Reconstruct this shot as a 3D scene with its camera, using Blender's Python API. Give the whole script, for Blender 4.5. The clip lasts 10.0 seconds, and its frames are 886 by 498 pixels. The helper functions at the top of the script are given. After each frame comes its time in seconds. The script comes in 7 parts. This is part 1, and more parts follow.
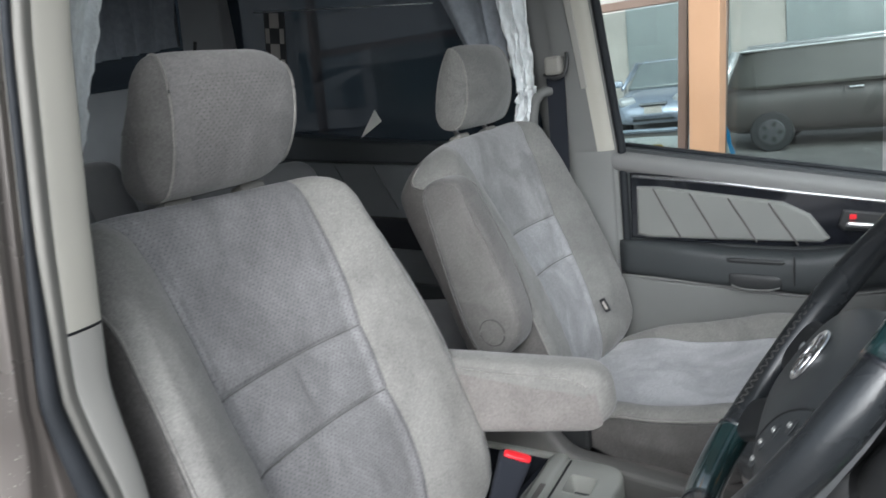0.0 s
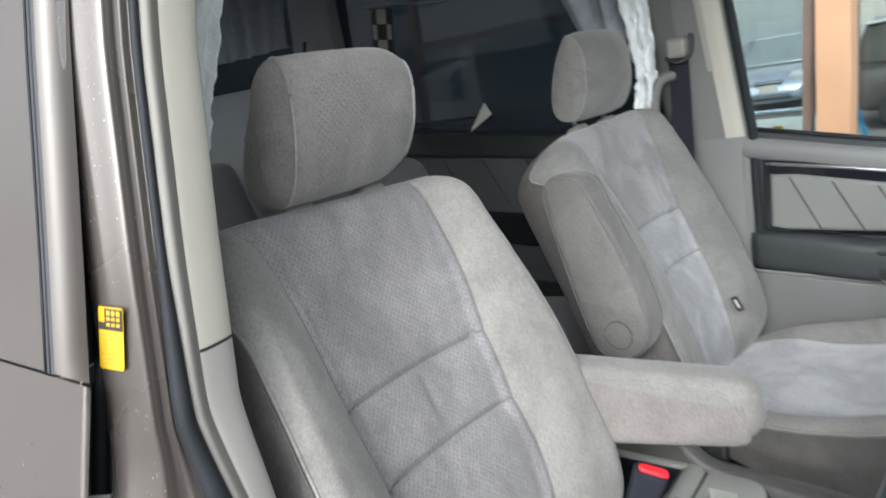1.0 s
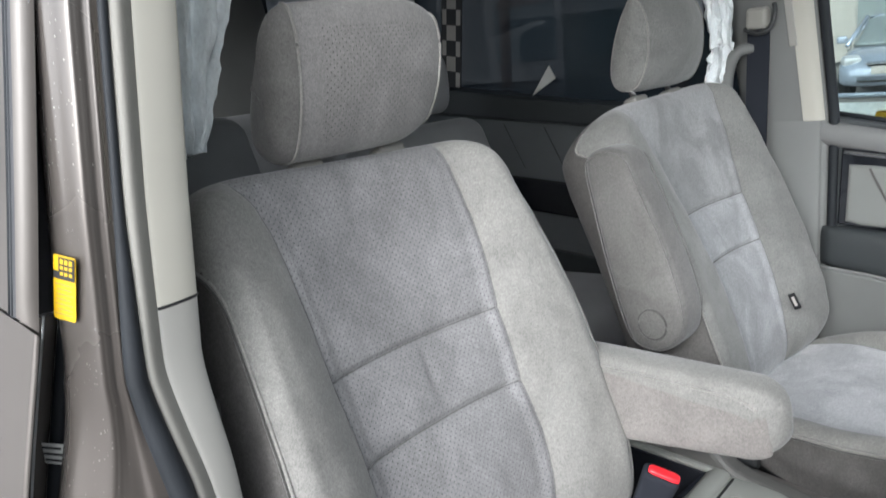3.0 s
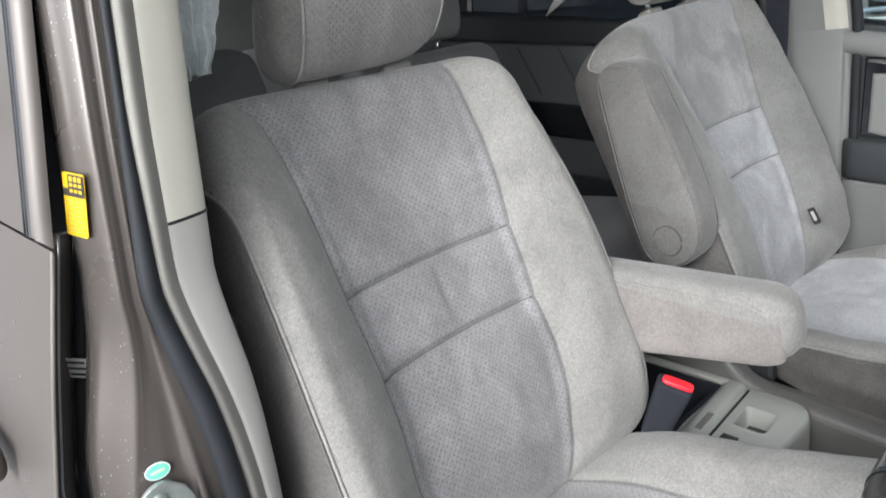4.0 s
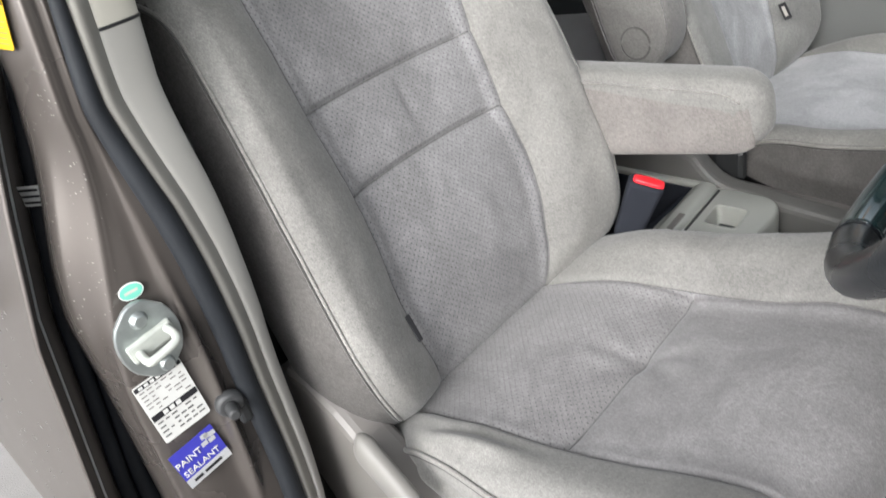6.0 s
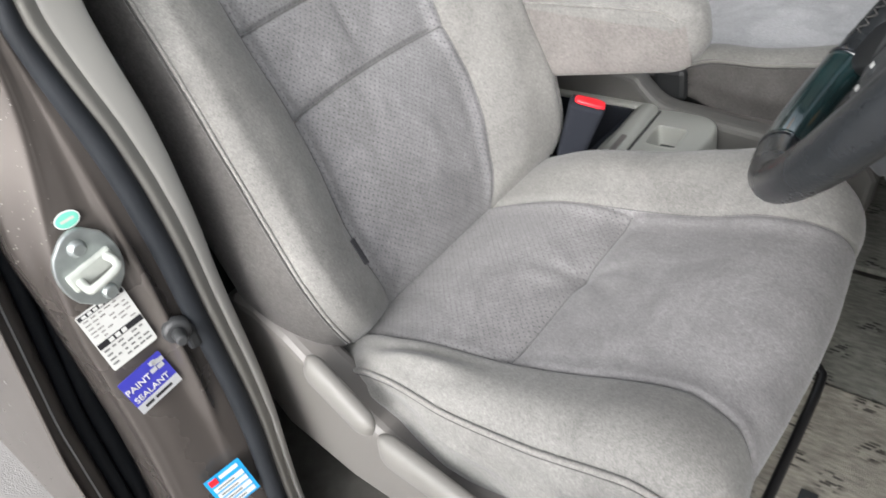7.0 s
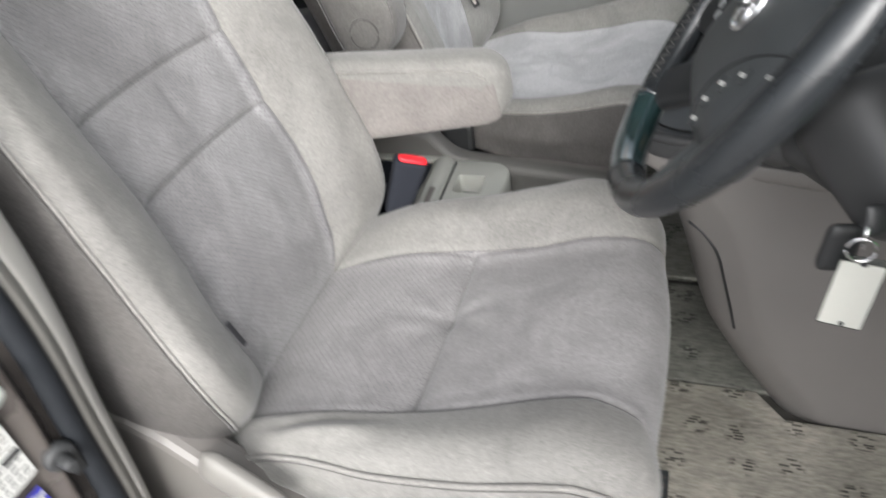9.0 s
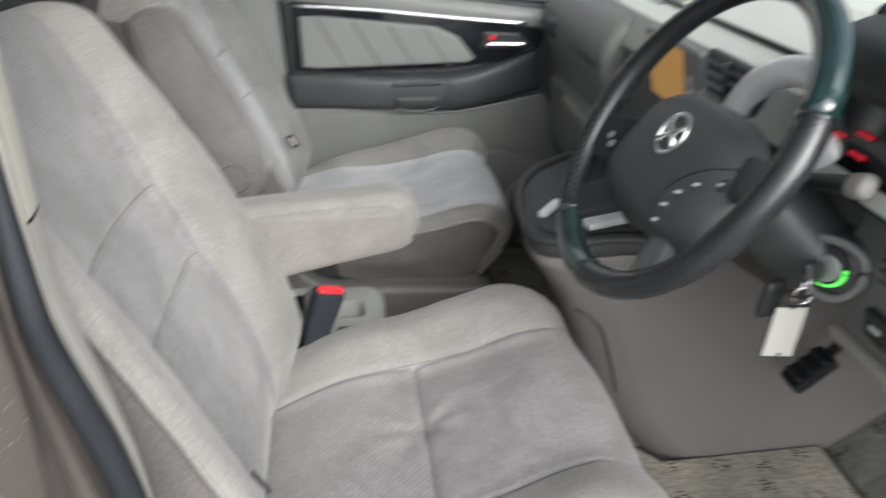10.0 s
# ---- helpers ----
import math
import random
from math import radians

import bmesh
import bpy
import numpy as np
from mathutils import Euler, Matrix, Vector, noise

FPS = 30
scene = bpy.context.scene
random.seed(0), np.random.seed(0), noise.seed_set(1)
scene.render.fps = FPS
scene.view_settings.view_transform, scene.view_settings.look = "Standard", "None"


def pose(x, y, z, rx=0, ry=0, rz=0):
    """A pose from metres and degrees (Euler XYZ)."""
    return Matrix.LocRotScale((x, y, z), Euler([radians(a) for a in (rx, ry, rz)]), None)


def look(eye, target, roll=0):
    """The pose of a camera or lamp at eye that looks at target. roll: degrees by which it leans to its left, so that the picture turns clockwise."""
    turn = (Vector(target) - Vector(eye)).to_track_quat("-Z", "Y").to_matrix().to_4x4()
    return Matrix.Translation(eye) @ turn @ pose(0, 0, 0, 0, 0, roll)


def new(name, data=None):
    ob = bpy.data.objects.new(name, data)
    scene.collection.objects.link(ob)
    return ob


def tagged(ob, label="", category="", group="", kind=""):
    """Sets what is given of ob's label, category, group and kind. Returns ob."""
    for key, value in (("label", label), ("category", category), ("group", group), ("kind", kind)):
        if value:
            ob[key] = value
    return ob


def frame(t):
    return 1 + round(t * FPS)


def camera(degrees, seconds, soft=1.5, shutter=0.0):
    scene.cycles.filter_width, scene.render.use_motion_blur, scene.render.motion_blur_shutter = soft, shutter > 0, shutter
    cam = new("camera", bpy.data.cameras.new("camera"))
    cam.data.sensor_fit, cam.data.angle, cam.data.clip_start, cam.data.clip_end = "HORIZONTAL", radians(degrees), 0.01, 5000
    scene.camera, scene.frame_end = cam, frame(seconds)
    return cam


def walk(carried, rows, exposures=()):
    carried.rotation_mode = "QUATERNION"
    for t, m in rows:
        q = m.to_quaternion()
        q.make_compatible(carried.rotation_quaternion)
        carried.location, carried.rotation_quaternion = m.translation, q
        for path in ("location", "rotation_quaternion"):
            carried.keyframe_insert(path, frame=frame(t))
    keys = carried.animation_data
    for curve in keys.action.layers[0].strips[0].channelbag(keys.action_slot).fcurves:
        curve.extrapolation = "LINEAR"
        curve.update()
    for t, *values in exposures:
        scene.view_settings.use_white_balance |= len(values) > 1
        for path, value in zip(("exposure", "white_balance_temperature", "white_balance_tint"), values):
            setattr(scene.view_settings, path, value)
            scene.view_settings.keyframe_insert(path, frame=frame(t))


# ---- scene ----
cam = camera(61.5, 10.0, 1.5, 0.5)
PATH = [
    (0, (0.121, 0.154, 1.337), (-0.955, 1.783, 0.903), -6.8),
    (0.5, (0.077, 0.114, 1.325), (-1.026, 1.718, 0.866), -9.0),
    (1, (0.061, 0.181, 1.346), (-1.231, 1.648, 0.924), -9.3),
    (1.5, (0.102, 0.27, 1.355), (-1.298, 1.653, 0.997), -7.9),
    (2, (0.1, 0.276, 1.356), (-1.332, 1.624, 0.993), -6.3),
    (2.2, (0.096, 0.274, 1.357), (-1.336, 1.619, 0.98), -5.9),
    (3.3, (0.086, 0.284, 1.325), (-1.353, 1.561, 0.776), -6.5),
    (3.5, (0.098, 0.282, 1.319), (-1.352, 1.536, 0.75), -7.4),
    (4, (0.1, 0.284, 1.311), (-1.353, 1.492, 0.658), -8.3),
    (4.5, (0.103, 0.283, 1.298), (-1.338, 1.453, 0.554), -9.1),
    (5, (0.101, 0.284, 1.287), (-1.312, 1.424, 0.447), -10.0),
    (5.5, (0.104, 0.286, 1.274), (-1.27, 1.391, 0.33), -11.1),
    (5.7, (0.103, 0.283, 1.263), (-1.256, 1.385, 0.295), -12.0),
    (7, (0.122, 0.277, 1.246), (-1.076, 1.362, 0.068), -13.1),
    (7.5, (0.136, 0.269, 1.239), (-0.975, 1.392, 0.012), -12.9),
    (8, (0.139, 0.251, 1.23), (-0.852, 1.463, -0.014), -11.8),
    (8.5, (0.132, 0.24, 1.226), (-0.691, 1.583, -0.007), -9.9),
    (9, (0.014, 0.182, 1.277), (-0.633, 1.693, 0.137), -8.3),
    (9.5, (-0.203, 0.084, 1.314), (-0.585, 1.76, 0.291), -4.9),
    (10, (-0.298, 0.059, 1.344), (-0.158, 1.831, 0.428), -2.5),
]
walk(cam, [(t, look(eye, target, roll)) for t, eye, target, roll in PATH], [(0, 1.12, 5900, 8), (0.5, 1.46, 6250, 8), (1.0, 1.42, 6000, 8), (1.5, 1.40, 5900, 8), (3, 1.44, 5950, 8), (4, 1.48, 6050, 9), (5, 1.45, 6150, 9), (7, 1.44, 6200, 10), (8.5, 1.46, 6250, 10), (9, 1.50, 6250, 10), (9.5, 1.46, 6250, 10), (10, 1.36, 6250, 9)])

# ---- world and light: flat overcast daylight ----
world = bpy.data.worlds.new("overcast_sky")
scene.world = world
world.use_nodes = True
wn = world.node_tree
sky = wn.nodes.new("ShaderNodeTexSky")
sky.sky_type = "NISHITA"
sky.sun_disc = False
sky.sun_elevation, sky.sun_rotation = radians(28), radians(156)
sky.air_density, sky.dust_density, sky.ozone_density = 1.0, 6.0, 1.0
hsv = wn.nodes.new("ShaderNodeHueSaturation")
hsv.inputs["Saturation"].default_value = 0.25
wn.links.new(sky.outputs[0], hsv.inputs["Color"])
wn.links.new(hsv.outputs[0], wn.nodes["Background"].inputs["Color"])
wn.nodes["Background"].inputs["Strength"].default_value = 0.15
sun = new("sun", bpy.data.lights.new("sun", "SUN"))
sun.data.energy, sun.data.angle, sun.data.color = 1.2, radians(90), (1.0, 0.98, 0.95)
sun.matrix_world = look((1.7, -3.6, 2.7), (0, 0.6, 0.8))

# ---- materials ----
def shader(name, base, rough=0.6, metal=0.0, vary=0.08, scale=8.0, fine=180.0, bump=0.15, depth=0.001, sheen=0.0, coat=0.0, spec=0.5, stretch=None):
    """A surface with slow and fine variation of its colour and a fine relief."""
    m = bpy.data.materials.new(name)
    m.use_nodes = True
    t = m.node_tree
    n, l = t.nodes, t.links
    b = n["Principled BSDF"]
    co = n.new("ShaderNodeTexCoord")
    src = co.outputs["Object"]
    if stretch:
        mp = n.new("ShaderNodeMapping")
        mp.inputs["Scale"].default_value = stretch
        l.new(src, mp.inputs["Vector"])
        src = mp.outputs[0]
    slow, quick = n.new("ShaderNodeTexNoise"), n.new("ShaderNodeTexNoise")
    slow.inputs["Scale"].default_value, slow.inputs["Detail"].default_value = scale, 5
    quick.inputs["Scale"].default_value, quick.inputs["Detail"].default_value = fine, 3
    l.new(src, slow.inputs["Vector"])
    l.new(src, quick.inputs["Vector"])
    mix = n.new("ShaderNodeMath")
    mix.operation = "MULTIPLY_ADD"
    l.new(quick.outputs[0], mix.inputs[0])
    mix.inputs[1].default_value = 0.35
    l.new(slow.outputs[0], mix.inputs[2])
    ramp = n.new("ShaderNodeMapRange")
    ramp.inputs["From Min"].default_value, ramp.inputs["From Max"].default_value = 0.35, 1.0
    ramp.inputs["To Min"].default_value, ramp.inputs["To Max"].default_value = 1 - vary, 1 + vary
    l.new(mix.outputs[0], ramp.inputs[0])
    col = n.new("ShaderNodeVectorMath")
    col.operation = "SCALE"
    col.inputs[0].default_value = base
    l.new(ramp.outputs[0], col.inputs["Scale"])
    l.new(col.outputs[0], b.inputs["Base Color"])
    rr = n.new("ShaderNodeMapRange")
    rr.inputs["To Min"].default_value, rr.inputs["To Max"].default_value = max(0.02, rough * 0.85), min(1.0, rough * 1.15)
    l.new(slow.outputs[0], rr.inputs[0])
    l.new(rr.outputs[0], b.inputs["Roughness"])
    b.inputs["Metallic"].default_value = metal
    b.inputs["Specular IOR Level"].default_value = spec
    b.inputs["Coat Weight"].default_value = coat
    b.inputs["Coat Roughness"].default_value = 0.08
    b.inputs["Sheen Weight"].default_value = sheen
    b.inputs["Sheen Roughness"].default_value = 0.45
    bp = n.new("ShaderNodeBump")
    bp.inputs["Strength"].default_value, bp.inputs["Distance"].default_value = bump, depth
    l.new(quick.outputs[0], bp.inputs["Height"])
    l.new(bp.outputs[0], b.inputs["Normal"])
    return m


def suede(name, base, holes=False, blotch=0.22, sheen=0.25):
    """Brushed suede cloth: patches where the nap lies another way, short fibres, and optional needle holes in a staggered grid."""
    m = shader(name, base, rough=0.95, vary=0.07, scale=30, fine=900, bump=0.35, depth=0.0006, sheen=sheen, spec=0.15)
    t = m.node_tree
    n, l = t.nodes, t.links
    b = n["Principled BSDF"]
    old = b.inputs["Base Color"].links[0].from_socket
    co = n.new("ShaderNodeTexCoord")
    warp = n.new("ShaderNodeTexNoise")
    warp.inputs["Scale"].default_value, warp.inputs["Detail"].default_value, warp.inputs["Distortion"].default_value = 7.0, 4, 0.9
    warp.inputs["Roughness"].default_value = 0.6
    l.new(co.outputs["Object"], warp.inputs["Vector"])
    nap = n.new("ShaderNodeMapRange")
    nap.interpolation_type = "SMOOTHSTEP"
    nap.inputs["From Min"].default_value, nap.inputs["From Max"].default_value = 0.38, 0.66
    nap.inputs["To Min"].default_value, nap.inputs["To Max"].default_value = 1 - blotch * 0.6, 1 + blotch * 0.5
    l.new(warp.outputs[0], nap.inputs[0])
    col = n.new("ShaderNodeVectorMath")
    col.operation = "SCALE"
    l.new(old, col.inputs[0])
    l.new(nap.outputs[0], col.inputs["Scale"])
    out = col.outputs[0]
    for size, depth_ in ((700.0, 0.44), (240.0, 0.23), (75.0, 0.06)):
        gr = n.new("ShaderNodeTexNoise")
        gr.inputs["Scale"].default_value, gr.inputs["Detail"].default_value = size, 4
        l.new(co.outputs["Object"], gr.inputs["Vector"])
        gm = n.new("ShaderNodeMapRange")
        gm.inputs["From Min"].default_value, gm.inputs["From Max"].default_value = 0.3, 0.7
        gm.inputs["To Min"].default_value, gm.inputs["To Max"].default_value = 1 - depth_ / 2, 1 + depth_ / 2
        l.new(gr.outputs[0], gm.inputs[0])
        cg = n.new("ShaderNodeVectorMath")
        cg.operation = "SCALE"
        l.new(out, cg.inputs[0])
        l.new(gm.outputs[0], cg.inputs["Scale"])
        out = cg.outputs[0]
    if holes:
        uv = n.new("ShaderNodeUVMap")
        mp = n.new("ShaderNodeMapping")
        mp.inputs["Rotation"].default_value = (0, 0, radians(45))
        mp.inputs["Scale"].default_value = (158, 158, 158)
        l.new(uv.outputs[0], mp.inputs["Vector"])
        vo = n.new("ShaderNodeTexVoronoi")
        vo.voronoi_dimensions = "2D"
        vo.inputs["Scale"].default_value, vo.inputs["Randomness"].default_value = 1.0, 0.06
        l.new(mp.outputs[0], vo.inputs["Vector"])
        dot = n.new("ShaderNodeMapRange")
        dot.inputs["From Min"].default_value, dot.inputs["From Max"].default_value = 0.090, 0.165
        dot.inputs["To Min"].default_value, dot.inputs["To Max"].default_value = 0.30, 1.0
        l.new(vo.outputs["Distance"], dot.inputs[0])
        c2 = n.new("ShaderNodeVectorMath")
        c2.operation = "SCALE"
        l.new(out, c2.inputs[0])
        l.new(dot.outputs[0], c2.inputs["Scale"])
        out = c2.outputs[0]
        bp = n.new("ShaderNodeBump")
        bp.inputs["Strength"].default_value, bp.inputs["Distance"].default_value = 0.6, 0.001
        l.new(dot.outputs[0], bp.inputs["Height"])
        l.new(b.inputs["Normal"].links[0].from_socket, bp.inputs["Normal"])
        l.new(bp.outputs[0], b.inputs["Normal"])
    l.new(out, b.inputs["Base Color"])
    return m


def glass(name, tint, rough=0.0, film=None):
    m = bpy.data.materials.new(name)
    m.use_nodes = True
    t = m.node_tree
    n, l = t.nodes, t.links
    n.remove(n["Principled BSDF"])
    tr, gl, mx, fr = n.new("ShaderNodeBsdfTransparent"), n.new("ShaderNodeBsdfGlossy"), n.new("ShaderNodeMixShader"), n.new("ShaderNodeFresnel")
    tr.inputs["Color"].default_value = (*tint, 1)
    gl.inputs["Roughness"].default_value = rough
    fr.inputs["IOR"].default_value = 1.45
    l.new(fr.outputs[0], mx.inputs[0])
    seen = tr.outputs[0]
    if film:
        df, fm = n.new("ShaderNodeBsdfDiffuse"), n.new("ShaderNodeMixShader")
        df.inputs["Color"].default_value = (*film, 1)
        fm.inputs[0].default_value = 0.75
        l.new(seen, fm.inputs[1])
        l.new(df.outputs[0], fm.inputs[2])
        seen = fm.outputs[0]
    l.new(seen, mx.inputs[1])
    l.new(gl.outputs[0], mx.inputs[2])
    l.new(mx.outputs[0], n["Material Output"].inputs[0])
    return m


def lamp_mat(name, colour, strength):
    m = bpy.data.materials.new(name)
    m.use_nodes = True
    b = m.node_tree.nodes["Principled BSDF"]
    b.inputs["Base Color"].default_value = (*colour, 1)
    b.inputs["Emission Color"].default_value = (*colour, 1)
    b.inputs["Emission Strength"].default_value = strength
    return m


BOLSTER = suede("grey_suede", (0.193, 0.188, 0.177), blotch=0.20)
# a darker side cloth; the pillar's shade is put into its colour as well
SIDE = suede("shaded_grey_suede_side", (0.092, 0.087, 0.083), blotch=0.2, sheen=0.06)
# bolster suede darkened for shade on the folded armrest; also the headrest ends
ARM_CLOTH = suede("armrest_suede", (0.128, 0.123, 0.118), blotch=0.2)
ARM_SIDE = suede("pinkish_armrest_suede", (0.176, 0.163, 0.153), blotch=0.16)
# BOLSTER's suede again, darkened for the dimmer light on the passenger side
BOLSTER_P = suede("shaded_grey_suede", (0.168, 0.166, 0.158), blotch=0.2)
LEVER = shader("taupe_lever_plastic", (0.175, 0.168, 0.155), 0.5, fine=900, bump=0.2, depth=0.0004)
INSERT = suede("perforated_suede", (0.198, 0.194, 0.196), holes=True, blotch=0.26)
INSERT_SEAT = suede("worn_perforated_suede", (0.206, 0.199, 0.199), holes=True, blotch=0.24)
INSERT_PLAIN = suede("bluish_grey_suede", (0.206, 0.199, 0.199), blotch=0.24)
INSERT_HEAD = suede("perforated_headrest_suede", (0.190, 0.183, 0.178), holes=True, blotch=0.2)
HEAD_PLAIN = suede("grey_headrest_suede", (0.190, 0.183, 0.178), blotch=0.2)
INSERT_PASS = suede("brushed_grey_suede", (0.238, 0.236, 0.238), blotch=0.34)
# worn passenger cushion suede, lightened to make up for weak daylight there
PALE_LIT = suede("pale_worn_suede_lit", (0.385, 0.387, 0.397), blotch=0.24)
# the same suede on the backrest, without the cushion's added brightness
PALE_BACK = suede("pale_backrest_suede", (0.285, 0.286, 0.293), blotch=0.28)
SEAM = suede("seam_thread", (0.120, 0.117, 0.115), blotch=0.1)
PIPING = suede("piping_cloth", (0.215, 0.207, 0.194), blotch=0.1)
# for painted shadow lines beside the piping, and the armrest disc's seam
SEAM_SHADE = suede("seam_and_shade_line", (0.070, 0.067, 0.064), blotch=0.1)
CONSOLE = shader("pale_console_plastic", (0.36, 0.365, 0.335), 0.5, vary=0.06, fine=900, bump=0.2, depth=0.0004)
TRAY = shader("grey_tray_plastic", (0.122, 0.119, 0.112), 0.5, fine=900, bump=0.25, depth=0.0005)
PLASTIC = shader("warm_grey_plastic", (0.25, 0.24, 0.22), 0.55, fine=900, bump=0.2, depth=0.0004)
SHIELD = shader("taupe_grey_shield_plastic", (0.150, 0.141, 0.132), 0.45, fine=900, bump=0.25, depth=0.0005)
PLASTIC_D = shader("taupe_plastic", (0.165, 0.154, 0.146), 0.55, fine=900, bump=0.25, depth=0.0005)
TRIM = shader("beige_pillar_trim", (0.37, 0.355, 0.31), 0.6, vary=0.04, fine=1200, bump=0.12, depth=0.0003)
TRIM_G = shader("grey_pillar_trim", (0.29, 0.282, 0.262), 0.6, vary=0.05, fine=1200, bump=0.15, depth=0.0003)
TRIM_L = shader("grey_seal_lip", (0.19, 0.183, 0.165), 0.75, vary=0.1, fine=600, bump=0.2)
RUBBER = shader("black_rubber", (0.014, 0.016, 0.019), 0.62, vary=0.25, scale=20, spec=0.25)
MOULD = shader("grey_black_moulding", (0.034, 0.035, 0.039), 0.65, vary=0.2, scale=20, fine=700, bump=0.2)
PAINT = shader("bronze_grey_metallic_paint", (0.104, 0.092, 0.084), 0.27, metal=0.5, vary=0.08, scale=5, fine=2500, bump=0.02, coat=0.4)
PAINT_OUT = shader("champagne_metallic_paint", (0.097, 0.086, 0.078), 0.45, metal=0.3, vary=0.06, scale=3, fine=2500, bump=0.02, coat=0.2)
DASH = shader("charcoal_grey_dash", (0.140, 0.142, 0.136), 0.5, vary=0.12, fine=900, bump=0.3, depth=0.0005)
DARK = shader("charcoal_plastic", (0.034, 0.035, 0.036), 0.5, vary=0.15, fine=900, bump=0.3, depth=0.0005)
DARKER = shader("black_plastic", (0.017, 0.018, 0.019), 0.45, vary=0.2, fine=900, bump=0.2)
POD = shader("grey_button_pod", (0.072, 0.078, 0.080), 0.45, vary=0.1, fine=900, bump=0.2, depth=0.0005)
PAD = shader("charcoal_wheel_pad", (0.046, 0.050, 0.052), 0.5, vary=0.1, fine=900, bump=0.3, depth=0.0005)
DASH_TOP = shader("pale_dash_top", (0.42, 0.43, 0.40), 0.6, vary=0.06, fine=700, bump=0.2, depth=0.0005)
BRIGHT = shader("bright_silver_paint", (0.80, 0.81, 0.81), 0.28, metal=0.1, vary=0.04, bump=0.02, coat=0.4)
WEB = shader("black_belt_web", (0.018, 0.020, 0.026), 0.9, vary=0.1, fine=1200, bump=0.3, spec=0.15)
DOOR_DARK = shader("slate_door_plastic", (0.032, 0.036, 0.038), 0.5, vary=0.1, fine=900, bump=0.3, depth=0.0005)
DOOR_GREY = shader("door_grey_plastic", (0.140, 0.142, 0.137), 0.55, vary=0.08, fine=900, bump=0.25, depth=0.0005)
DOOR_LEDGE = shader("door_ledge_plastic", (0.150, 0.150, 0.148), 0.5, vary=0.08, fine=900, bump=0.25, depth=0.0005)
LEATHER = shader("black_leather", (0.017, 0.019, 0.021), 0.27, vary=0.25, scale=14, fine=420, bump=0.35, depth=0.0006)
DOOR_CLOTH = shader("door_leatherette", (0.155, 0.158, 0.150), 0.55, fine=500, bump=0.25, depth=0.0005)
GLOSSY = shader("piano_black", (0.008, 0.009, 0.012), 0.08, vary=0.1, bump=0.0, coat=1.0)
CHROME = shader("satin_chrome", (0.75, 0.75, 0.76), 0.18, metal=1.0, vary=0.04, bump=0.02)
SILVER_D = shader("dull_silver_plastic", (0.24, 0.25, 0.255), 0.4, metal=0.2, vary=0.05, bump=0.03)
SILVER = shader("silver_painted_plastic", (0.62, 0.63, 0.64), 0.3, metal=0.4, vary=0.05, bump=0.03)
ZINC = shader("zinc_plated_steel", (0.40, 0.43, 0.42), 0.34, metal=0.75, vary=0.18, scale=60, bump=0.08)
CREAM = shader("greased_steel", (0.44, 0.46, 0.42), 0.3, metal=0.2, vary=0.12, scale=50, coat=0.5)
RED = shader("red_plastic", (0.75, 0.02, 0.03), 0.35, vary=0.06, bump=0.05)
WHITE = shader("white_paper", (0.60, 0.60, 0.575), 0.5, vary=0.04, bump=0.03)
CARD = shader("cream_card", (0.44, 0.44, 0.40), 0.5, vary=0.05, bump=0.03)
INK = shader("black_ink", (0.015, 0.015, 0.017), 0.5, vary=0.05, bump=0.0)
YELLOW = shader("yellow_sticker", (0.45, 0.285, 0.004), 0.4, vary=0.06, bump=0.02)
GREEN = shader("mint_sticker", (0.12, 0.40, 0.31), 0.4, vary=0.1, bump=0.02)
BLUE = shader("royal_blue_sticker", (0.045, 0.045, 0.36), 0.35, vary=0.06, bump=0.02)
CYAN = shader("sky_blue_sticker", (0.02, 0.30, 0.62), 0.35, vary=0.06, bump=0.02)
CARPET = shader("dark_carpet", (0.10, 0.095, 0.085), 1.0, vary=0.3, scale=40, fine=700, bump=0.8, depth=0.003)
HEADLINER = shader("roof_lining", (0.62, 0.60, 0.56), 0.95, vary=0.05, fine=600, bump=0.3)
REAR = shader("rear_seat_cloth", (0.24, 0.243, 0.25), 0.95, vary=0.12, fine=600, bump=0.3, sheen=0.2)
REAR_DOOR = shader("dark_grey_door_cloth", (0.10, 0.108, 0.112), 0.95, vary=0.12, fine=600, bump=0.3, sheen=0.1)
CURTAIN = shader("pale_grey_jacquard", (0.80, 0.83, 0.84), 0.6, vary=0.22, scale=45, fine=260, bump=0.8, depth=0.003, stretch=(1, 1, 0.55))
CURTAIN_D = shader("dark_grey_curtain", (0.25, 0.27, 0.30), 0.85, vary=0.2, scale=45, fine=300, bump=0.4, depth=0.002)
PRIVACY = glass("privacy_glass", (0.050, 0.060, 0.072), 0.0, (0.020, 0.028, 0.038))
CLEAR = glass("clear_glass", (0.72, 0.76, 0.75))
SMOKED = glass("smoked_glass", (0.55, 0.60, 0.64))
ASPHALT = shader("asphalt", (0.22, 0.21, 0.20), 0.9, vary=0.25, scale=2, fine=260, bump=0.6, depth=0.004)
ORANGE = shader("terracotta_painted_steel", (0.46, 0.262, 0.150), 0.55, vary=0.08, scale=4)
BROWN = shader("brown_window_frame", (0.20, 0.135, 0.105), 0.5, vary=0.1)
CONCRETE = shader("pale_concrete", (0.40, 0.375, 0.345), 0.85, vary=0.15, scale=1.5)
BAR = shader("black_steel_bar", (0.012, 0.012, 0.013), 0.3, vary=0.1, bump=0.05, coat=0.4)
SCREEN = lamp_mat("amber_screen", (0.36, 0.19, 0.055), 0.28)
GREEN_LIT = lamp_mat("green_ring_light", (0.14, 0.85, 0.12), 0.28)
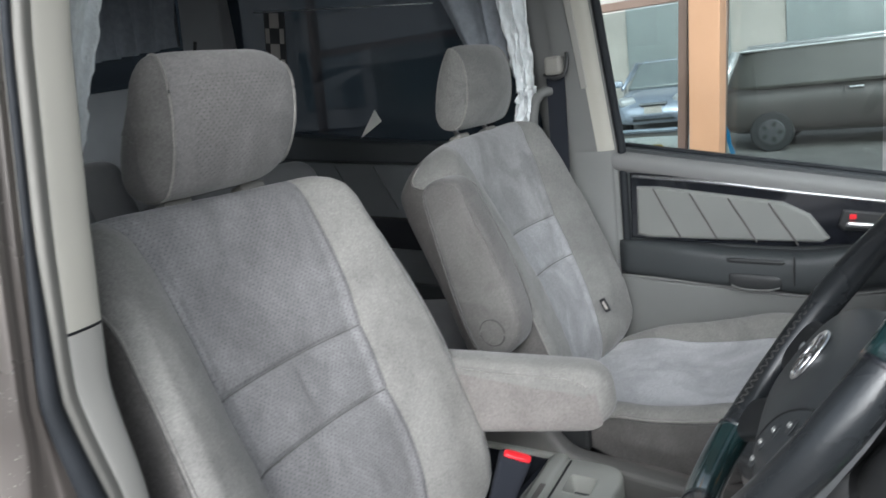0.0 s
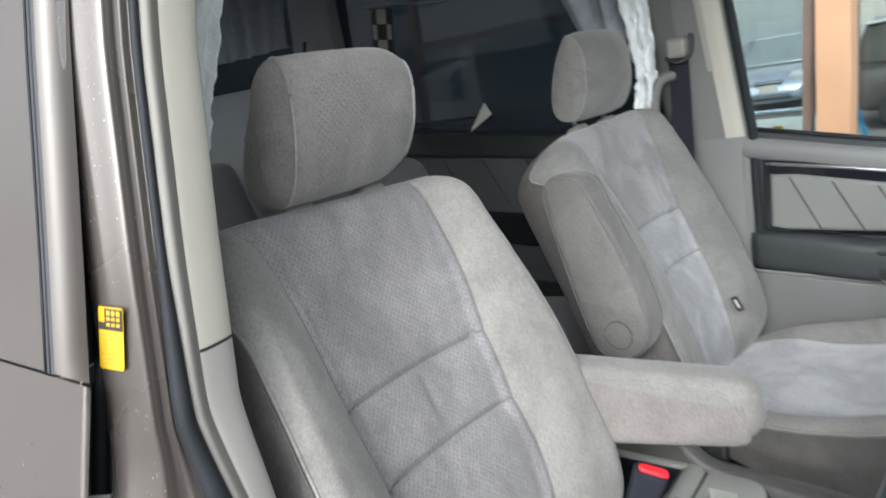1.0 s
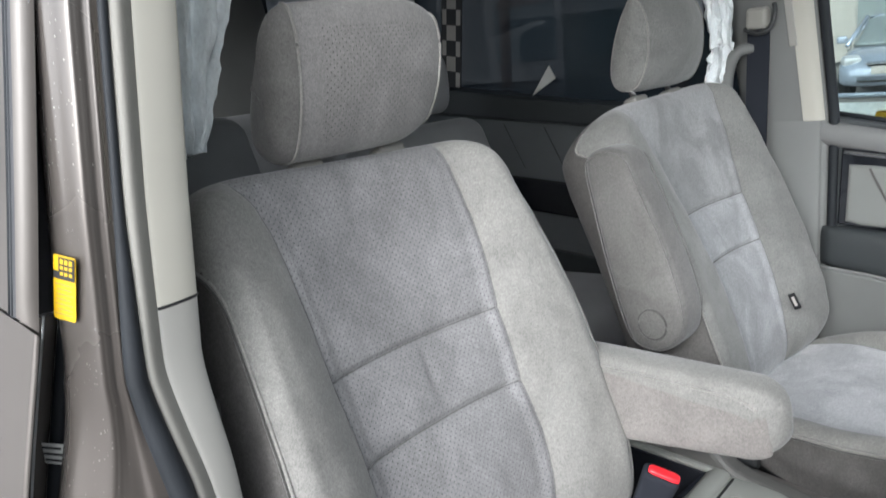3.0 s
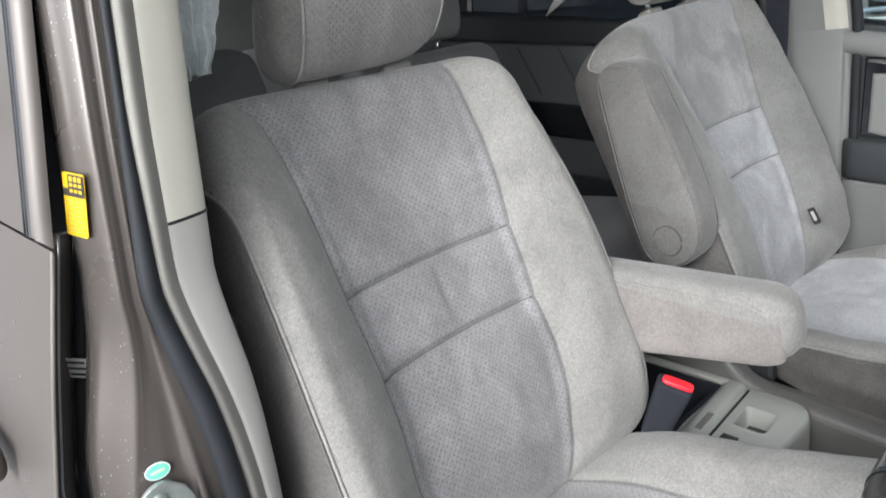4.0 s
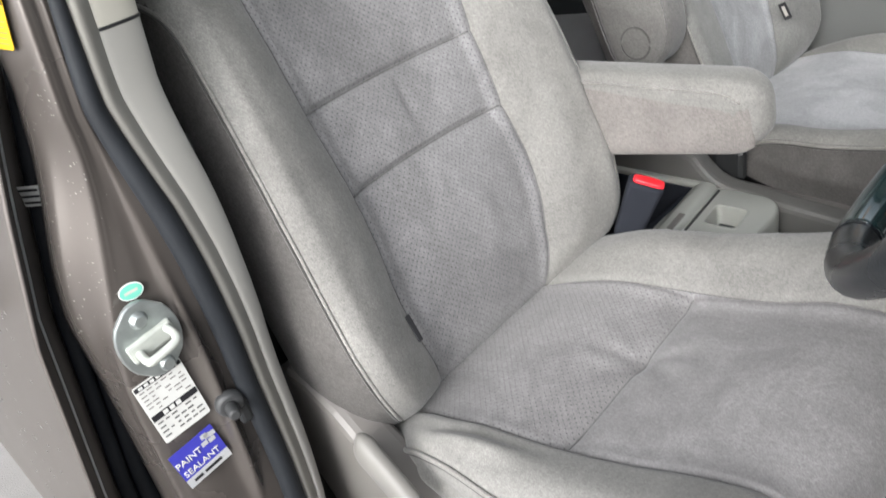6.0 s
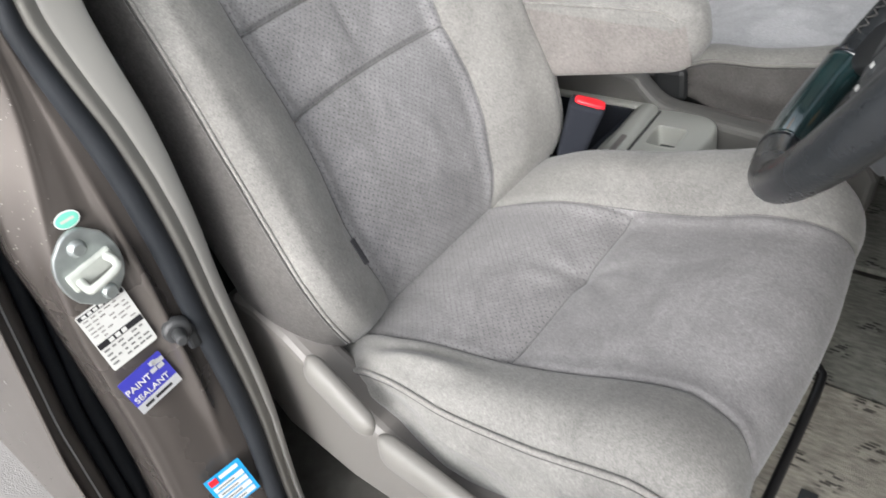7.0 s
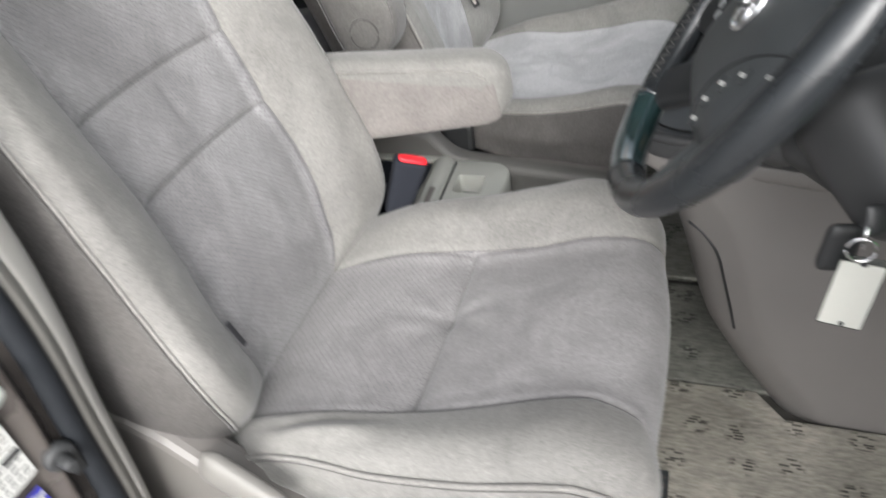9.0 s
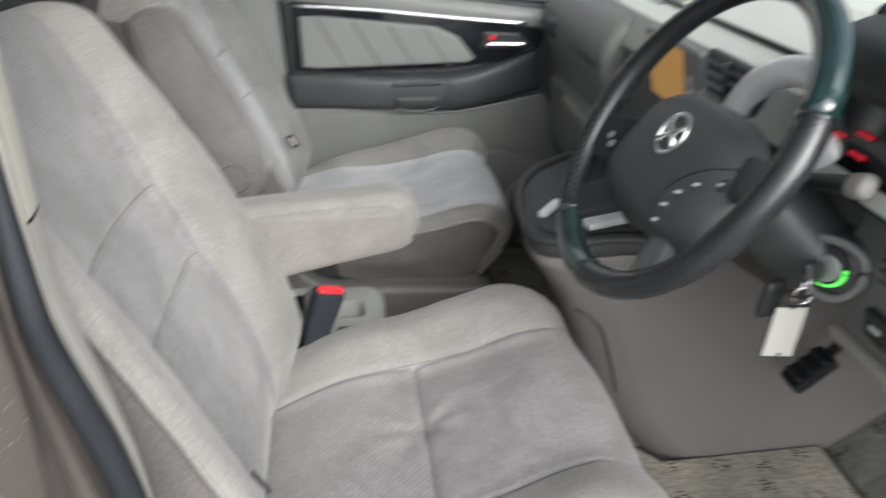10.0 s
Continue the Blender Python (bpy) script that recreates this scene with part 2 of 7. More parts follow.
RED_LIT = lamp_mat("red_dial_light", (0.7, 0.02, 0.04), 0.08)
CAR_BLUE = shader("silver_blue_paint", (0.38, 0.43, 0.52), 0.25, metal=0.4, vary=0.05, bump=0.0, coat=0.8)
CAR_DARK = shader("dark_grey_paint", (0.058, 0.052, 0.048), 0.42, metal=0.2, vary=0.2, scale=3, bump=0.0, coat=0.25)
CAR_GLASS_D = shader("dark_car_glass", (0.070, 0.068, 0.060), 0.22, vary=0.4, scale=2, bump=0.0, coat=0.25)
CAR_GLASS = shader("pale_reflecting_car_glass", (0.22, 0.25, 0.25), 0.10, vary=0.1, bump=0.0, coat=1.0)
TYRE = shader("tyre_rubber", (0.025, 0.025, 0.026), 0.8, vary=0.15)
ALLOY = shader("alloy_rim", (0.13, 0.13, 0.135), 0.35, metal=0.8, vary=0.1)


def floor_mat(name, base):
    """Grey-green cut-pile mat with rows of short dark dashes and soiled patches."""
    m = shader(name, base, 1.0, vary=0.36, scale=9, fine=650, bump=0.9, depth=0.003)
    t = m.node_tree
    n, l = t.nodes, t.links
    b = n["Principled BSDF"]
    old = b.inputs["Base Color"].links[0].from_socket
    co = n.new("ShaderNodeTexCoord")
    mp = n.new("ShaderNodeMapping")
    mp.inputs["Scale"].default_value = (40, 150, 1)
    mp.inputs["Rotation"].default_value = (0, 0, radians(4))
    l.new(co.outputs["Object"], mp.inputs["Vector"])
    vo = n.new("ShaderNodeTexVoronoi")
    vo.voronoi_dimensions = "2D"
    vo.distance = "CHEBYCHEV"
    vo.inputs["Scale"].default_value, vo.inputs["Randomness"].default_value = 1.0, 0.8
    l.new(mp.outputs[0], vo.inputs["Vector"])
    dash_ = n.new("ShaderNodeMapRange")
    dash_.inputs["From Min"].default_value, dash_.inputs["From Max"].default_value = 0.24, 0.32
    dash_.inputs["To Min"].default_value, dash_.inputs["To Max"].default_value = 1.0, 0.0
    l.new(vo.outputs["Distance"], dash_.inputs[0])
    clump = n.new("ShaderNodeTexVoronoi")
    clump.voronoi_dimensions = "2D"
    clump.inputs["Scale"].default_value, clump.inputs["Randomness"].default_value = 13.0, 0.55
    l.new(co.outputs["Object"], clump.inputs["Vector"])
    near = n.new("ShaderNodeMapRange")
    near.inputs["From Min"].default_value, near.inputs["From Max"].default_value = 0.16, 0.30
    near.inputs["To Min"].default_value, near.inputs["To Max"].default_value = 1.0, 0.0
    l.new(clump.outputs["Distance"], near.inputs[0])
    both = n.new("ShaderNodeMath")
    both.operation = "MULTIPLY"
    l.new(dash_.outputs[0], both.inputs[0])
    l.new(near.outputs[0], both.inputs[1])
    keep = n.new("ShaderNodeMapRange")
    keep.inputs["To Min"].default_value, keep.inputs["To Max"].default_value = 1.0, 0.24
    l.new(both.outputs[0], keep.inputs[0])
    # flattened pile: short streaks, and broad soiled patches
    for vec, low, high in (((55, 210, 1), 0.72, 1.26), ((5, 7, 1), 0.84, 1.14)):
        m2 = n.new("ShaderNodeMapping")
        m2.inputs["Scale"].default_value = vec
        l.new(co.outputs["Object"], m2.inputs["Vector"])
        st = n.new("ShaderNodeTexNoise")
        st.inputs["Scale"].default_value, st.inputs["Detail"].default_value = 1.0, 5
        l.new(m2.outputs[0], st.inputs["Vector"])
        sr = n.new("ShaderNodeMapRange")
        sr.inputs["From Min"].default_value, sr.inputs["From Max"].default_value = 0.3, 0.7
        sr.inputs["To Min"].default_value, sr.inputs["To Max"].default_value = low, high
        l.new(st.outputs[0], sr.inputs[0])
        sc = n.new("ShaderNodeVectorMath")
        sc.operation = "SCALE"
        l.new(old, sc.inputs[0])
        l.new(sr.outputs[0], sc.inputs["Scale"])
        old = sc.outputs[0]
    c2 = n.new("ShaderNodeVectorMath")
    c2.operation = "SCALE"
    l.new(old, c2.inputs[0])
    l.new(keep.outputs[0], c2.inputs["Scale"])
    l.new(c2.outputs[0], b.inputs["Base Color"])
    return m


MAT = floor_mat("sandy_dashed_mat", (0.390, 0.366, 0.312))
MAT_B = floor_mat("grey_green_dashed_mat", (0.215, 0.215, 0.188))

# ---- building helpers ----
def thing(name, at, label, category, group="", kind=""):
    e = new(name)
    e.location = at
    e.empty_display_size = 0.05
    return tagged(e, label, category, group, kind)


def child(ob, parent):
    """Hangs ob, whose mesh is in world metres, under a thing or a part."""
    if parent is not None:
        ob.parent = parent
        if parent.type == "EMPTY":
            ob.matrix_parent_inverse = Matrix.Translation(parent.location).inverted()
    return ob


def part(name, bm, material, parent=None, label=""):
    me = bpy.data.meshes.new(name)
    bm.to_mesh(me)
    bm.free()
    me.materials.append(material)
    return tagged(child(new(name, me), parent), label)


def mesh(name, verts, faces, material, parent=None, label="", smooth=True, uv=None):
    me = bpy.data.meshes.new(name)
    me.from_pydata([tuple(map(float, v)) for v in verts], [], [tuple(map(int, f)) for f in faces])
    me.validate()
    if smooth:
        me.polygons.foreach_set("use_smooth", [True] * len(me.polygons))
    if uv is not None:
        lay = me.uv_layers.new(name="UVMap")
        idx = np.zeros(len(me.loops), int)
        me.loops.foreach_get("vertex_index", idx)
        lay.data.foreach_set("uv", np.asarray(uv, float)[idx].ravel())
    me.materials.append(material)
    me.update()
    return tagged(child(new(name, me), parent), label)


def grid_faces(n, m, wrap_u=False):
    q = []
    for i in range(n - 1):
        for j in range(m if wrap_u else m - 1):
            k = (j + 1) % m
            q.append((i * m + j, i * m + k, (i + 1) * m + k, (i + 1) * m + j))
    return q


def sub_grid(name, P, cells, material, parent, label="", uv=None):
    """The cells (i, j) of a grid of points as a mesh of its own."""
    n, m = P.shape[:2]
    used, verts, faces, uvs = {}, [], [], []
    for i, j in cells:
        f = []
        for a, b in ((i, j), (i, (j + 1) % m), (i + 1, (j + 1) % m), (i + 1, j)):
            key = (a, b)
            if key not in used:
                used[key] = len(verts)
                verts.append(P[a, b])
                if uv is not None:
                    uvs.append(uv[a, b])
            f.append(used[key])
        faces.append(f)
    return mesh(name, verts, faces, material, parent, label, uv=uvs if uv is not None else None)


def smooth_path(pts, k=8, closed=False):
    """Catmull-Rom points through pts."""
    p = [np.array(q, float) for q in pts]
    n = len(p)
    out = []
    for i in range(n if closed else n - 1):
        a, b, c, d = (p[(i + o) % n] if closed else p[min(max(i + o, 0), n - 1)] for o in (-1, 0, 1, 2))
        for s in range(k):
            t = s / k
            out.append(0.5 * (2 * b + (c - a) * t + (2 * a - 5 * b + 4 * c - d) * t * t + (3 * b - a - 3 * c + d) * t ** 3))
    if not closed:
        out.append(p[-1])
    return np.array(out)


def tube(name, pts, r, material, parent=None, label="", sides=8, closed=False, squash=1.0):
    p = np.array(pts, float)
    n = len(p)
    d = np.roll(p, -1, 0) - np.roll(p, 1, 0) if closed else np.gradient(p, axis=0)
    d /= np.linalg.norm(d, axis=1)[:, None] + 1e-12
    ref = np.array([0, 0, 1.0]) if abs(d[:, 2]).mean() < 0.8 else np.array([1.0, 0, 0])
    a = np.cross(d, ref)
    a /= np.linalg.norm(a, axis=1)[:, None] + 1e-12
    b = np.cross(d, a)
    th = np.linspace(0, 2 * np.pi, sides, endpoint=False)
    rr = np.full(n, r) if np.isscalar(r) else np.array(r)
    V = p[:, None] + rr[:, None, None] * (np.cos(th)[None, :, None] * a[:, None] + squash * np.sin(th)[None, :, None] * b[:, None])
    verts = V.reshape(-1, 3)
    faces = grid_faces(n, sides, True)
    if closed:
        faces += [((n - 1) * sides + j, (n - 1) * sides + (j + 1) % sides, (j + 1) % sides, j) for j in range(sides)]
    else:
        faces += [tuple(range(sides))[::-1], tuple((n - 1) * sides + j for j in range(sides))]
    return mesh(name, verts, faces, material, parent, label)


def rings(name, stations, material, parent=None, label="", sides=32):
    """A closed loft of superellipses: (centre, axis a, axis b, half a, half b, power)."""
    V = []
    for c, a, b, ha, hb, pw in stations:
        c, a, b = (np.array(q, float) for q in (c, a, b))
        for k in range(sides):
            th = 2 * np.pi * k / sides
            ca, sa = np.cos(th), np.sin(th)
            V.append(c + a * ha * np.sign(ca) * abs(ca) ** (2 / pw) + b * hb * np.sign(sa) * abs(sa) ** (2 / pw))
    n = len(stations)
    f = grid_faces(n, sides, True) + [tuple(range(sides))[::-1], tuple((n - 1) * sides + j for j in range(sides))]
    return mesh(name, V, f, material, parent, label)


def pill(name, p0, p1, a, ha, hb, material, parent=None, label="", pw=3.0, ha1=None, hb1=None, round_=0.03, sides=32, n=22):
    """A bar with rounded ends from p0 to p1; a: the direction of its width."""
    p0, p1, a = (np.array(q, float) for q in (p0, p1, a))
    d = p1 - p0
    ln = np.linalg.norm(d)
    d /= ln
    a = a - d * (a @ d)
    a /= np.linalg.norm(a)
    b = np.cross(d, a)
    ha1, hb1 = ha1 or ha, hb1 or hb
    st = []
    for s in np.unique(np.concatenate([np.linspace(0, 1, n), round_ / ln * (1 - np.cos(np.linspace(0, np.pi / 2, 7))), 1 - round_ / ln * (1 - np.cos(np.linspace(0, np.pi / 2, 7)))])):
        e = min(s, 1 - s) * ln
        k = 1.0 if e >= round_ else math.sqrt(max(0, 1 - (1 - e / round_) ** 2))
        sh = min(ha, hb, round_)
        x, y = ha + (ha1 - ha) * s, hb + (hb1 - hb) * s
        st.append((p0 + d * ln * s, a, b, max(0.0005, x - sh * (1 - k)), max(0.0005, y - sh * (1 - k)), pw))
    return rings(name, st, material, parent, label, sides)


def rbox(c, s, r=0.005, turn=None, seg=2):
    """A box with bevelled edges as a bmesh: centre, sizes, bevel, turn in degrees about x, y, z."""
    bm = bmesh.new()
    bmesh.ops.create_cube(bm, size=1)
    bmesh.ops.scale(bm, vec=s, verts=bm.verts)
    if r:
        bmesh.ops.bevel(bm, geom=list(bm.edges), offset=r, segments=seg, profile=0.5, affect="EDGES")
    bmesh.ops.transform(bm, matrix=pose(*c, *(turn or (0, 0, 0))), verts=bm.verts)
    for f in bm.faces:
        f.smooth = False
    return bm


def prism(poly, axis, lo, hi, r=0.006, seg=2, smooth=False):
    """A polygon in the plane across the axis ('x': y, z; 'y': x, z; 'z': x, y) drawn out from lo to hi, its edges rounded."""
    bm = bmesh.new()
    def at(p, v):
        return {"x": (v, p[0], p[1]), "y": (p[0], v, p[1]), "z": (p[0], p[1], v)}[axis]
    a = [bm.verts.new(at(p, lo)) for p in poly]
    b = [bm.verts.new(at(p, hi)) for p in poly]
    bm.faces.new(a)
    bm.faces.new(b[::-1])
    n = len(poly)
    for i in range(n):
        bm.faces.new((a[i], b[i], b[(i + 1) % n], a[(i + 1) % n]))
    bmesh.ops.recalc_face_normals(bm, faces=bm.faces)
    if r:
        caps = [e for e in bm.edges if (e.verts[0] in a) == (e.verts[1] in a)]
        bmesh.ops.bevel(bm, geom=caps, offset=r, segments=seg, profile=0.5, affect="EDGES")
    for f in bm.faces:
        f.smooth = smooth
    return bm


def cyl(c, d, r, h, sides=24, r2=None, bev=0.0):
    """A cylinder or cone as a bmesh: middle, direction, radius, length."""
    bm = bmesh.new()
    bmesh.ops.create_cone(bm, cap_ends=True, segments=sides, radius1=r, radius2=r if r2 is None else r2, depth=h)
    if bev:
        bmesh.ops.bevel(bm, geom=[e for e in bm.edges if len(e.link_faces) == 2 and any(len(f.verts) > 4 for f in e.link_faces)], offset=bev, segments=2, profile=0.5, affect="EDGES")
    q = Vector(d).to_track_quat("Z", "Y").to_matrix().to_4x4()
    bmesh.ops.transform(bm, matrix=Matrix.Translation(c) @ q, verts=bm.verts)
    for f in bm.faces:
        f.smooth = len(f.verts) == 4
    return bm


def quad_sheet(c, a, b, wa, wb, lift=0.0006, r=0.0):
    """A thin plate (sticker) about c, spanned by the directions a and b."""
    c, a, b = Vector(c), Vector(a).normalized(), Vector(b).normalized()
    nrm = a.cross(b).normalized()
    bm = bmesh.new()
    lo = [bm.verts.new(c + a * (sa * wa / 2) + b * (sb * wb / 2)) for sa, sb in ((-1, -1), (1, -1), (1, 1), (-1, 1))]
    hi = [bm.verts.new(v.co + nrm * lift) for v in lo]
    bm.faces.new(lo[::-1])
    bm.faces.new(hi)
    for i in range(4):
        bm.faces.new((lo[i], lo[(i + 1) % 4], hi[(i + 1) % 4], hi[i]))
    if r:
        up = [e for e in bm.edges if abs((e.verts[0].co - e.verts[1].co).normalized().dot(nrm)) > 0.9]
        bmesh.ops.bevel(bm, geom=up, offset=r, segments=3, profile=0.5, affect="EDGES")
    return bm


def smoothstep(a, b, x):
    t = np.clip((x - a) / (b - a), 0, 1)
    return t * t * (3 - 2 * t)


def letters(name, text, c, a, b, size, material, parent, label="", thick=0.0004):
    """Flat letters in the built-in font: middle, reading direction, up direction, height."""
    cu = bpy.data.curves.new(name, "FONT")
    cu.body, cu.size, cu.extrude, cu.align_x, cu.align_y = text, size, thick, "CENTER", "CENTER"
    tmp = bpy.data.objects.new(name, cu)
    me = bpy.data.meshes.new_from_object(tmp)
    bpy.data.objects.remove(tmp)
    a, b = Vector(a).normalized(), Vector(b).normalized()
    m = Matrix((a, b, a.cross(b))).transposed().to_4x4()
    me.transform(Matrix.Translation(c) @ m)
    me.materials.clear()
    me.materials.append(material)
    return tagged(child(new(name, me), parent), label)

# ---- front seats ----
UP, FW = np.array([-0.447, 0, 0.894]), np.array([0.894, 0, 0.447])
SEAM_1, SEAM_2 = 0.345, 0.240          # cross seams of the backrest, metres up along it


def interp(x, pts):
    xs, ys = zip(*pts)
    return np.interp(x, xs, ys)


# how far the sewn seams (S) and the edges (H) of each backrest stand from its middle, by height along it
SHAPE = {
    "driver": {
        "s_out": [(-0.05, 0.128), (0.05, 0.146), (0.11, 0.149), (0.18, 0.141), (0.24, 0.138), (0.345, 0.142), (0.48, 0.145), (0.52, 0.150), (0.55, 0.158), (0.58, 0.175), (0.62, 0.195)],
        "s_in": [(-0.05, 0.085), (0.0, 0.098), (0.05, 0.114), (0.105, 0.134), (0.168, 0.144), (0.236, 0.140), (0.345, 0.147), (0.41, 0.156), (0.475, 0.160), (0.53, 0.157), (0.57, 0.152), (0.62, 0.150)],
        "h_out": [(-0.05, 0.235), (0.0, 0.248), (0.1, 0.262), (0.25, 0.260), (0.42, 0.252), (0.53, 0.248), (0.62, 0.246)],
        "h_in": [(-0.05, 0.240), (0.0, 0.258), (0.1, 0.276), (0.25, 0.276), (0.35, 0.271), (0.42, 0.264), (0.50, 0.256), (0.62, 0.248)]},
    "passenger": {
        "s_out": [(-0.05, 0.085), (0.05, 0.098), (0.09, 0.106), (0.155, 0.120), (0.24, 0.127), (0.345, 0.130), (0.47, 0.155), (0.54, 0.163), (0.62, 0.175)],
        "s_in": [(-0.05, 0.098), (0.05, 0.102), (0.16, 0.102), (0.24, 0.103), (0.28, 0.112), (0.36, 0.131), (0.44, 0.152), (0.52, 0.172), (0.57, 0.188), (0.62, 0.200)],
        "h_out": [(-0.05, 0.235), (0.0, 0.248), (0.1, 0.262), (0.25, 0.260), (0.42, 0.248), (0.53, 0.238), (0.62, 0.232)],
        "h_in": [(-0.05, 0.240), (0.0, 0.258), (0.1, 0.276), (0.25, 0.276), (0.35, 0.280), (0.48, 0.292), (0.62, 0.290)]}}


def backrest(seat, yc, sgn, insert, pale):
    """The padded backrest: u to the inboard side, v up along it, w out of it."""
    org = np.array([-0.445, yc, 0.68])
    form = SHAPE["driver" if sgn < 0 else "passenger"]
    top, low = (0.595 if sgn < 0 else 0.590), -0.024
    vs = np.unique(np.concatenate([np.linspace(low, top, 120), top - 0.06 * (1 - np.cos(np.linspace(0, np.pi / 2, 16))), low + 0.05 * (1 - np.cos(np.linspace(0, np.pi / 2, 10))),
                                   np.linspace(SEAM_1 - 0.016, SEAM_1 + 0.016, 13), np.linspace(SEAM_2 - 0.016, SEAM_2 + 0.016, 13)]))
    a_in = np.concatenate([np.linspace(-1, -0.86, 7), np.linspace(-0.84, 0.84, 44), np.linspace(0.86, 1, 7)])
    a_out = np.concatenate([np.linspace(0, 0.12, 5)[1:], np.linspace(0.12, 0.92, 24)[1:], np.linspace(0.92, 1, 6)[1:]])
    n_rim = 5                              # columns outside the piping
    n_out, n_in = len(a_out), len(a_in)
    n_side, n_back = 9, 14
    P, UV = [], []
    for v in vs:
        s_o, s_i, h_o, h_i = (float(interp(v, form[k])) for k in ("s_out", "s_in", "h_out", "h_in"))
        c = max(0.0, (v - (top - 0.075)) / 0.075)
        drop = 0.056 * (1 - math.sqrt(max(0, 1 - c ** 2.4)))
        c = max(0.0, ((low + 0.09) - v) / 0.09)
        drop += 0.05 * (1 - math.sqrt(max(0, 1 - c * c)))
        h_o, h_i = h_o - drop, h_i - drop
        s_o, s_i = min(s_o, h_o - 0.012), min(s_i, h_i - 0.012)
        u = np.concatenate([-(s_o + (h_o - s_o) * a_out)[::-1], np.where(a_in < 0, a_in * s_o, a_in * s_i), s_i + (h_i - s_i) * a_out])
        au = np.abs(u)
        s, hw = np.where(u < 0, s_o, s_i), np.where(u < 0, h_o, h_i)
        bol = interp(v, [(-0.05, 0.045), (0.1, 0.064), (0.3, 0.058), (0.45, 0.042), (0.55, 0.028), (0.62, 0.016)])
        w = bol * (0.42 * smoothstep(s - 0.030, s + 0.060, au) + 0.58 * np.clip((au - s + 0.02) / np.maximum(0.02, hw - s - 0.012), 0, 1))
        w += -0.022 * np.exp(-(((v - 0.44) / 0.16) ** 2)) * np.exp(-((u / 0.11) ** 2)) + 0.014 * np.exp(-(((v - 0.14) / 0.12) ** 2)) * np.exp(-((u / 0.12) ** 2))
        r = 0.042
        e = np.clip((au - (hw - r)) / r, 0, 1)
        w -= r * (1 - np.sqrt(np.clip(1 - e * e, 0, 1)))
        # the cover is drawn in along the seams
        w -= 0.0050 * np.exp(-(((au - s) / 0.0045) ** 2)) + (0.002 + 0.005 * float(smoothstep(0.35, 0.56, v))) * np.exp(-(((au - s) / 0.020) ** 2))
        inner = au < s + 0.001
        for sv in (SEAM_1, SEAM_2):
            w -= (1 - 0.7 * smoothstep(s - 0.025, s, au)) * np.where(inner, 0.007 * np.exp(-(((v - sv) / 0.0040) ** 2)) + 0.0045 * np.exp(-(((v - sv) / 0.018) ** 2)), 0)
        # a pinched crease in the middle panel and a few soft wrinkles
        w -= 0.004 * np.exp(-(((u - 0.004 - 0.08 * (v - 0.29)) / 0.006) ** 2)) * np.exp(-(((v - 0.30) / 0.03) ** 2))
        w += np.array([0.0022 * noise.noise(Vector((q * 14, v * 16, yc * 3))) + 0.0011 * noise.noise(Vector((q * 45, v * 38, yc))) for q in u])
        q_ = np.linspace(0, 1, n_side + 1)[1:]
        bow = 0.012 * np.sin(q_ * np.pi * 0.9) - 0.014 * q_ ** 3
        w_i, w_o = w[-1] + (-0.125 - w[-1]) * q_, w[0] + (-0.125 - w[0]) * q_
        back_u = np.linspace(h_i + bow[-1], -(h_o + bow[-1]), n_back + 2)[1:-1]
        back_w = -0.125 - 0.025 * np.sqrt(np.clip(1 - (back_u / (max(h_i, h_o) + 0.001)) ** 4, 0, 1))
        U = np.concatenate([u, h_i + bow, back_u, -(h_o + bow)[::-1]])
        W = np.concatenate([w, w_i, back_w, w_o[::-1]])
        ct = max(0.0, (v - (top - 0.050)) / 0.050)
        cb = max(0.0, ((low + 0.07) - v) / 0.07)
        k = math.sqrt(max(0, 1 - ct ** 2.2)) * math.sqrt(max(0.0004, 1 - cb * cb))
        W = -0.04 + (W + 0.04) * k + 0.12 * (v - 0.27)
        # the cross seams are cut in a shallow arch
        arch_ = np.clip(1 - (u / s) ** 2, 0, 1) * math.exp(-((v - 0.29) / 0.13) ** 2)
        V = v + 0.007 * np.concatenate([arch_, np.zeros(len(U) - len(u))])
        # rounded shoulders: the top falls away towards the sides
        V = V + float(smoothstep(0.35, top, v)) * (0.007 - 0.030 * U) - 0.012 * float(smoothstep(0.44, top, v)) * np.clip((np.abs(U) - 0.14) / 0.10, 0, 1.3) ** 2
        P.append(org + UP[None] * V[:, None] + FW[None] * W[:, None] + np.array([0, -sgn, 0])[None] * U[:, None])
        UV.append(np.stack([U, V], 1))
    P, UV = np.array(P), np.array(UV)
    n, m = P.shape[:2]
    nf = 2 * n_out + n_in

    def wrap(v):
        """Columns by which the piping runs outwards round the shoulder."""
        return int(round(10 * float(smoothstep(0.44, 0.57, v))))

    sets = {"upper": [], "middle": [], "lower": [], "bolster_out": [], "bolster_in": [], "cover": []}
    for i in range(n - 1):
        vm = (vs[i] + vs[i + 1]) / 2
        w_ = wrap(vm)
        for j in range(m):
            if j < n_rim - w_:
                key = "cover"
            elif j < n_out or j >= m + n_rim - w_:
                key = "bolster_out"
            elif j < n_out + n_in - 1:
                key = "upper" if vm > SEAM_1 else "middle" if vm > SEAM_2 else "lower"
            elif j < nf - 1 - n_rim + w_:
                key = "bolster_in"
            else:
                key = "cover"
            sets[key].append((i, j))
    sub_grid("backrest_cover", P, sets["cover"], SIDE, seat, "darker grey suede sides and back of the backrest, shade included in the colour")
    # the passenger's cloth has the lower light in its colour
    cloth = BOLSTER if sgn < 0 else BOLSTER_P
    sub_grid("bolster", P, sets["bolster_out"], cloth, seat, "smooth grey suede side bolster")
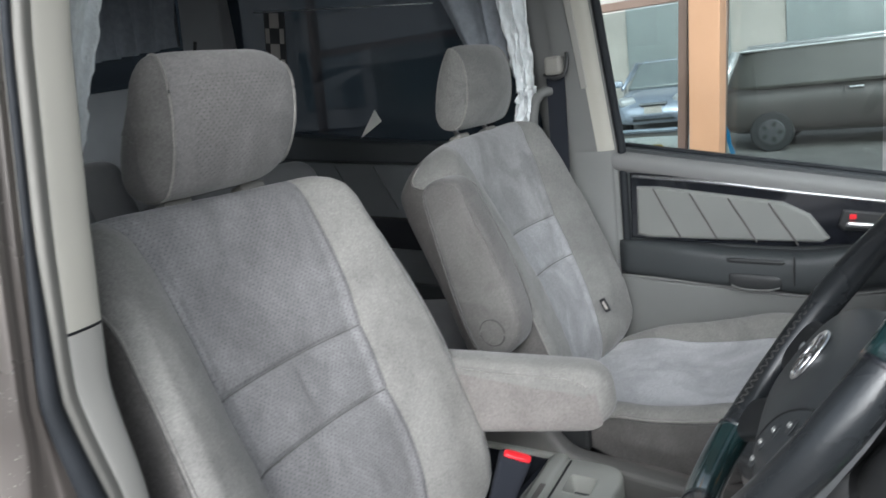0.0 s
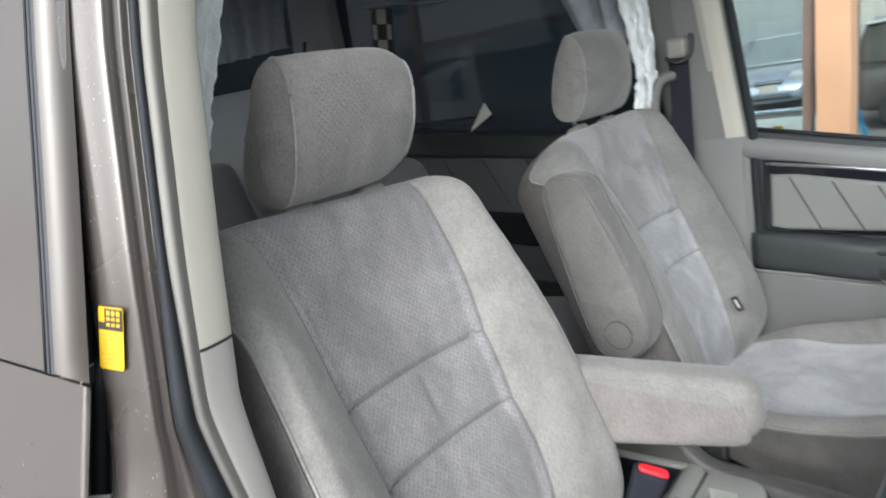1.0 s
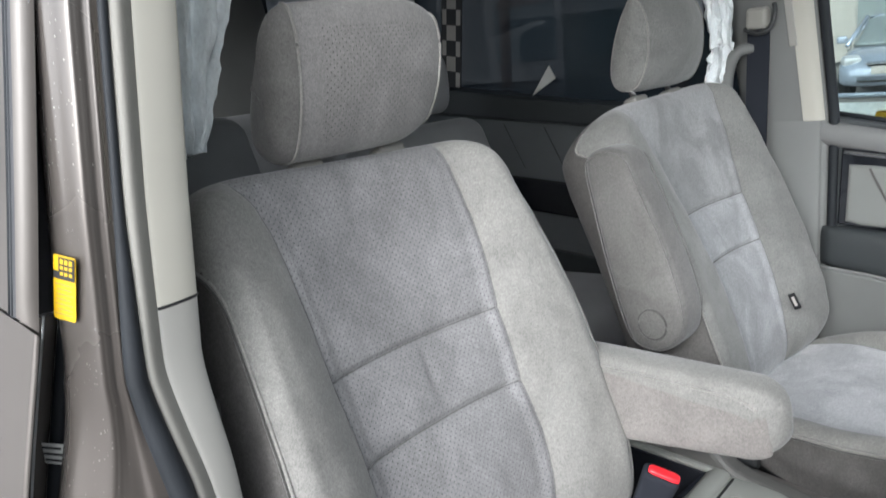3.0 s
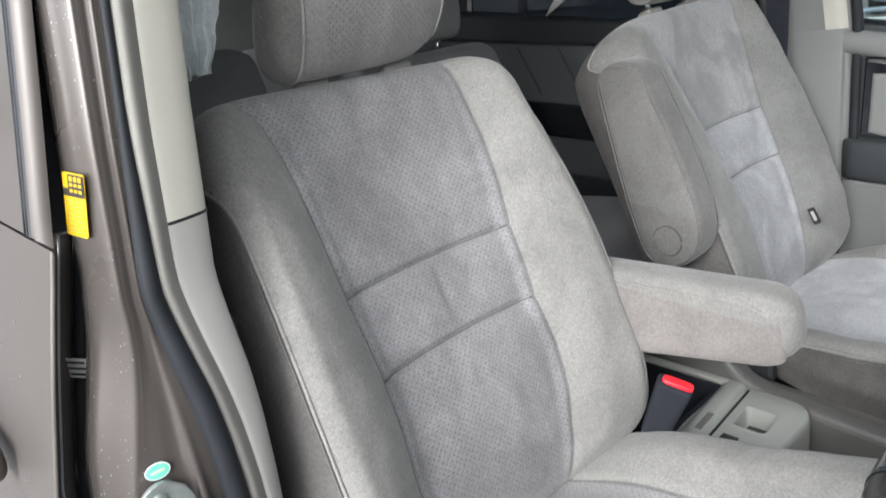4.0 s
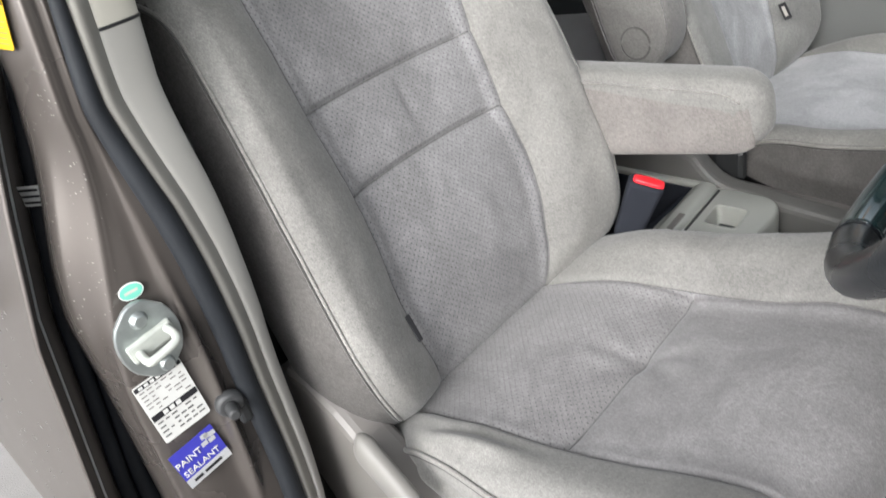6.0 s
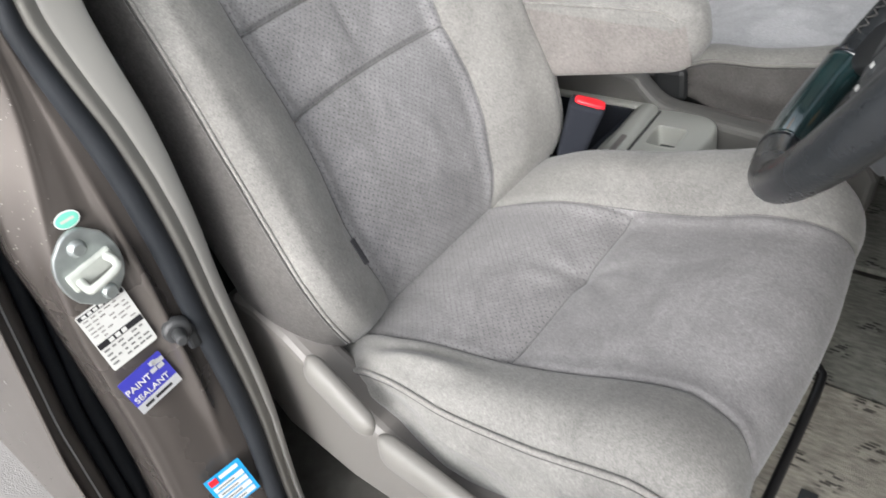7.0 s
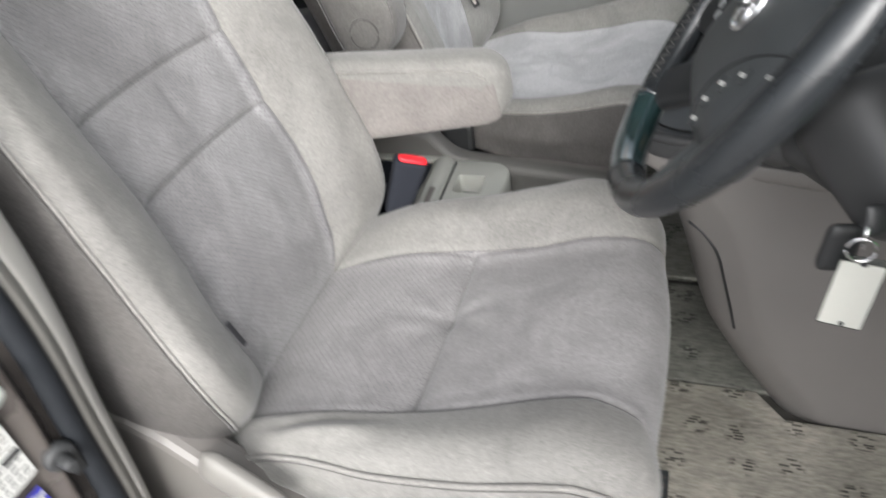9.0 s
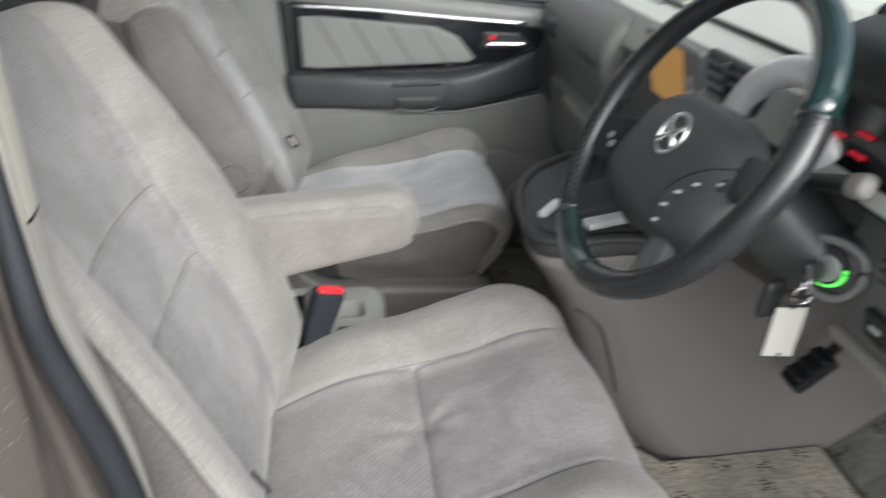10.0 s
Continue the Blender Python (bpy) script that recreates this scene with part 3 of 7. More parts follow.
    sub_grid("bolster", P, sets["bolster_in"], cloth, seat, "smooth grey suede side bolster")
    for key in ("upper", "middle", "lower"):
        sub_grid("insert_panel", P, sets[key], insert if key == "upper" else pale, seat, "bluish-grey perforated suede insert panel", uv=UV)
    # piping along the outer edges
    for j, way in ((n_rim, -1), (nf - 1 - n_rim, 1)):
        ids = [i for i in range(n) if -0.01 < vs[i] < top - 0.004]
        line = np.array([P[i, (j + way * wrap(vs[i])) % m] for i in ids]) + FW * 0.001
        line = np.array([line[max(0, k - 3):k + 4].mean(0) for k in range(len(line))])
        tube("piping", line[::2], 0.0023, PIPING, seat, "thin sewn piping", sides=6)
        # dark tube painted in as the shadow line beside the piping
        tube("seam", line[::2] + np.array([0, sgn * way * -0.0032, 0]) - FW * 0.0018, 0.0016, SEAM_SHADE, seat, sides=5)
    # sewn lines between the panels
    for j in (n_out, n_out + n_in - 1):
        ids = [i for i in range(n) if 0.0 < vs[i] < top - 0.012]
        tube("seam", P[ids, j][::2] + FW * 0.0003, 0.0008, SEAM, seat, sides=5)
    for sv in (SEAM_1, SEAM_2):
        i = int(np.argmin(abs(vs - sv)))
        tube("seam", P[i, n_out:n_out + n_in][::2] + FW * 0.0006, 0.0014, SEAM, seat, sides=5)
    return P, vs


# side outlines of the two headrests, (x, z): lens-shaped, set back at the foot
PAD_SIDE = {"driver": [(-0.646, 1.416), (-0.630, 1.403), (-0.624, 1.366), (-0.634, 1.310), (-0.660, 1.262), (-0.690, 1.240), (-0.736, 1.239), (-0.757, 1.255), (-0.751, 1.290), (-0.728, 1.336), (-0.696, 1.383), (-0.664, 1.412)],
            "passenger": [(-0.704, 1.411), (-0.676, 1.401), (-0.654, 1.374), (-0.646, 1.334), (-0.653, 1.286), (-0.678, 1.247), (-0.706, 1.230), (-0.742, 1.229), (-0.761, 1.246), (-0.764, 1.278), (-0.751, 1.336), (-0.728, 1.389)]}


def headrest(seat, yc, sgn, insert):
    org = np.array([-0.445, yc, 0.68])
    prof = smooth_path([(x, 0, z) for x, z in PAD_SIDE["driver" if sgn < 0 else "passenger"]], 6, True)
    if sgn < 0:
        # the pad sits low on its posts
        prof[:, 2] -= 0.005 + 0.005 * np.clip((1.33 - prof[:, 2]) / 0.09, 0, 1)
    mid = prof.mean(0)
    n_r = len(prof)
    ym = yc + (0.008 if sgn < 0 else 0.006)
    half = 0.118 if sgn < 0 else 0.112
    dist = np.concatenate([[0], np.cumsum(np.linalg.norm(np.diff(prof, axis=0), axis=1))])
    fall = np.clip((prof[:, 0] - mid[0]) / 0.06, -0.3, 1)          # the front face is crowned across

    def outline(k, grow):
        inner = sgn < 0 and k > 0
        q = abs(k / half)
        p = mid + (prof - mid) * grow
        p = p - np.array([0.006 if inner else 0.020, 0, 0]) * (fall * q ** 2)[:, None]
        if inner:
            # the inboard end is rounded off above and below
            p[:, 2] = mid[2] + (p[:, 2] - mid[2]) * (1 - 0.15 * min(q, 1.1) ** 5)
        return p + np.array([0, ym + k, 0])

    edge_o = -(half - 0.020) if sgn < 0 else -half
    ks = np.linspace(edge_o, half, 41)
    band = np.array([outline(k, 1.0 - 0.075 * abs(k / half) ** 5) for k in ks])
    UVb = np.array([np.stack([np.full(n_r, k), dist], 1) for k in ks])
    cells = [(i, j) for i in range(40) for j in range(n_r)]
    face = [(i, j) for i, j in cells if 5 <= i < 38 and fall[j] > 0.12 and fall[(j + 1) % n_r] > 0.12 and abs(prof[j, 2] - mid[2]) < 0.066]
    rest = sorted(set(cells) - set(face))
    hr = sub_grid("headrest", band, rest, HEAD_PLAIN if sgn < 0 else BOLSTER_P, seat, "grey suede headrest pad", uv=UVb)
    sub_grid("headrest_face", band, face, insert, hr, "perforated grey suede face" if sgn < 0 else "", uv=UVb)
    for s in (-1, 1):
        bulge = 0.030 if sgn < 0 and s < 0 else 0.012
        caps = np.array([outline((half if s > 0 else edge_o) + s * bulge * math.sqrt(1 - g ** 3.4), (0.926 if s > 0 or sgn > 0 else 0.969) * g + 0.0005) for g in np.concatenate([np.cos(np.linspace(0, 1.2, 9)), np.linspace(0.3, 0, 4)])])
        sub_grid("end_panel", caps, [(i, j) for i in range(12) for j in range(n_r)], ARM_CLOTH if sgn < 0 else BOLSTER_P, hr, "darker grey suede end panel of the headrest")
        tube("piping", outline((half if s > 0 else edge_o) + s * 0.0004, 0.929 if s > 0 or sgn > 0 else 0.972), 0.0022, PIPING, hr, closed=True, sides=6)
    side = np.array([0, 1.0, 0])
    for s in (-0.070, 0.070):
        base = org + UP * (0.603 if sgn < 0 else 0.597) + FW * -0.004 + side * (s - sgn * 0.014)
        part("guide", rbox(base, (0.032, 0.048, 0.015), 0.006, (0, -20, 0)), LEVER, seat, "grey headrest guide sleeve")
        part("post", cyl(base + UP * 0.03, UP, 0.006, 0.06, 12), CHROME, hr, "chromed headrest post")


def cushion(seat, yc, sgn, rear_mat, front_mat, edge_x=0.0):
    """The seat cushion: stations run from the rear over the top and down the nose."""
    driver = sgn < 0
    nx, nz = (0.006, 0.0) if driver else (0.014, 0.0)
    path = smooth_path([(-0.50, 0, 0.640), (-0.44, 0, 0.658), (-0.37, 0, 0.672), (-0.28, 0, 0.674 + nz), (-0.19, 0, 0.686 + nz), (-0.115 + nx * 0.5, 0, 0.705 + nz), (-0.068 + nx, 0, 0.707 + nz), (-0.030 + nx, 0, 0.692 + nz), (-0.014 + nx, 0, 0.656), (-0.032 + nx, 0, 0.60), (-0.072 + nx, 0, 0.545)], 12)
    cum = np.concatenate([[0], np.cumsum(np.linalg.norm(np.diff(path, axis=0), axis=1))])
    seam_i = int(np.argmin(abs(path[:, 0] + 0.275)))
    d = np.gradient(path, axis=0)
    d /= np.linalg.norm(d, axis=1)[:, None]
    nrm = np.stack([-d[:, 2], 0 * d[:, 0], d[:, 0]], 1)
    a_in = np.concatenate([np.linspace(-1, -0.88, 6), np.linspace(-0.86, 0.86, 46), np.linspace(0.88, 1, 6)])
    a_out = np.concatenate([np.linspace(0, 0.12, 5)[1:], np.linspace(0.12, 0.94, 24)[1:], np.linspace(0.94, 1, 5)[1:]])
    n_rim = 4
    n_out, n_in, n_side = len(a_out), len(a_in), 10
    P, UV = [], []
    for i, p in enumerate(path):
        L = cum[i]
        x = p[0]
        nose = smoothstep(cum[-1] - 0.20, cum[-1] - 0.06, L)
        s = float(interp(L, [(0, 0.190), (0.10, 0.186), (0.25, 0.160), (0.345, 0.144), (0.43, 0.134), (0.48, 0.140), (0.53, 0.165), (0.60, 0.210)]))
        hw = float(interp(L, [(0, 0.225), (0.06, 0.240), (0.2, 0.252), (0.40, 0.254), (0.46, 0.250), (0.52, 0.240), (0.58, 0.226), (0.66, 0.215)]))
        hw_i = hw + 0.016 * float(smoothstep(0.18, 0.38, L))
        s_o = min(s, hw - 0.012)
        s_i = 0.006 + hw - 0.060 if not driver and L < 0.5 else float(interp(L, [(0, 0.095), (0.11, 0.114), (0.22, 0.130), (0.33, 0.136), (0.43, 0.148), (0.50, 0.170), (0.60, 0.215)]))
        s_i = min(s_i, hw - 0.012)
        u = np.concatenate([-(s_o + (hw - s_o) * a_out)[::-1], np.where(a_in < 0, a_in * s_o, a_in * s_i), s_i + (hw_i - s_i) * a_out])
        au = np.abs(u)
        hw_o, hw = hw, np.where(u < 0, hw, hw_i)
        s = np.where(u < 0, s_o, s_i)
        # the inboard bolster rises from low at the back to full height at the front
        rise = float(interp(L, [(0, 0.012), (0.10, 0.027), (0.20, 0.040), (0.30, 0.046), (0.42, 0.046)]))
        low_side = 0.024 * smoothstep(-0.02, 0.09, L)
        tall = np.where(u < 0, low_side, rise) if driver else np.where(u < 0, rise * 0.85, 0.034 * smoothstep(0.0, 0.2, L))
        bol = tall * np.where(u < 0, 1 - 0.75 * nose, 1 - 0.9 * smoothstep(cum[-1] - 0.29, cum[-1] - 0.10, L))
        w = bol * smoothstep(s - 0.03, s + 0.065, au)
        r = 0.048
        e = np.clip((au - (hw - r)) / r, 0, 1)
        w -= r * (1 - np.sqrt(np.clip(1 - e * e, 0, 1)))
        w -= 0.0045 * np.exp(-(((au - s) / 0.0045) ** 2)) * (1 - 0.5 * nose)
        tuft = np.exp(-((u / 0.018) ** 2) - ((L - cum[seam_i]) / 0.018) ** 2)
        w -= (1.0 if driver else 0.0) * np.where(au < s, 0.0065 * np.exp(-(((L - cum[seam_i]) / 0.0045) ** 2)) + 0.004 * np.exp(-(((L - cum[seam_i]) / 0.03) ** 2)), 0) + (0.008 if driver else 0.0) * tuft
        w += 0.008 * np.exp(-((u / 0.11) ** 2)) * np.exp(-(((L - 0.37) / 0.1) ** 2))
        # radiating pulls round the pinched middle, loose folds on the bolsters
        ang = np.arctan2(u, L - cum[seam_i] + 1e-6)
        rad = np.hypot(u, L - cum[seam_i])
        w += 0.0016 * np.sin(ang * 7 + 0.7 + 12 * rad) * np.exp(-((rad - 0.045) / 0.035) ** 2)
        w += np.array([0.0016 * noise.noise(Vector((q * 9, L * 10, yc * 5))) + 0.0004 * noise.noise(Vector((q * 40, L * 30, yc))) for q in u])
        fold = np.where((au > s) & (u < 0) & driver, 0.0045 * np.sin((au - s) * 150 + L * 12) * np.exp(-((L - 0.14) / 0.07) ** 2) * smoothstep(s, s + 0.03, au) * (1 - smoothstep(hw - 0.03, hw, au)), 0)
        w += fold
        we = w[-1]
        drop = float(interp(L, [(0, 0.05), (0.1, 0.075), (0.3, 0.12), (0.42, 0.140), (0.52, 0.115), (0.62, 0.075)]))
        sw = we - drop * np.linspace(0, 1, n_side + 1)[1:]
        wav = np.array([0.0055 * noise.noise(Vector((L * 12 + q * 10, q * 26 - L * 5, yc * 7))) + 0.0016 * noise.noise(Vector((L * 20 + q * 30, q * 60, yc))) for q in sw])
        su = hw_o + 0.004 * np.sin(np.linspace(0.3, np.pi, n_side)) + wav
        U = np.concatenate([u, su + hw_i - hw_o, -su[::-1]])
        W = np.concatenate([w, sw, sw[::-1]])
        back = np.where(U < 0, 0.016, 0.026) * smoothstep(cum[-1] - 0.30, cum[-1] - 0.16, L) * (U / 0.25) ** 2
        row = np.array([p[0], yc, p[2]])[None] - np.array([1.0, 0, 0])[None] * back[:, None] + nrm[i][None] * W[:, None] + np.array([0, -sgn, 0])[None] * U[:, None]
        # below the piping the sides hang straight down to a hem
        nu = len(u)
        for edge, cols in ((nu - 1, range(nu, nu + n_side)), (0, range(len(U) - 1, nu + n_side - 1, -1))):
            e0 = row[edge]
            hem = min(float(interp(e0[0], [(-0.5, 0.625), (-0.40, 0.600), (-0.30, 0.578), (-0.15, 0.578), (-0.12, 0.584), (-0.09, 0.606), (-0.07, 0.640), (-0.05, 0.670)])), e0[2] - 0.004)
            for k_, c_ in enumerate(cols):
                q = (k_ + 1) / n_side
                row[c_, 0], row[c_, 2] = e0[0] - 0.006 * q, e0[2] + (hem - e0[2]) * q
        P.append(row)
        UV.append(np.stack([U, np.full(len(U), L)], 1))
    P, UV = np.array(P), np.array(UV)
    n, m = P.shape[:2]
    nf = 2 * n_out + n_in
    sets = {k: [] for k in ("rear", "front", "out", "in", "side_out", "side_in", "under")}
    for i in range(n - 1):
        for j in range(m):
            if j < n_rim:
                key = "side_out"
            elif j < n_out:
                key = "out"
            elif j < n_out + n_in - 1:
                key = "rear" if i < seam_i else "front"
            elif j < nf - 1 - n_rim:
                key = "in"
            elif j < nf + n_side - 1:
                key = "side_in"
            elif j == nf + n_side - 1:
                key = "under"
            else:
                key = "side_out"
            sets[key].append((i, j))
    sub_grid("rear_panel", P, sets["rear"], rear_mat, seat, "perforated bluish-grey suede rear cushion panel" if driver else "pale worn suede rear cushion panel, lightened for missing daylight", uv=UV)
    sub_grid("front_panel", P, sets["front"], front_mat, seat, "creased bluish-grey suede front cushion panel" if driver else "pale worn suede front cushion panel, lightened for missing daylight", uv=UV)
    sub_grid("cushion_bolster", P, sets["out"], BOLSTER, seat, "light grey suede cushion bolster")
    sub_grid("cushion_bolster", P, sets["in"], BOLSTER, seat, "light grey suede cushion bolster")
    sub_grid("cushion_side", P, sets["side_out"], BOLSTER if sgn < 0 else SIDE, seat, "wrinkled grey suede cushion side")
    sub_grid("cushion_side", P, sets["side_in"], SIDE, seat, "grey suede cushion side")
    sub_grid("underside", P, sets["under"], DARK, seat)
    for j in (n_rim, nf - 1 - n_rim):
        ids = [i for i in range(n) if 0.05 < cum[i] < cum[-1] - 0.02]
        out_ = np.array([0, sgn if j == n_rim else -sgn, 0])
        tube("piping", P[ids, j] + out_ * 0.0015 + np.array([0, 0, 0.001]), 0.0034, PIPING, seat, "thin sewn piping", sides=6)
        # the shadow under the piping, drawn as a dark tube
        tube("seam", P[ids, j] + out_ * 0.0012 - np.array([0, 0, 0.0042]), 0.0022, SEAM_SHADE, seat, sides=5)
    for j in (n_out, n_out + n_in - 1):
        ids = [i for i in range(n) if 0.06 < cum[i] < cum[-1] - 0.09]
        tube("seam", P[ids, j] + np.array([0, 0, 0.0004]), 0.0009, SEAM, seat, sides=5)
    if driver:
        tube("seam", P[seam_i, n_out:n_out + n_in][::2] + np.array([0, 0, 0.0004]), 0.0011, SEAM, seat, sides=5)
    return P


def front_seat(name, yc, sgn, label):
    seat = thing(name, (-0.25, yc, 0.372), label, "car seat", "front seats")
    driver = sgn < 0
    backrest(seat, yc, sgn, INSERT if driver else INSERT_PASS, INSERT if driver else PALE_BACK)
    headrest(seat, yc, sgn, INSERT_HEAD if driver else BOLSTER_P)
    cushion(seat, yc, sgn, INSERT_SEAT if driver else PALE_LIT, INSERT_PLAIN if driver else PALE_LIT)
    o, i = sgn, -sgn
    # base frame, rails and feet
    part("seat_base", rbox((-0.27, yc, 0.555), (0.40, 0.40, 0.10), 0.015), DARKER, seat, "black seat frame under the cushion")
    for k in (-0.17, 0.17):
        part("seat_rail", rbox((-0.32, yc + k, 0.385), (0.40, 0.045, 0.03), 0.006), DARKER, seat, "steel slide rail")
        for x in (-0.44, -0.20):
            part("bracket", rbox((x, yc + k, 0.455), (0.05, 0.035, 0.12), 0.006), DARKER, seat)
    # adjuster bar under the nose
    yb = yc
    bar = smooth_path([(-0.22, yb - 0.125, 0.455), (-0.09, yb - 0.125, 0.455), (-0.045, yb - 0.118, 0.452), (-0.032, yb - 0.09, 0.45), (-0.032, yb, 0.45), (-0.034, yb + 0.165, 0.45), (-0.042, yb + 0.192, 0.452), (-0.07, yb + 0.200, 0.455), (-0.22, yb + 0.200, 0.455)], 6)
    tube("adjuster_bar", bar, 0.0065, BAR, seat, "black steel slide adjuster bar", sides=10)
    if driver:
        y = yc - 0.252
        side = prism([(-0.640, 0.56), (-0.645, 0.66), (-0.63, 0.705), (-0.600, 0.722), (-0.560, 0.718), (-0.515, 0.694), (-0.478, 0.664), (-0.44, 0.640), (-0.38, 0.605), (-0.30, 0.575), (-0.20, 0.590), (-0.13, 0.612), (-0.07, 0.622), (-0.030, 0.615), (-0.016, 0.59), (-0.03, 0.53), (-0.08, 0.475), (-0.28, 0.45), (-0.48, 0.455), (-0.60, 0.49)], "y", y - 0.022, y + 0.03, 0.014, 3)
        part("side_shield", side, SHIELD, seat, "taupe-grey plastic side shield")
        pill("recline_lever", (-0.464, y - 0.030, 0.690), (-0.366, y - 0.038, 0.640), (0.5, 0, 0.8), 0.023, 0.012, LEVER, seat, "light grey recliner lever", 2.6, 0.019, 0.011, 0.020)
        pill("height_lever", (-0.372, y - 0.032, 0.610), (-0.170, y - 0.034, 0.576), (0.2, 0, 1), 0.026, 0.012, LEVER, seat, "long light grey height lever", 2.8, 0.017, 0.010, 0.022)
        kx, kz = -0.112, 0.648
        knob_bm = cyl((kx, y - 0.040, kz), (0, 1, 0), 0.033, 0.036, 40, 0.031, 0.005)
        for v in knob_bm.verts:
            q = math.atan2(v.co.z - kz, v.co.x - kx)
            k = 1 + 0.07 * math.cos(q * 8)
            v.co.x, v.co.z = kx + (v.co.x - kx) * k, kz + (v.co.z - kz) * k
        part("adjuster_knob", knob_bm, LEVER, seat, "ribbed light grey adjuster knob")
        # lowered inboard armrest
        arm = pill("armrest", (-0.600, yc + 0.282, 0.832), (-0.240, yc + 0.285, 0.865), (0, 1, 0), 0.034, 0.067, BOLSTER, seat, "lowered pinkish-grey suede armrest", 3.6, 0.036, 0.046, 0.045, 40, 30)
        pill("side_panel", (-0.592, yc + 0.2572, 0.822), (-0.254, yc + 0.2602, 0.853), (0, 1, 0), 0.0115, 0.062, ARM_SIDE, arm, "pinkish-grey suede side panel", 3.2, 0.0115, 0.037, 0.034, 40, 30)
        zt = smooth_path([(-0.585, yc + 0.2487, 0.8875), (-0.45, yc + 0.2495, 0.8900), (-0.33, yc + 0.2505, 0.8930), (-0.290, yc + 0.2508, 0.8915), (-0.268, yc + 0.2513, 0.882)], 5)
        tube("piping", zt, 0.0019, PIPING, arm, sides=6)
        part("pivot_cover", cyl((-0.57, yc + 0.247, 0.82), (0, 1, 0), 0.02, 0.012, 24, None, 0.003), PLASTIC, arm)
        part("side_tag", rbox((-0.463, yc - 0.167, 0.762), (0.002, 0.007, 0.034), 0.001, (0, -26, 0)), INK, seat, "black sewn side tag")
    else:
        y = yc - 0.275
        part("side_shield", prism([(-0.60, 0.52), (-0.60, 0.63), (-0.55, 0.625), (-0.50, 0.60), (-0.30, 0.585), (-0.10, 0.580), (-0.075, 0.56), (-0.09, 0.50), (-0.30, 0.46)], "y", y - 0.02, y + 0.03, 0.012, 3), PLASTIC_D, seat, "taupe plastic side shield")
        # folded-up armrest: a thick pad with a rounded head, standing beside the backrest
        pad = smooth_path([(-0.716, 0, 1.128), (-0.704, 0, 1.152), (-0.662, 0, 1.163), (-0.620, 0, 1.150), (-0.594, 0, 1.102), (-0.547, 0, 1.012), (-0.510, 0, 0.922), (-0.500, 0, 0.866), (-0.517, 0, 0.826), (-0.562, 0, 0.800), (-0.607, 0, 0.804), (-0.632, 0, 0.834), (-0.667, 0, 0.930), (-0.702, 0, 1.060)], 5, True)
        ring = [(-0.615 + (q[0] + 0.608) * 0.87, 0.981 + (q[2] - 0.981) * 0.975) for q in pad]
        pm = np.mean(ring, 0)
        arm = part("armrest", prism(ring, "y", yc - 0.336, yc - 0.262, 0.018, 5, True), ARM_CLOTH, seat, "folded-up grey suede armrest, shade included in the colour")
        for yy, k_ in ((yc - 0.3335, 0.955), (yc - 0.2645, 0.955)):
            tube("piping", [(*(pm + (np.array(c_) - pm) * k_)[:1], yy, (pm + (np.array(c_) - pm) * k_)[1]) for c_ in ring], 0.0013, ARM_CLOTH, arm, closed=True, sides=6)
        dc = np.array([-0.581, yc - 0.336, 0.858])
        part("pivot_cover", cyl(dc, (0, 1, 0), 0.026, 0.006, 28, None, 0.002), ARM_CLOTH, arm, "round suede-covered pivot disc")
        tube("disc_seam", [dc + np.array([0.0265 * math.cos(q), -0.0015, 0.0265 * math.sin(q)]) for q in np.linspace(0, 2 * np.pi, 36, endpoint=False)], 0.0020, SEAM_SHADE, arm, closed=True, sides=5)
        tag_c = Vector((-0.470, yc + 0.108, 0.775))
        part("side_tag", quad_sheet(tag_c, FW, UP, 0.015, 0.034, 0.002, 0.001), INK, seat, "black sewn tag with a pale centre")
        part("tag_centre", quad_sheet(tag_c + Vector((0, -0.0022, 0)), FW, UP, 0.006, 0.020, 0.001), CONCRETE, seat)
    # the runners stand a little askew: the inboard side sits further back
    skew = Matrix(((1, -0.04, 0, 0.04 * yc), (0, 1, 0, 0), (0, 0, 1, 0), (0, 0, 0, 1)))
    for ob in seat.children_recursive:
        ob.data.transform(skew)
    if not driver:
        # this seat is set further back on its runners
        seat.location.x -= 0.034
        for ob in seat.children:
            ob.matrix_parent_inverse = Matrix.Translation(seat.location).inverted()
        for ob in seat.children_recursive:
            if ob.name.split(".")[0] not in ("armrest", "pivot_cover", "disc_seam") and not (ob.parent and ob.parent.name.startswith("armrest")):
                ob.data.transform(Matrix.Translation((-0.034, 0, 0)))
    return seat


driver_seat = front_seat("driver_seat", 0.842, -1, "grey suede driver's seat with perforated inserts and lowered armrest")
passenger_seat = front_seat("passenger_seat", 1.67, 1, "grey suede passenger seat with pale worn centre and folded-up armrest")

# ---- the vehicle's shell ----
def shell(name, bm, material, label, category):
    return tagged(part(name, bm, material), label, category, kind="structure")


ground = mesh("ground", [(-400, -400, -0.12), (400, -400, -0.12), (400, 400, -0.12), (-400, 400, -0.12)], [(0, 1, 2, 3)], ASPHALT)
tagged(ground, "weathered grey asphalt parking ground", "ground", kind="structure")
shell("floor", rbox((-0.95, 1.255, 0.29), (3.6, 1.60, 0.12), 0.0), CARPET, "dark grey carpeted vehicle floor", "floor")
shell("ceiling", rbox((-1.24, 1.255, 1.865), (2.70, 1.56, 0.05), 0.0), HEADLINER, "pale grey fabric roof lining", "ceiling")
shell("wall_rear", rbox((-2.80, 1.255, 1.10), (0.06, 1.60, 1.50), 0.0), DOOR_GREY, "grey tailgate trim at the rear", "wall")
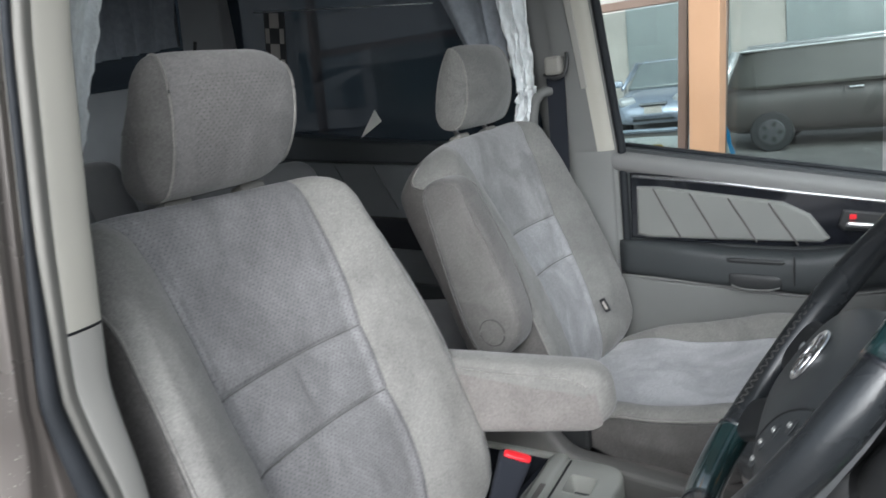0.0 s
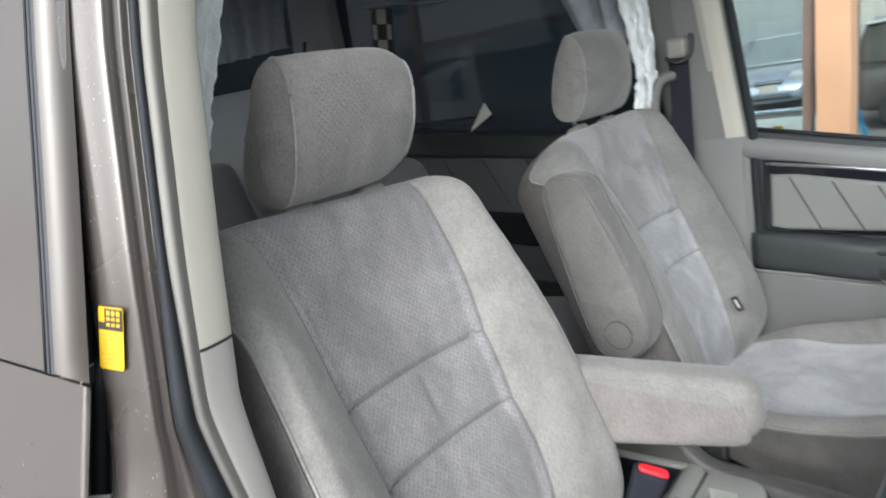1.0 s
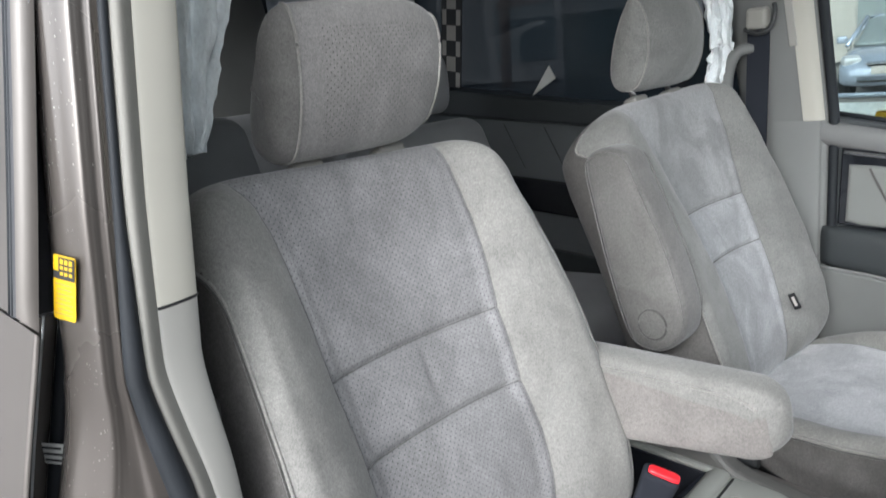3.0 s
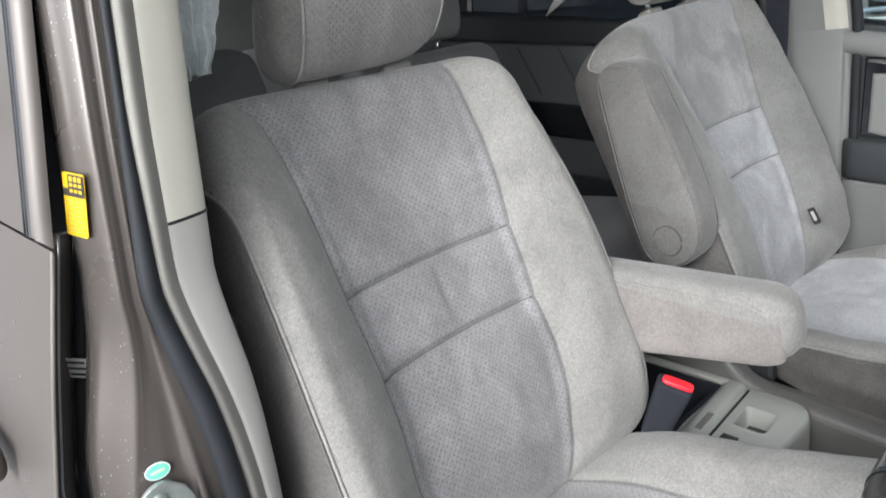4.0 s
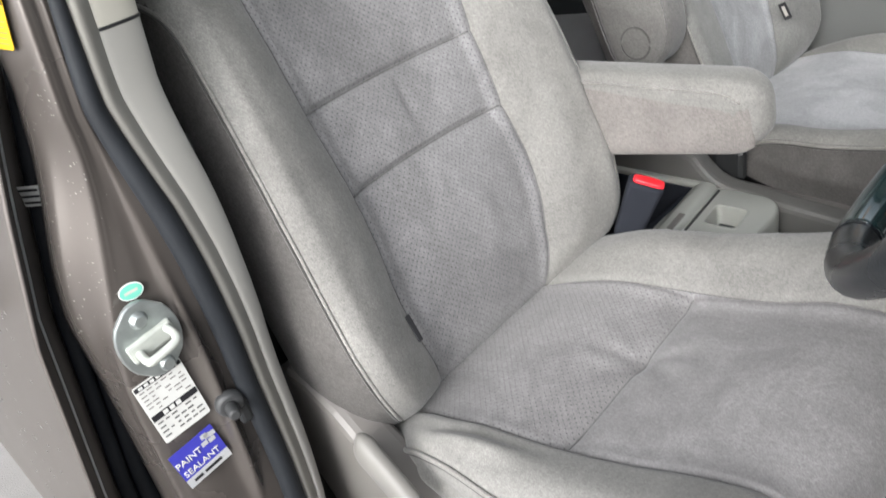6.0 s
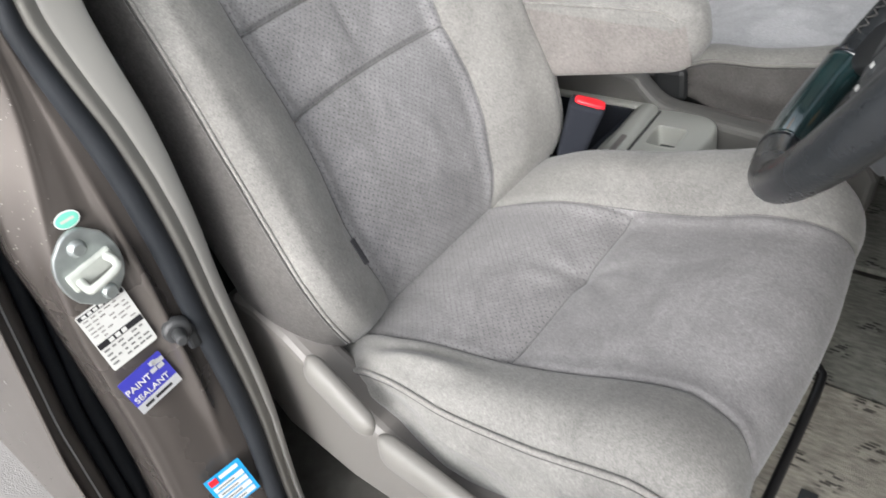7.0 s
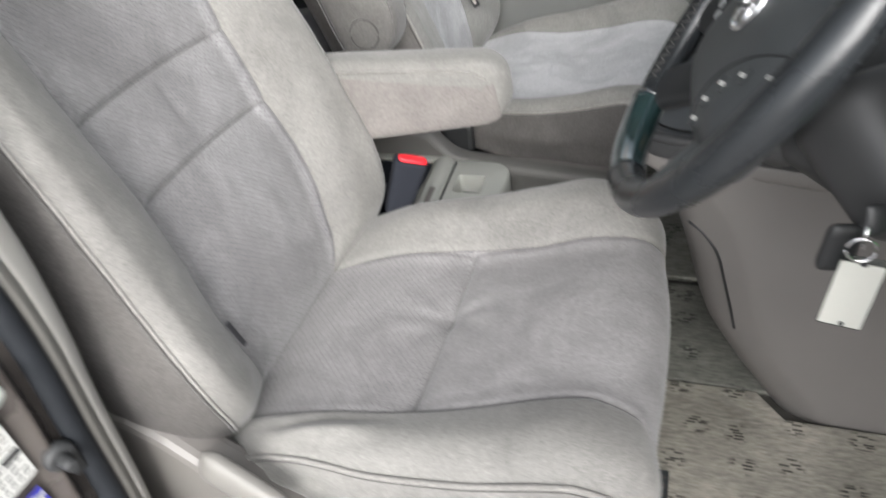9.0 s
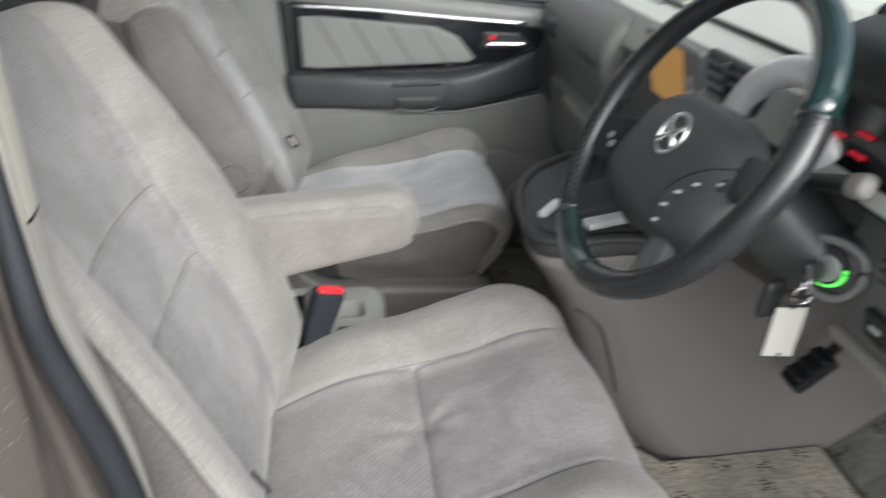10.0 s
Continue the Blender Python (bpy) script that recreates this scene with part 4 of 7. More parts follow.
shell("wall_front", rbox((0.86, 1.255, 0.70), (0.06, 1.62, 0.70), 0.0), CARPET, "dark carpeted firewall under the dashboard", "wall")

# toe board rising towards the firewall
shell("toe_board", prism([(0.48, 0.352), (0.84, 0.62), (0.84, 0.352)], "y", 0.48, 1.05, 0.0), MAT_B, "sloping grey carpeted toe board", "floor")

# driver's and walk-through mats
mat_thing = tagged(part("floor_mat", prism([(-0.20, 0.56), (0.42, 0.56), (0.46, 0.60), (0.46, 1.046), (0.16, 1.046), (0.12, 1.096), (-0.20, 1.096)], "z", 0.352, 0.366, 0.004), MAT),
                   "sandy grey pile floor mat with dark dashes, soiled", "floor mat")
part("mat_badge", rbox((-0.006, 0.850, 0.3675), (0.021, 0.118, 0.004), 0.0015, (0, 0, 2)), DOOR_DARK, mat_thing, "dark woven badge")
for k in range(7):
    part("badge_bar", rbox((-0.005, 0.803 + 0.0155 * k, 0.3697), (0.009, 0.0050 + 0.003 * (k % 2), 0.0012), 0.0003, (0, 0, 2)), SIDE, mat_thing)
tagged(part("floor_mat", prism([(-0.30, 1.10), (0.22, 1.10), (0.22, 1.355), (-0.30, 1.355)], "z", 0.352, 0.364, 0.004), MAT_B), "grey-green pile mat strip in the walk-through", "floor mat")
tagged(part("floor_mat", prism([(-0.30, 1.375), (0.45, 1.375), (0.45, 1.93), (-0.30, 1.93)], "z", 0.352, 0.364, 0.004), MAT_B), "grey-green pile floor mat before the passenger seat", "floor mat")


def loft_z(name, zs, ring_at, material, parent=None, label="", k=5):
    """A ribbon that follows a cross-section up through the heights zs."""
    R = []
    for z in zs:
        pts = smooth_path([(x, y, z) for x, y in ring_at(z)], k)
        R.append(pts)
    R = np.array(R)
    return mesh(name, R.reshape(-1, 3), grid_faces(*R.shape[:2]), material, parent, label)


def lean(z):
    return float(interp(z, [(0.3, -0.01), (0.6, 0.0), (0.86, 0.006), (1.10, 0.0), (1.24, 0.015), (1.41, 0.037), (1.85, 0.12)]))


# cross-sections of the pillar over and under the belt line: side, first ridge, flat face, second ridge, seal flange
UPPER = [(-0.72, 0.56), (-0.665, 0.505), (-0.615, 0.457), (-0.588, 0.439), (-0.566, 0.434), (-0.545, 0.4430), (-0.5325, 0.4495), (-0.5312, 0.4545), (-0.5315, 0.458), (-0.5320, 0.461), (-0.5310, 0.464), (-0.530, 0.467), (-0.533, 0.472), (-0.530, 0.478)]
LOWER = [(-0.72, 0.50), (-0.64, 0.42), (-0.605, 0.390), (-0.580, 0.383), (-0.560, 0.384), (-0.546, 0.3880), (-0.5305, 0.3885), (-0.5262, 0.397), (-0.5240, 0.406), (-0.520, 0.424), (-0.518, 0.449), (-0.5040, 0.460), (-0.5135, 0.472), (-0.514, 0.497)]


def pillar_ring(z):
    t = 1 - float(smoothstep(0.82, 1.10, z))
    ts = 1 - float(smoothstep(0.90, 1.13, z))
    s = float(smoothstep(0.45, 0.70, z))
    out = []
    for k, (a, b) in enumerate(zip(UPPER, LOWER)):
        q = ts if k > 11 or k < 5 else (t + ts) / 2 if k == 5 else t
        fade = 0.0105 * (1 - float(smoothstep(0.62, 0.74, z))) if k == 11 else 0.0       # the second ridge runs out below the switch
        out.append((a[0] * (1 - q) + b[0] * q - fade, a[1] * (1 - q) + b[1] * q + lean(z) - 0.012 * (1 - s)))
    return out


def pillar_x(y, z):
    """Where the pillar's face lies at a height, by its distance across."""
    r = pillar_ring(z)[5:12]
    return float(np.interp(y, [p[1] for p in r], [p[0] for p in r]))


ZS = np.concatenate([np.linspace(0.20, 0.85, 24), np.linspace(0.88, 1.16, 24), np.linspace(1.2, 1.86, 22)])
pillar = thing("door_pillar", (-0.55, 0.45, 0.2), "bronze-grey metallic painted door pillar with wet droplets and stickers", "pillar", kind="structure")
loft_z("pillar_skin", ZS, pillar_ring, PAINT, pillar, "bronze-grey metallic painted steel", 6)


def seal_xy(z):
    return (pillar_ring(z)[-1][0] + 0.008, pillar_ring(z)[-1][1] - 0.003 - float(interp(z, [(0.6, 0.0), (0.8, 0.006), (0.92, 0.006), (1.0, 0.002), (1.15, 0.002)])))


tube("door_seal", [(*seal_xy(z), z) for z in ZS], [float(interp(z, [(0.3, 0.0112), (1.0, 0.0112), (1.12, 0.0085), (1.25, 0.0040), (1.85, 0.0035)])) for z in ZS], RUBBER, pillar, "thick black rubber door seal", sides=12)


def lip_ring(z):
    x, y = seal_xy(z)
    g = float(interp(z, [(0.4, 0.016), (0.8, 0.018), (1.1, 0.020), (1.25, 0.020), (1.41, 0.020), (1.85, 0.02)]))
    o = float(interp(z, [(0.9, 0.0), (1.25, -0.006)]))
    return [(x - 0.014, y + 0.006 + o), (x - 0.002, y + 0.008 + o), (x + 0.006, y + 0.006 + g * 0.5 + o), (x - 0.002, y + 0.010 + g + o)]


def trim_ring(z):
    x, y = lip_ring(z)[-1]
    g = float(interp(z, [(0.3, 0.010), (0.6, 0.014), (0.83, 0.018), (0.92, 0.023), (1.03, 0.033), (1.12, 0.040), (1.23, 0.042), (1.41, 0.042), (1.85, 0.042)]))
    return [(x - 0.004, y - 0.003), (x + 0.002, y + 0.002), (x - 0.004, y + g * 0.8), (x - 0.016, y + g), (x - 0.07, y + g + 0.006), (x - 0.16, y + g - 0.01), (x - 0.22, y + 0.0)]


loft_z("seal_lip", ZS, lip_ring, TRIM_L, pillar, "olive-beige trim lip beside the seal", 5)
SPLIT = 1.155
loft_z("upper_trim", np.linspace(SPLIT + 0.0015, 1.86, 40), trim_ring, TRIM, pillar, "beige upper pillar trim", 6)
loft_z("lower_trim", np.linspace(0.36, SPLIT - 0.0015, 50), trim_ring, TRIM_G, pillar, "grey lower pillar trim", 6)
jr = np.array(smooth_path([(x, y, SPLIT) for x, y in trim_ring(SPLIT)], 6))
tube("trim_joint", jr - np.array([0.0035, 0, 0]), 0.0028, INK, pillar, sides=6)

# seat-belt anchor peeping out beside the seat
belt_anchor = thing("belt_anchor", (-0.60, 0.585, 0.95), "dark seat-belt bolt and webbing behind the pillar trim", "seat belt")
part("bolt", cyl((-0.580, 0.552, 1.022), (0.6, 0.8, 0.1), 0.011, 0.02, 12), DARKER, belt_anchor)
tube("latch_plate", [(-0.576, 0.546, 1.012), (-0.572, 0.553, 1.003), (-0.568, 0.559, 0.996)], [0.0026, 0.0022, 0.0012], ZINC, belt_anchor, "bright latch plate", sides=8)

# stickers on the pillar
AX, AY, AZ = Vector((1, 0, 0)), Vector((0, 1, 0)), Vector((0, 0, 1))


def sticker(name, c, w, h, material, label, n=(1, -0.25, 0), roll=0.0, corner=0.001):
    n = Vector(n).normalized()
    b = (AZ - n * n.z).normalized()
    a = b.cross(n)
    q = Matrix.Rotation(radians(roll), 3, n)
    a, b = q @ a, q @ b
    ob = part(name, quad_sheet(Vector(c) + n * 0.001, a, b, w, h, 0.0006, corner), material, pillar, label)
    return ob, Vector(c) + n * 0.0022, a, b


def bar_on(ob, c, a, b, x, y, w, h, material):
    part("print_bar", quad_sheet(c + a * x + b * y, a, b, w, h, 0.0002), material, ob)


yel, c, a, b = sticker("caution_sticker", (-0.5520, 0.4455, 1.186), 0.0240, 0.054, YELLOW, "yellow and black caution sticker", (0.42, -0.91, 0.09), -11, 0.002)
bar_on(yel, c, a, b, 0.003, 0.0165, 0.0170, 0.0185, INK)
bar_on(yel, c, a, b, -0.0083, 0.0105, 0.0058, 0.0065, INK)
for k in range(3):
    for q in range(3):
        bar_on(yel, c + Vector((0.0002, -0.0003, 0)), a, b, -0.002 + 0.0048 * q, 0.0222 - 0.0050 * k, 0.0034, 0.0026 if k else 0.0040, YELLOW)
for k in range(7):
    bar_on(yel, c, a, b, 0.0006 * (k % 3), 0.003 - 0.0042 * k, 0.0185 - 0.0025 * (k % 2), 0.0006, BROWN)
def oval_on(c, a, b, wa, wb, lift):
    bm = bmesh.new()
    nrm = a.cross(b).normalized()
    lo = [bm.verts.new(c + a * (wa / 2 * math.cos(t)) + b * (wb / 2 * math.sin(t))) for t in np.linspace(0, 2 * np.pi, 32, endpoint=False)]
    hi = [bm.verts.new(v.co + nrm * lift) for v in lo]
    bm.faces.new(hi)
    for i in range(32):
        bm.faces.new((lo[i], lo[(i + 1) % 32], hi[(i + 1) % 32], hi[i]))
    return bm


nn_ = Vector((1, -0.30, 0)).normalized()
q_ = Matrix.Rotation(radians(8), 3, nn_)
oa, ob_ = q_ @ AZ.cross(nn_), q_ @ AZ
oc = Vector((pillar_x(0.4370, 0.942) + 0.0012, 0.4370, 0.942))
grn = part("round_sticker", oval_on(oc, oa, ob_, 0.0225, 0.0165, 0.0006), WHITE, pillar, "oval mint-green inspection sticker with a pale rim")
part("sticker_field", oval_on(oc + nn_ * 0.0007, oa, ob_, 0.0205, 0.0145, 0.0003), GREEN, grn, "mint-green field")
part("print_bar", quad_sheet(oc + nn_ * 0.0011, oa, ob_, 0.0125, 0.0026, 0.0002), CONCRETE, grn)
lab, c, a, b = sticker("tyre_label", (-0.5165, 0.424, 0.825), 0.050, 0.073, WHITE, "white tyre-pressure and notice label", (1, -0.04, 0), 4, 0.002)
bar_on(lab, c, a, b, 0, 0.033, 0.048, 0.005, INK)
bar_on(lab, c, a, b, 0, -0.004, 0.048, 0.007, INK)
rngl = random.Random(3)
for k in range(10):
    for q in range(6):
        if rngl.random() < 0.85:
            bar_on(lab, c, a, b, -0.019 + 0.0075 * q, (0.0275 - 0.0048 * k) if k < 6 else (-0.0115 - 0.0058 * (k - 6)), rngl.uniform(0.003, 0.0066), 0.0012 if k < 6 else 0.0019, PLASTIC_D if k < 6 else DASH)
for k in range(7):
    bar_on(lab, c + Vector((0.0003, 0, 0)), a, b, -0.018 + 0.006 * k, 0.033, 0.0042, 0.0030, WHITE)
for k in range(3):
    bar_on(lab, c + Vector((0.0003, 0, 0)), a, b, -0.010 + 0.007 * k, -0.004, 0.0050, 0.0048, WHITE)
pst, c, a, b = sticker("sealant_sticker", (-0.5165, 0.424, 0.750), 0.050, 0.048, BLUE, "royal-blue and silver paint-sealant sticker", (1, -0.04, 0), 8, 0.001)
letters("sealant_word", "PAINT", c + b * 0.008 - a * 0.010, a, b, 0.0105, WHITE, pst)
letters("sealant_word", "SEALANT", c - b * 0.006 - a * 0.002, a, b, 0.0100, WHITE, pst)
bar_on(pst, c, a, b, 0, -0.018, 0.050, 0.012, SILVER)
for dx, wd in ((-0.013, 0.010), (0.005, 0.020)):
    bar_on(pst, c + Vector((0.0003, 0, 0)), a, b, dx, -0.018, wd, 0.0036, INK)
for k, (dx, dy) in enumerate([(0.010, 0.010), (0.016, 0.016), (0.018, 0.009), (0.013, 0.018), (0.021, 0.015)]):
    bar_on(pst, c, a, b, dx, dy, 0.007, 0.0055, SILVER)
blu, c, a, b = sticker("service_sticker", (-0.5095, 0.441, 0.562), 0.046, 0.062, CYAN, "sky-blue service sticker with white table", (1, -0.22, 0), 6, 0.001)
for k in range(4):
    bar_on(blu, c, a, b, 0.0, 0.010 - 0.011 * k, 0.038, 0.008, WHITE)
    bar_on(blu, c + Vector((0.0003, 0, 0)), a, b, -0.004, 0.010 - 0.011 * k, 0.022, 0.0016, INK)
bar_on(blu, c, a, b, -0.014, 0.023, 0.010, 0.010, RED)
bar_on(blu, c, a, b, 0.006, 0.024, 0.024, 0.006, WHITE)
wlb, c, a, b = sticker("protector_label", (-0.602, 0.4185, 1.032), 0.030, 0.020, WHITE, "small white printed label", (0.45, -1, 0), 3, 0.001)
for k in range(3):
    bar_on(wlb, c, a, b, 0, 0.006 - 0.006 * k, 0.024, 0.0022, INK)

# door striker
plate_ring = [(0.430 + 0.030 * math.cos(t) * (1.0 if abs(math.sin(t)) < 0.75 else 0.9), 0.898 + 0.040 * math.sin(t)) for t in np.linspace(0, 2 * np.pi, 28, endpoint=False)]
striker = part("striker", prism(plate_ring, "x", -0.516, -0.510, 0.0015), ZINC, pillar, "zinc-plated striker plate with a cream steel loop")
loop = smooth_path([(x_, 0.430 + (y_ - 0.434) * 0.85, z_ + 0.012) for x_, y_, z_ in [(-0.512, 0.418, 0.882), (-0.498, 0.416, 0.881), (-0.487, 0.416, 0.881), (-0.483, 0.421, 0.882), (-0.483, 0.446, 0.886), (-0.487, 0.452, 0.889), (-0.498, 0.453, 0.890), (-0.512, 0.452, 0.890)]], 5)
tube("striker_loop", loop, 0.0042, CREAM, striker, sides=10)
part("loop_base", rbox((-0.508, 0.430, 0.897), (0.006, 0.046, 0.020), 0.003, (8, 0, 0)), CREAM, striker)
part("screw", cyl((-0.507, 0.428, 0.921), (1, 0, 0), 0.009, 0.006, 20, 0.006, 0.001), ZINC, striker)
part("screw", cyl((-0.507, 0.434, 0.868), (1, 0, 0), 0.008, 0.005, 20, 0.006, 0.001), ZINC, striker)
switch = part("courtesy_switch", cyl((-0.502, 0.468, 0.792), (1, -0.3, 0), 0.016, 0.010, 24, 0.013, 0.003), DARK, pillar, "black rubber door-light switch")
part("plunger", cyl((-0.490, 0.464, 0.792), (1, -0.3, 0), 0.007, 0.018, 16, 0.006, 0.002), DARK, switch)
part("switch_tab", rbox((-0.503, 0.478, 0.776), (0.010, 0.014, 0.030), 0.004), DARKER, switch)

# rain droplets on the painted pillar
rng = random.Random(4)
drops_v, drops_f = [], []
for k in range(420):
    z = rng.uniform(0.42, 1.45)
    ring = smooth_path([(x, y, z) for x, y in pillar_ring(z)], 6)
    j = rng.randint(22, 36) if rng.random() < 0.75 else rng.randint(22, 54)
    p, q = ring[j], ring[j + 1]
    tdir = (q - p) / np.linalg.norm(q - p)
    nn = np.array([-tdir[1], tdir[0], 0])
    if nn[0] * 0.7 - nn[1] * 0.7 < 0:
        nn = -nn
    c = p + (q - p) * rng.random()
    r = rng.choice([0.0003, 0.0004, 0.0005, 0.0006, 0.0009])
    base = len(drops_v)
    drops_v.append(c + nn * r * 0.6)
    for t in range(6):
        drops_v.append(c + tdir * r * math.cos(t * 1.0472) + np.array([0, 0, 1.0]) * r * 1.3 * math.sin(t * 1.0472))
    drops_f += [(base, base + 1 + t, base + 1 + (t + 1) % 6) for t in range(6)]
DROP = shader("water_drop", (0.13, 0.12, 0.11), 0.06, vary=0.05, bump=0.0, coat=1.0)
tagged(mesh("rain_droplets", drops_v, drops_f, DROP, pillar, "fine rain droplets"), kind="stuff")

# rear sliding door beside the pillar
sliding = thing("sliding_door", (-1.4, 0.36, 0.3), "champagne metallic sliding door, shut, beaded with rain", "door", kind="structure")


def skin_y(z):
    return float(interp(z, [(0.25, 0.325), (0.45, 0.305), (0.70, 0.322), (0.92, 0.354), (1.03, 0.383), (1.15, 0.418), (1.25, 0.439), (1.344, 0.458), (1.42, 0.473), (1.85, 0.565)]))


def edge_x(z):
    return float(interp(z, [(0.25, -0.60), (0.75, -0.610), (1.1, -0.614), (1.85, -0.610)]))


ZD = np.linspace(0.25, 1.152, 40)
loft_z("door_skin", ZD, lambda z: [(-2.0, skin_y(z)), (edge_x(z) - 0.05, skin_y(z)), (edge_x(z) - 0.012, skin_y(z) + 0.001), (edge_x(z) - 0.003, skin_y(z) + 0.006), (edge_x(z), skin_y(z) + 0.018), (edge_x(z) - 0.003, skin_y(z) + 0.032), (edge_x(z) - 0.03, skin_y(z) + 0.04)], PAINT_OUT, sliding, "champagne metallic door skin", 5)
ZU = np.linspace(1.155, 1.86, 24)
loft_z("door_frame", ZU, lambda z: [(-2.0, skin_y(z)), (edge_x(z) - 0.04, skin_y(z)), (edge_x(z) - 0.026, skin_y(z) + 0.002)], PAINT_OUT, sliding, "painted upper door frame", 4)
loft_z("frame_moulding", ZU, lambda z: [(edge_x(z) - 0.026, skin_y(z) + 0.001), (edge_x(z) - 0.018, skin_y(z) - 0.002), (edge_x(z) - 0.008, skin_y(z) + 0.001), (edge_x(z) - 0.006, skin_y(z) + 0.012), (edge_x(z), skin_y(z) + 0.016), (edge_x(z), skin_y(z) + 0.032), (edge_x(z) - 0.03, skin_y(z) + 0.04)], MOULD, sliding, "black ribbed window-frame moulding", 5)
for off, dy, rr_, mt in ((0.026, -0.0005, 0.0016, RUBBER), (0.014, -0.001, 0.0014, RUBBER), (0.004, 0.010, 0.0022, RUBBER)):
    tube("moulding_rib", [(edge_x(z) - off, skin_y(z) + dy, z) for z in ZU], rr_, mt, sliding, sides=6)
# silver colour stands in for the highlight along the folded edge
tube("hem", [(edge_x(z) - 0.001, skin_y(z) + 0.020, z) for z in ZD], 0.0018, SILVER, sliding, "folded door hem, its highlight painted silver", sides=6)
tube("edge_seal", [(edge_x(z) - 0.004, skin_y(z) + 0.042, z) for z in np.linspace(0.25, 1.86, 50)], 0.008, RUBBER, sliding, "black rubber edge seal", sides=8)
tube("inner_seal", [(edge_x(z) - 0.016, skin_y(z) + 0.062, z) for z in np.linspace(0.25, 1.86, 50)], 0.012, RUBBER, sliding, sides=8)
pill("pull_handle", (-0.93, skin_y(0.93) - 0.022, 0.93), (-0.685, skin_y(0.93) - 0.022, 0.93), (0, 0, 1), 0.020, 0.014, PAINT_OUT, sliding, "champagne painted pull handle", 2.8, None, None, 0.03)
rng = random.Random(9)
dv, df = [], []
for k in range(160):
    z = rng.uniform(0.35, 1.09)
    x = edge_x(z) - rng.uniform(0.02, 0.30)
    y = skin_y(z) - 0.0006
    r = rng.choice([0.0008, 0.0012, 0.0018])
    base = len(dv)
    dv.append((x, y - r * 0.6, z))
    for t in range(6):
        dv.append((x + r * math.cos(t * 1.0472), y, z + 1.2 * r * math.sin(t * 1.0472)))
    df += [(base, base + 1 + t, base + 1 + (t + 1) % 6) for t in range(6)]
tagged(mesh("rain_droplets", dv, df, DROP, sliding, "fine rain droplets"), kind="stuff")
# inner lining of the right side behind the pillar, roof edge and rocker panel
shell("wall_right", prism([(-2.80, 0.36), (-0.76, 0.36), (-0.76, 1.15), (-2.80, 1.20)], "y", 0.49, 0.53, 0.0), REAR, "dark grey lining of the right side", "wall")
shell("rocker", prism([(0.285, 0.20), (0.30, 0.36), (0.34, 0.385), (0.46, 0.385), (0.50, 0.352), (0.50, 0.20)], "x", -0.62, 0.85, 0.006), PAINT, "bronze-grey painted door sill", "sill")
part("scuff_plate", rbox((0.12, 0.47, 0.388), (1.35, 0.085, 0.012), 0.004), PLASTIC_D, bpy.data.objects["rocker"], "taupe plastic sill cover")
shell("roof_skin", prism([(0.42, 1.80), (0.50, 1.90), (0.70, 1.945), (1.81, 1.945), (2.01, 1.90), (2.09, 1.80), (1.99, 1.80), (1.97, 1.86), (0.55, 1.86), (0.53, 1.80)], "x", -2.85, 0.30, 0.01), PAINT_OUT, "champagne metallic roof", "roof")
g4 = mesh("window_4", [(-2.80, 0.50, 1.20), (-0.80, 0.46, 1.15), (-0.80, 0.56, 1.84), (-2.80, 0.56, 1.84)], [(0, 1, 2, 3)], SMOKED)
g4.visible_shadow = False
tagged(g4, "smoked glass along the right rear side", "window", kind="structure")
shell("front_pillar", prism([(0.15, 1.80), (0.08, 1.86), (0.60, 1.20), (0.86, 1.02), (0.90, 1.06)], "y", 0.40, 0.47, 0.01), PAINT_OUT, "champagne painted right windscreen pillar", "pillar")
shell("front_pillar", prism([(0.15, 1.80), (0.08, 1.86), (0.60, 1.20), (0.86, 1.02), (0.90, 1.06)], "y", 2.02, 2.09, 0.01), PAINT_OUT, "champagne painted left windscreen pillar", "pillar")
glz = mesh("windscreen", [(0.11, 0.47, 1.84), (0.11, 2.03, 1.84), (0.88, 2.06, 1.06), (0.88, 0.44, 1.06)], [(0, 1, 2, 3)], CLEAR)
glz.visible_shadow = False
tagged(glz, "clear laminated windscreen", "window", kind="structure")

# driver's door, swung wide open in front of the opening
ddoor = thing("driver_door", (0.72, 0.36, 0.3), "champagne front door with black window frame, swung wide open", "door", kind="structure")
ang = radians(-112)
dm = Matrix.Translation((0.72, 0.37, 0)) @ Matrix.Rotation(ang, 4, "Z")


def swung(bm):
    bmesh.ops.transform(bm, matrix=dm, verts=bm.verts)
    return bm


# built along -x from the hinge, then swung about it
def leaf(c, s, r=0.006):
    bm = rbox(c, s, r)
    return swung(bm)


part("door_skin", leaf((0.55, -0.02, 0.72), (1.10, 0.05, 0.80), 0.02), PAINT_OUT, ddoor, "champagne metallic door skin")
part("inner_panel", leaf((0.55, 0.035, 0.72), (1.04, 0.05, 0.72), 0.015), DOOR_GREY, ddoor, "grey moulded inner panel")
part("window_sill", leaf((0.56, 0.0, 1.135), (1.06, 0.055, 0.025), 0.008), RUBBER, ddoor, "black rubber window sill strip")
part("frame_post", leaf((1.07, 0.0, 1.45), (0.045, 0.035, 0.62), 0.008), RUBBER, ddoor, "black window-frame post")
part("frame_top", leaf((0.78, 0.0, 1.77), (0.60, 0.035, 0.04), 0.008), RUBBER, ddoor, "black window-frame top")
part("armrest", leaf((0.55, 0.085, 0.86), (0.62, 0.07, 0.07), 0.02), DARK, ddoor, "dark moulded armrest")

# ---- passenger door and left side ----
pdoor = thing("door_1", (-0.2, 2.0, 0.36), "grey and slate passenger door lining with glossy black inlay, shut", "door", kind="structure")
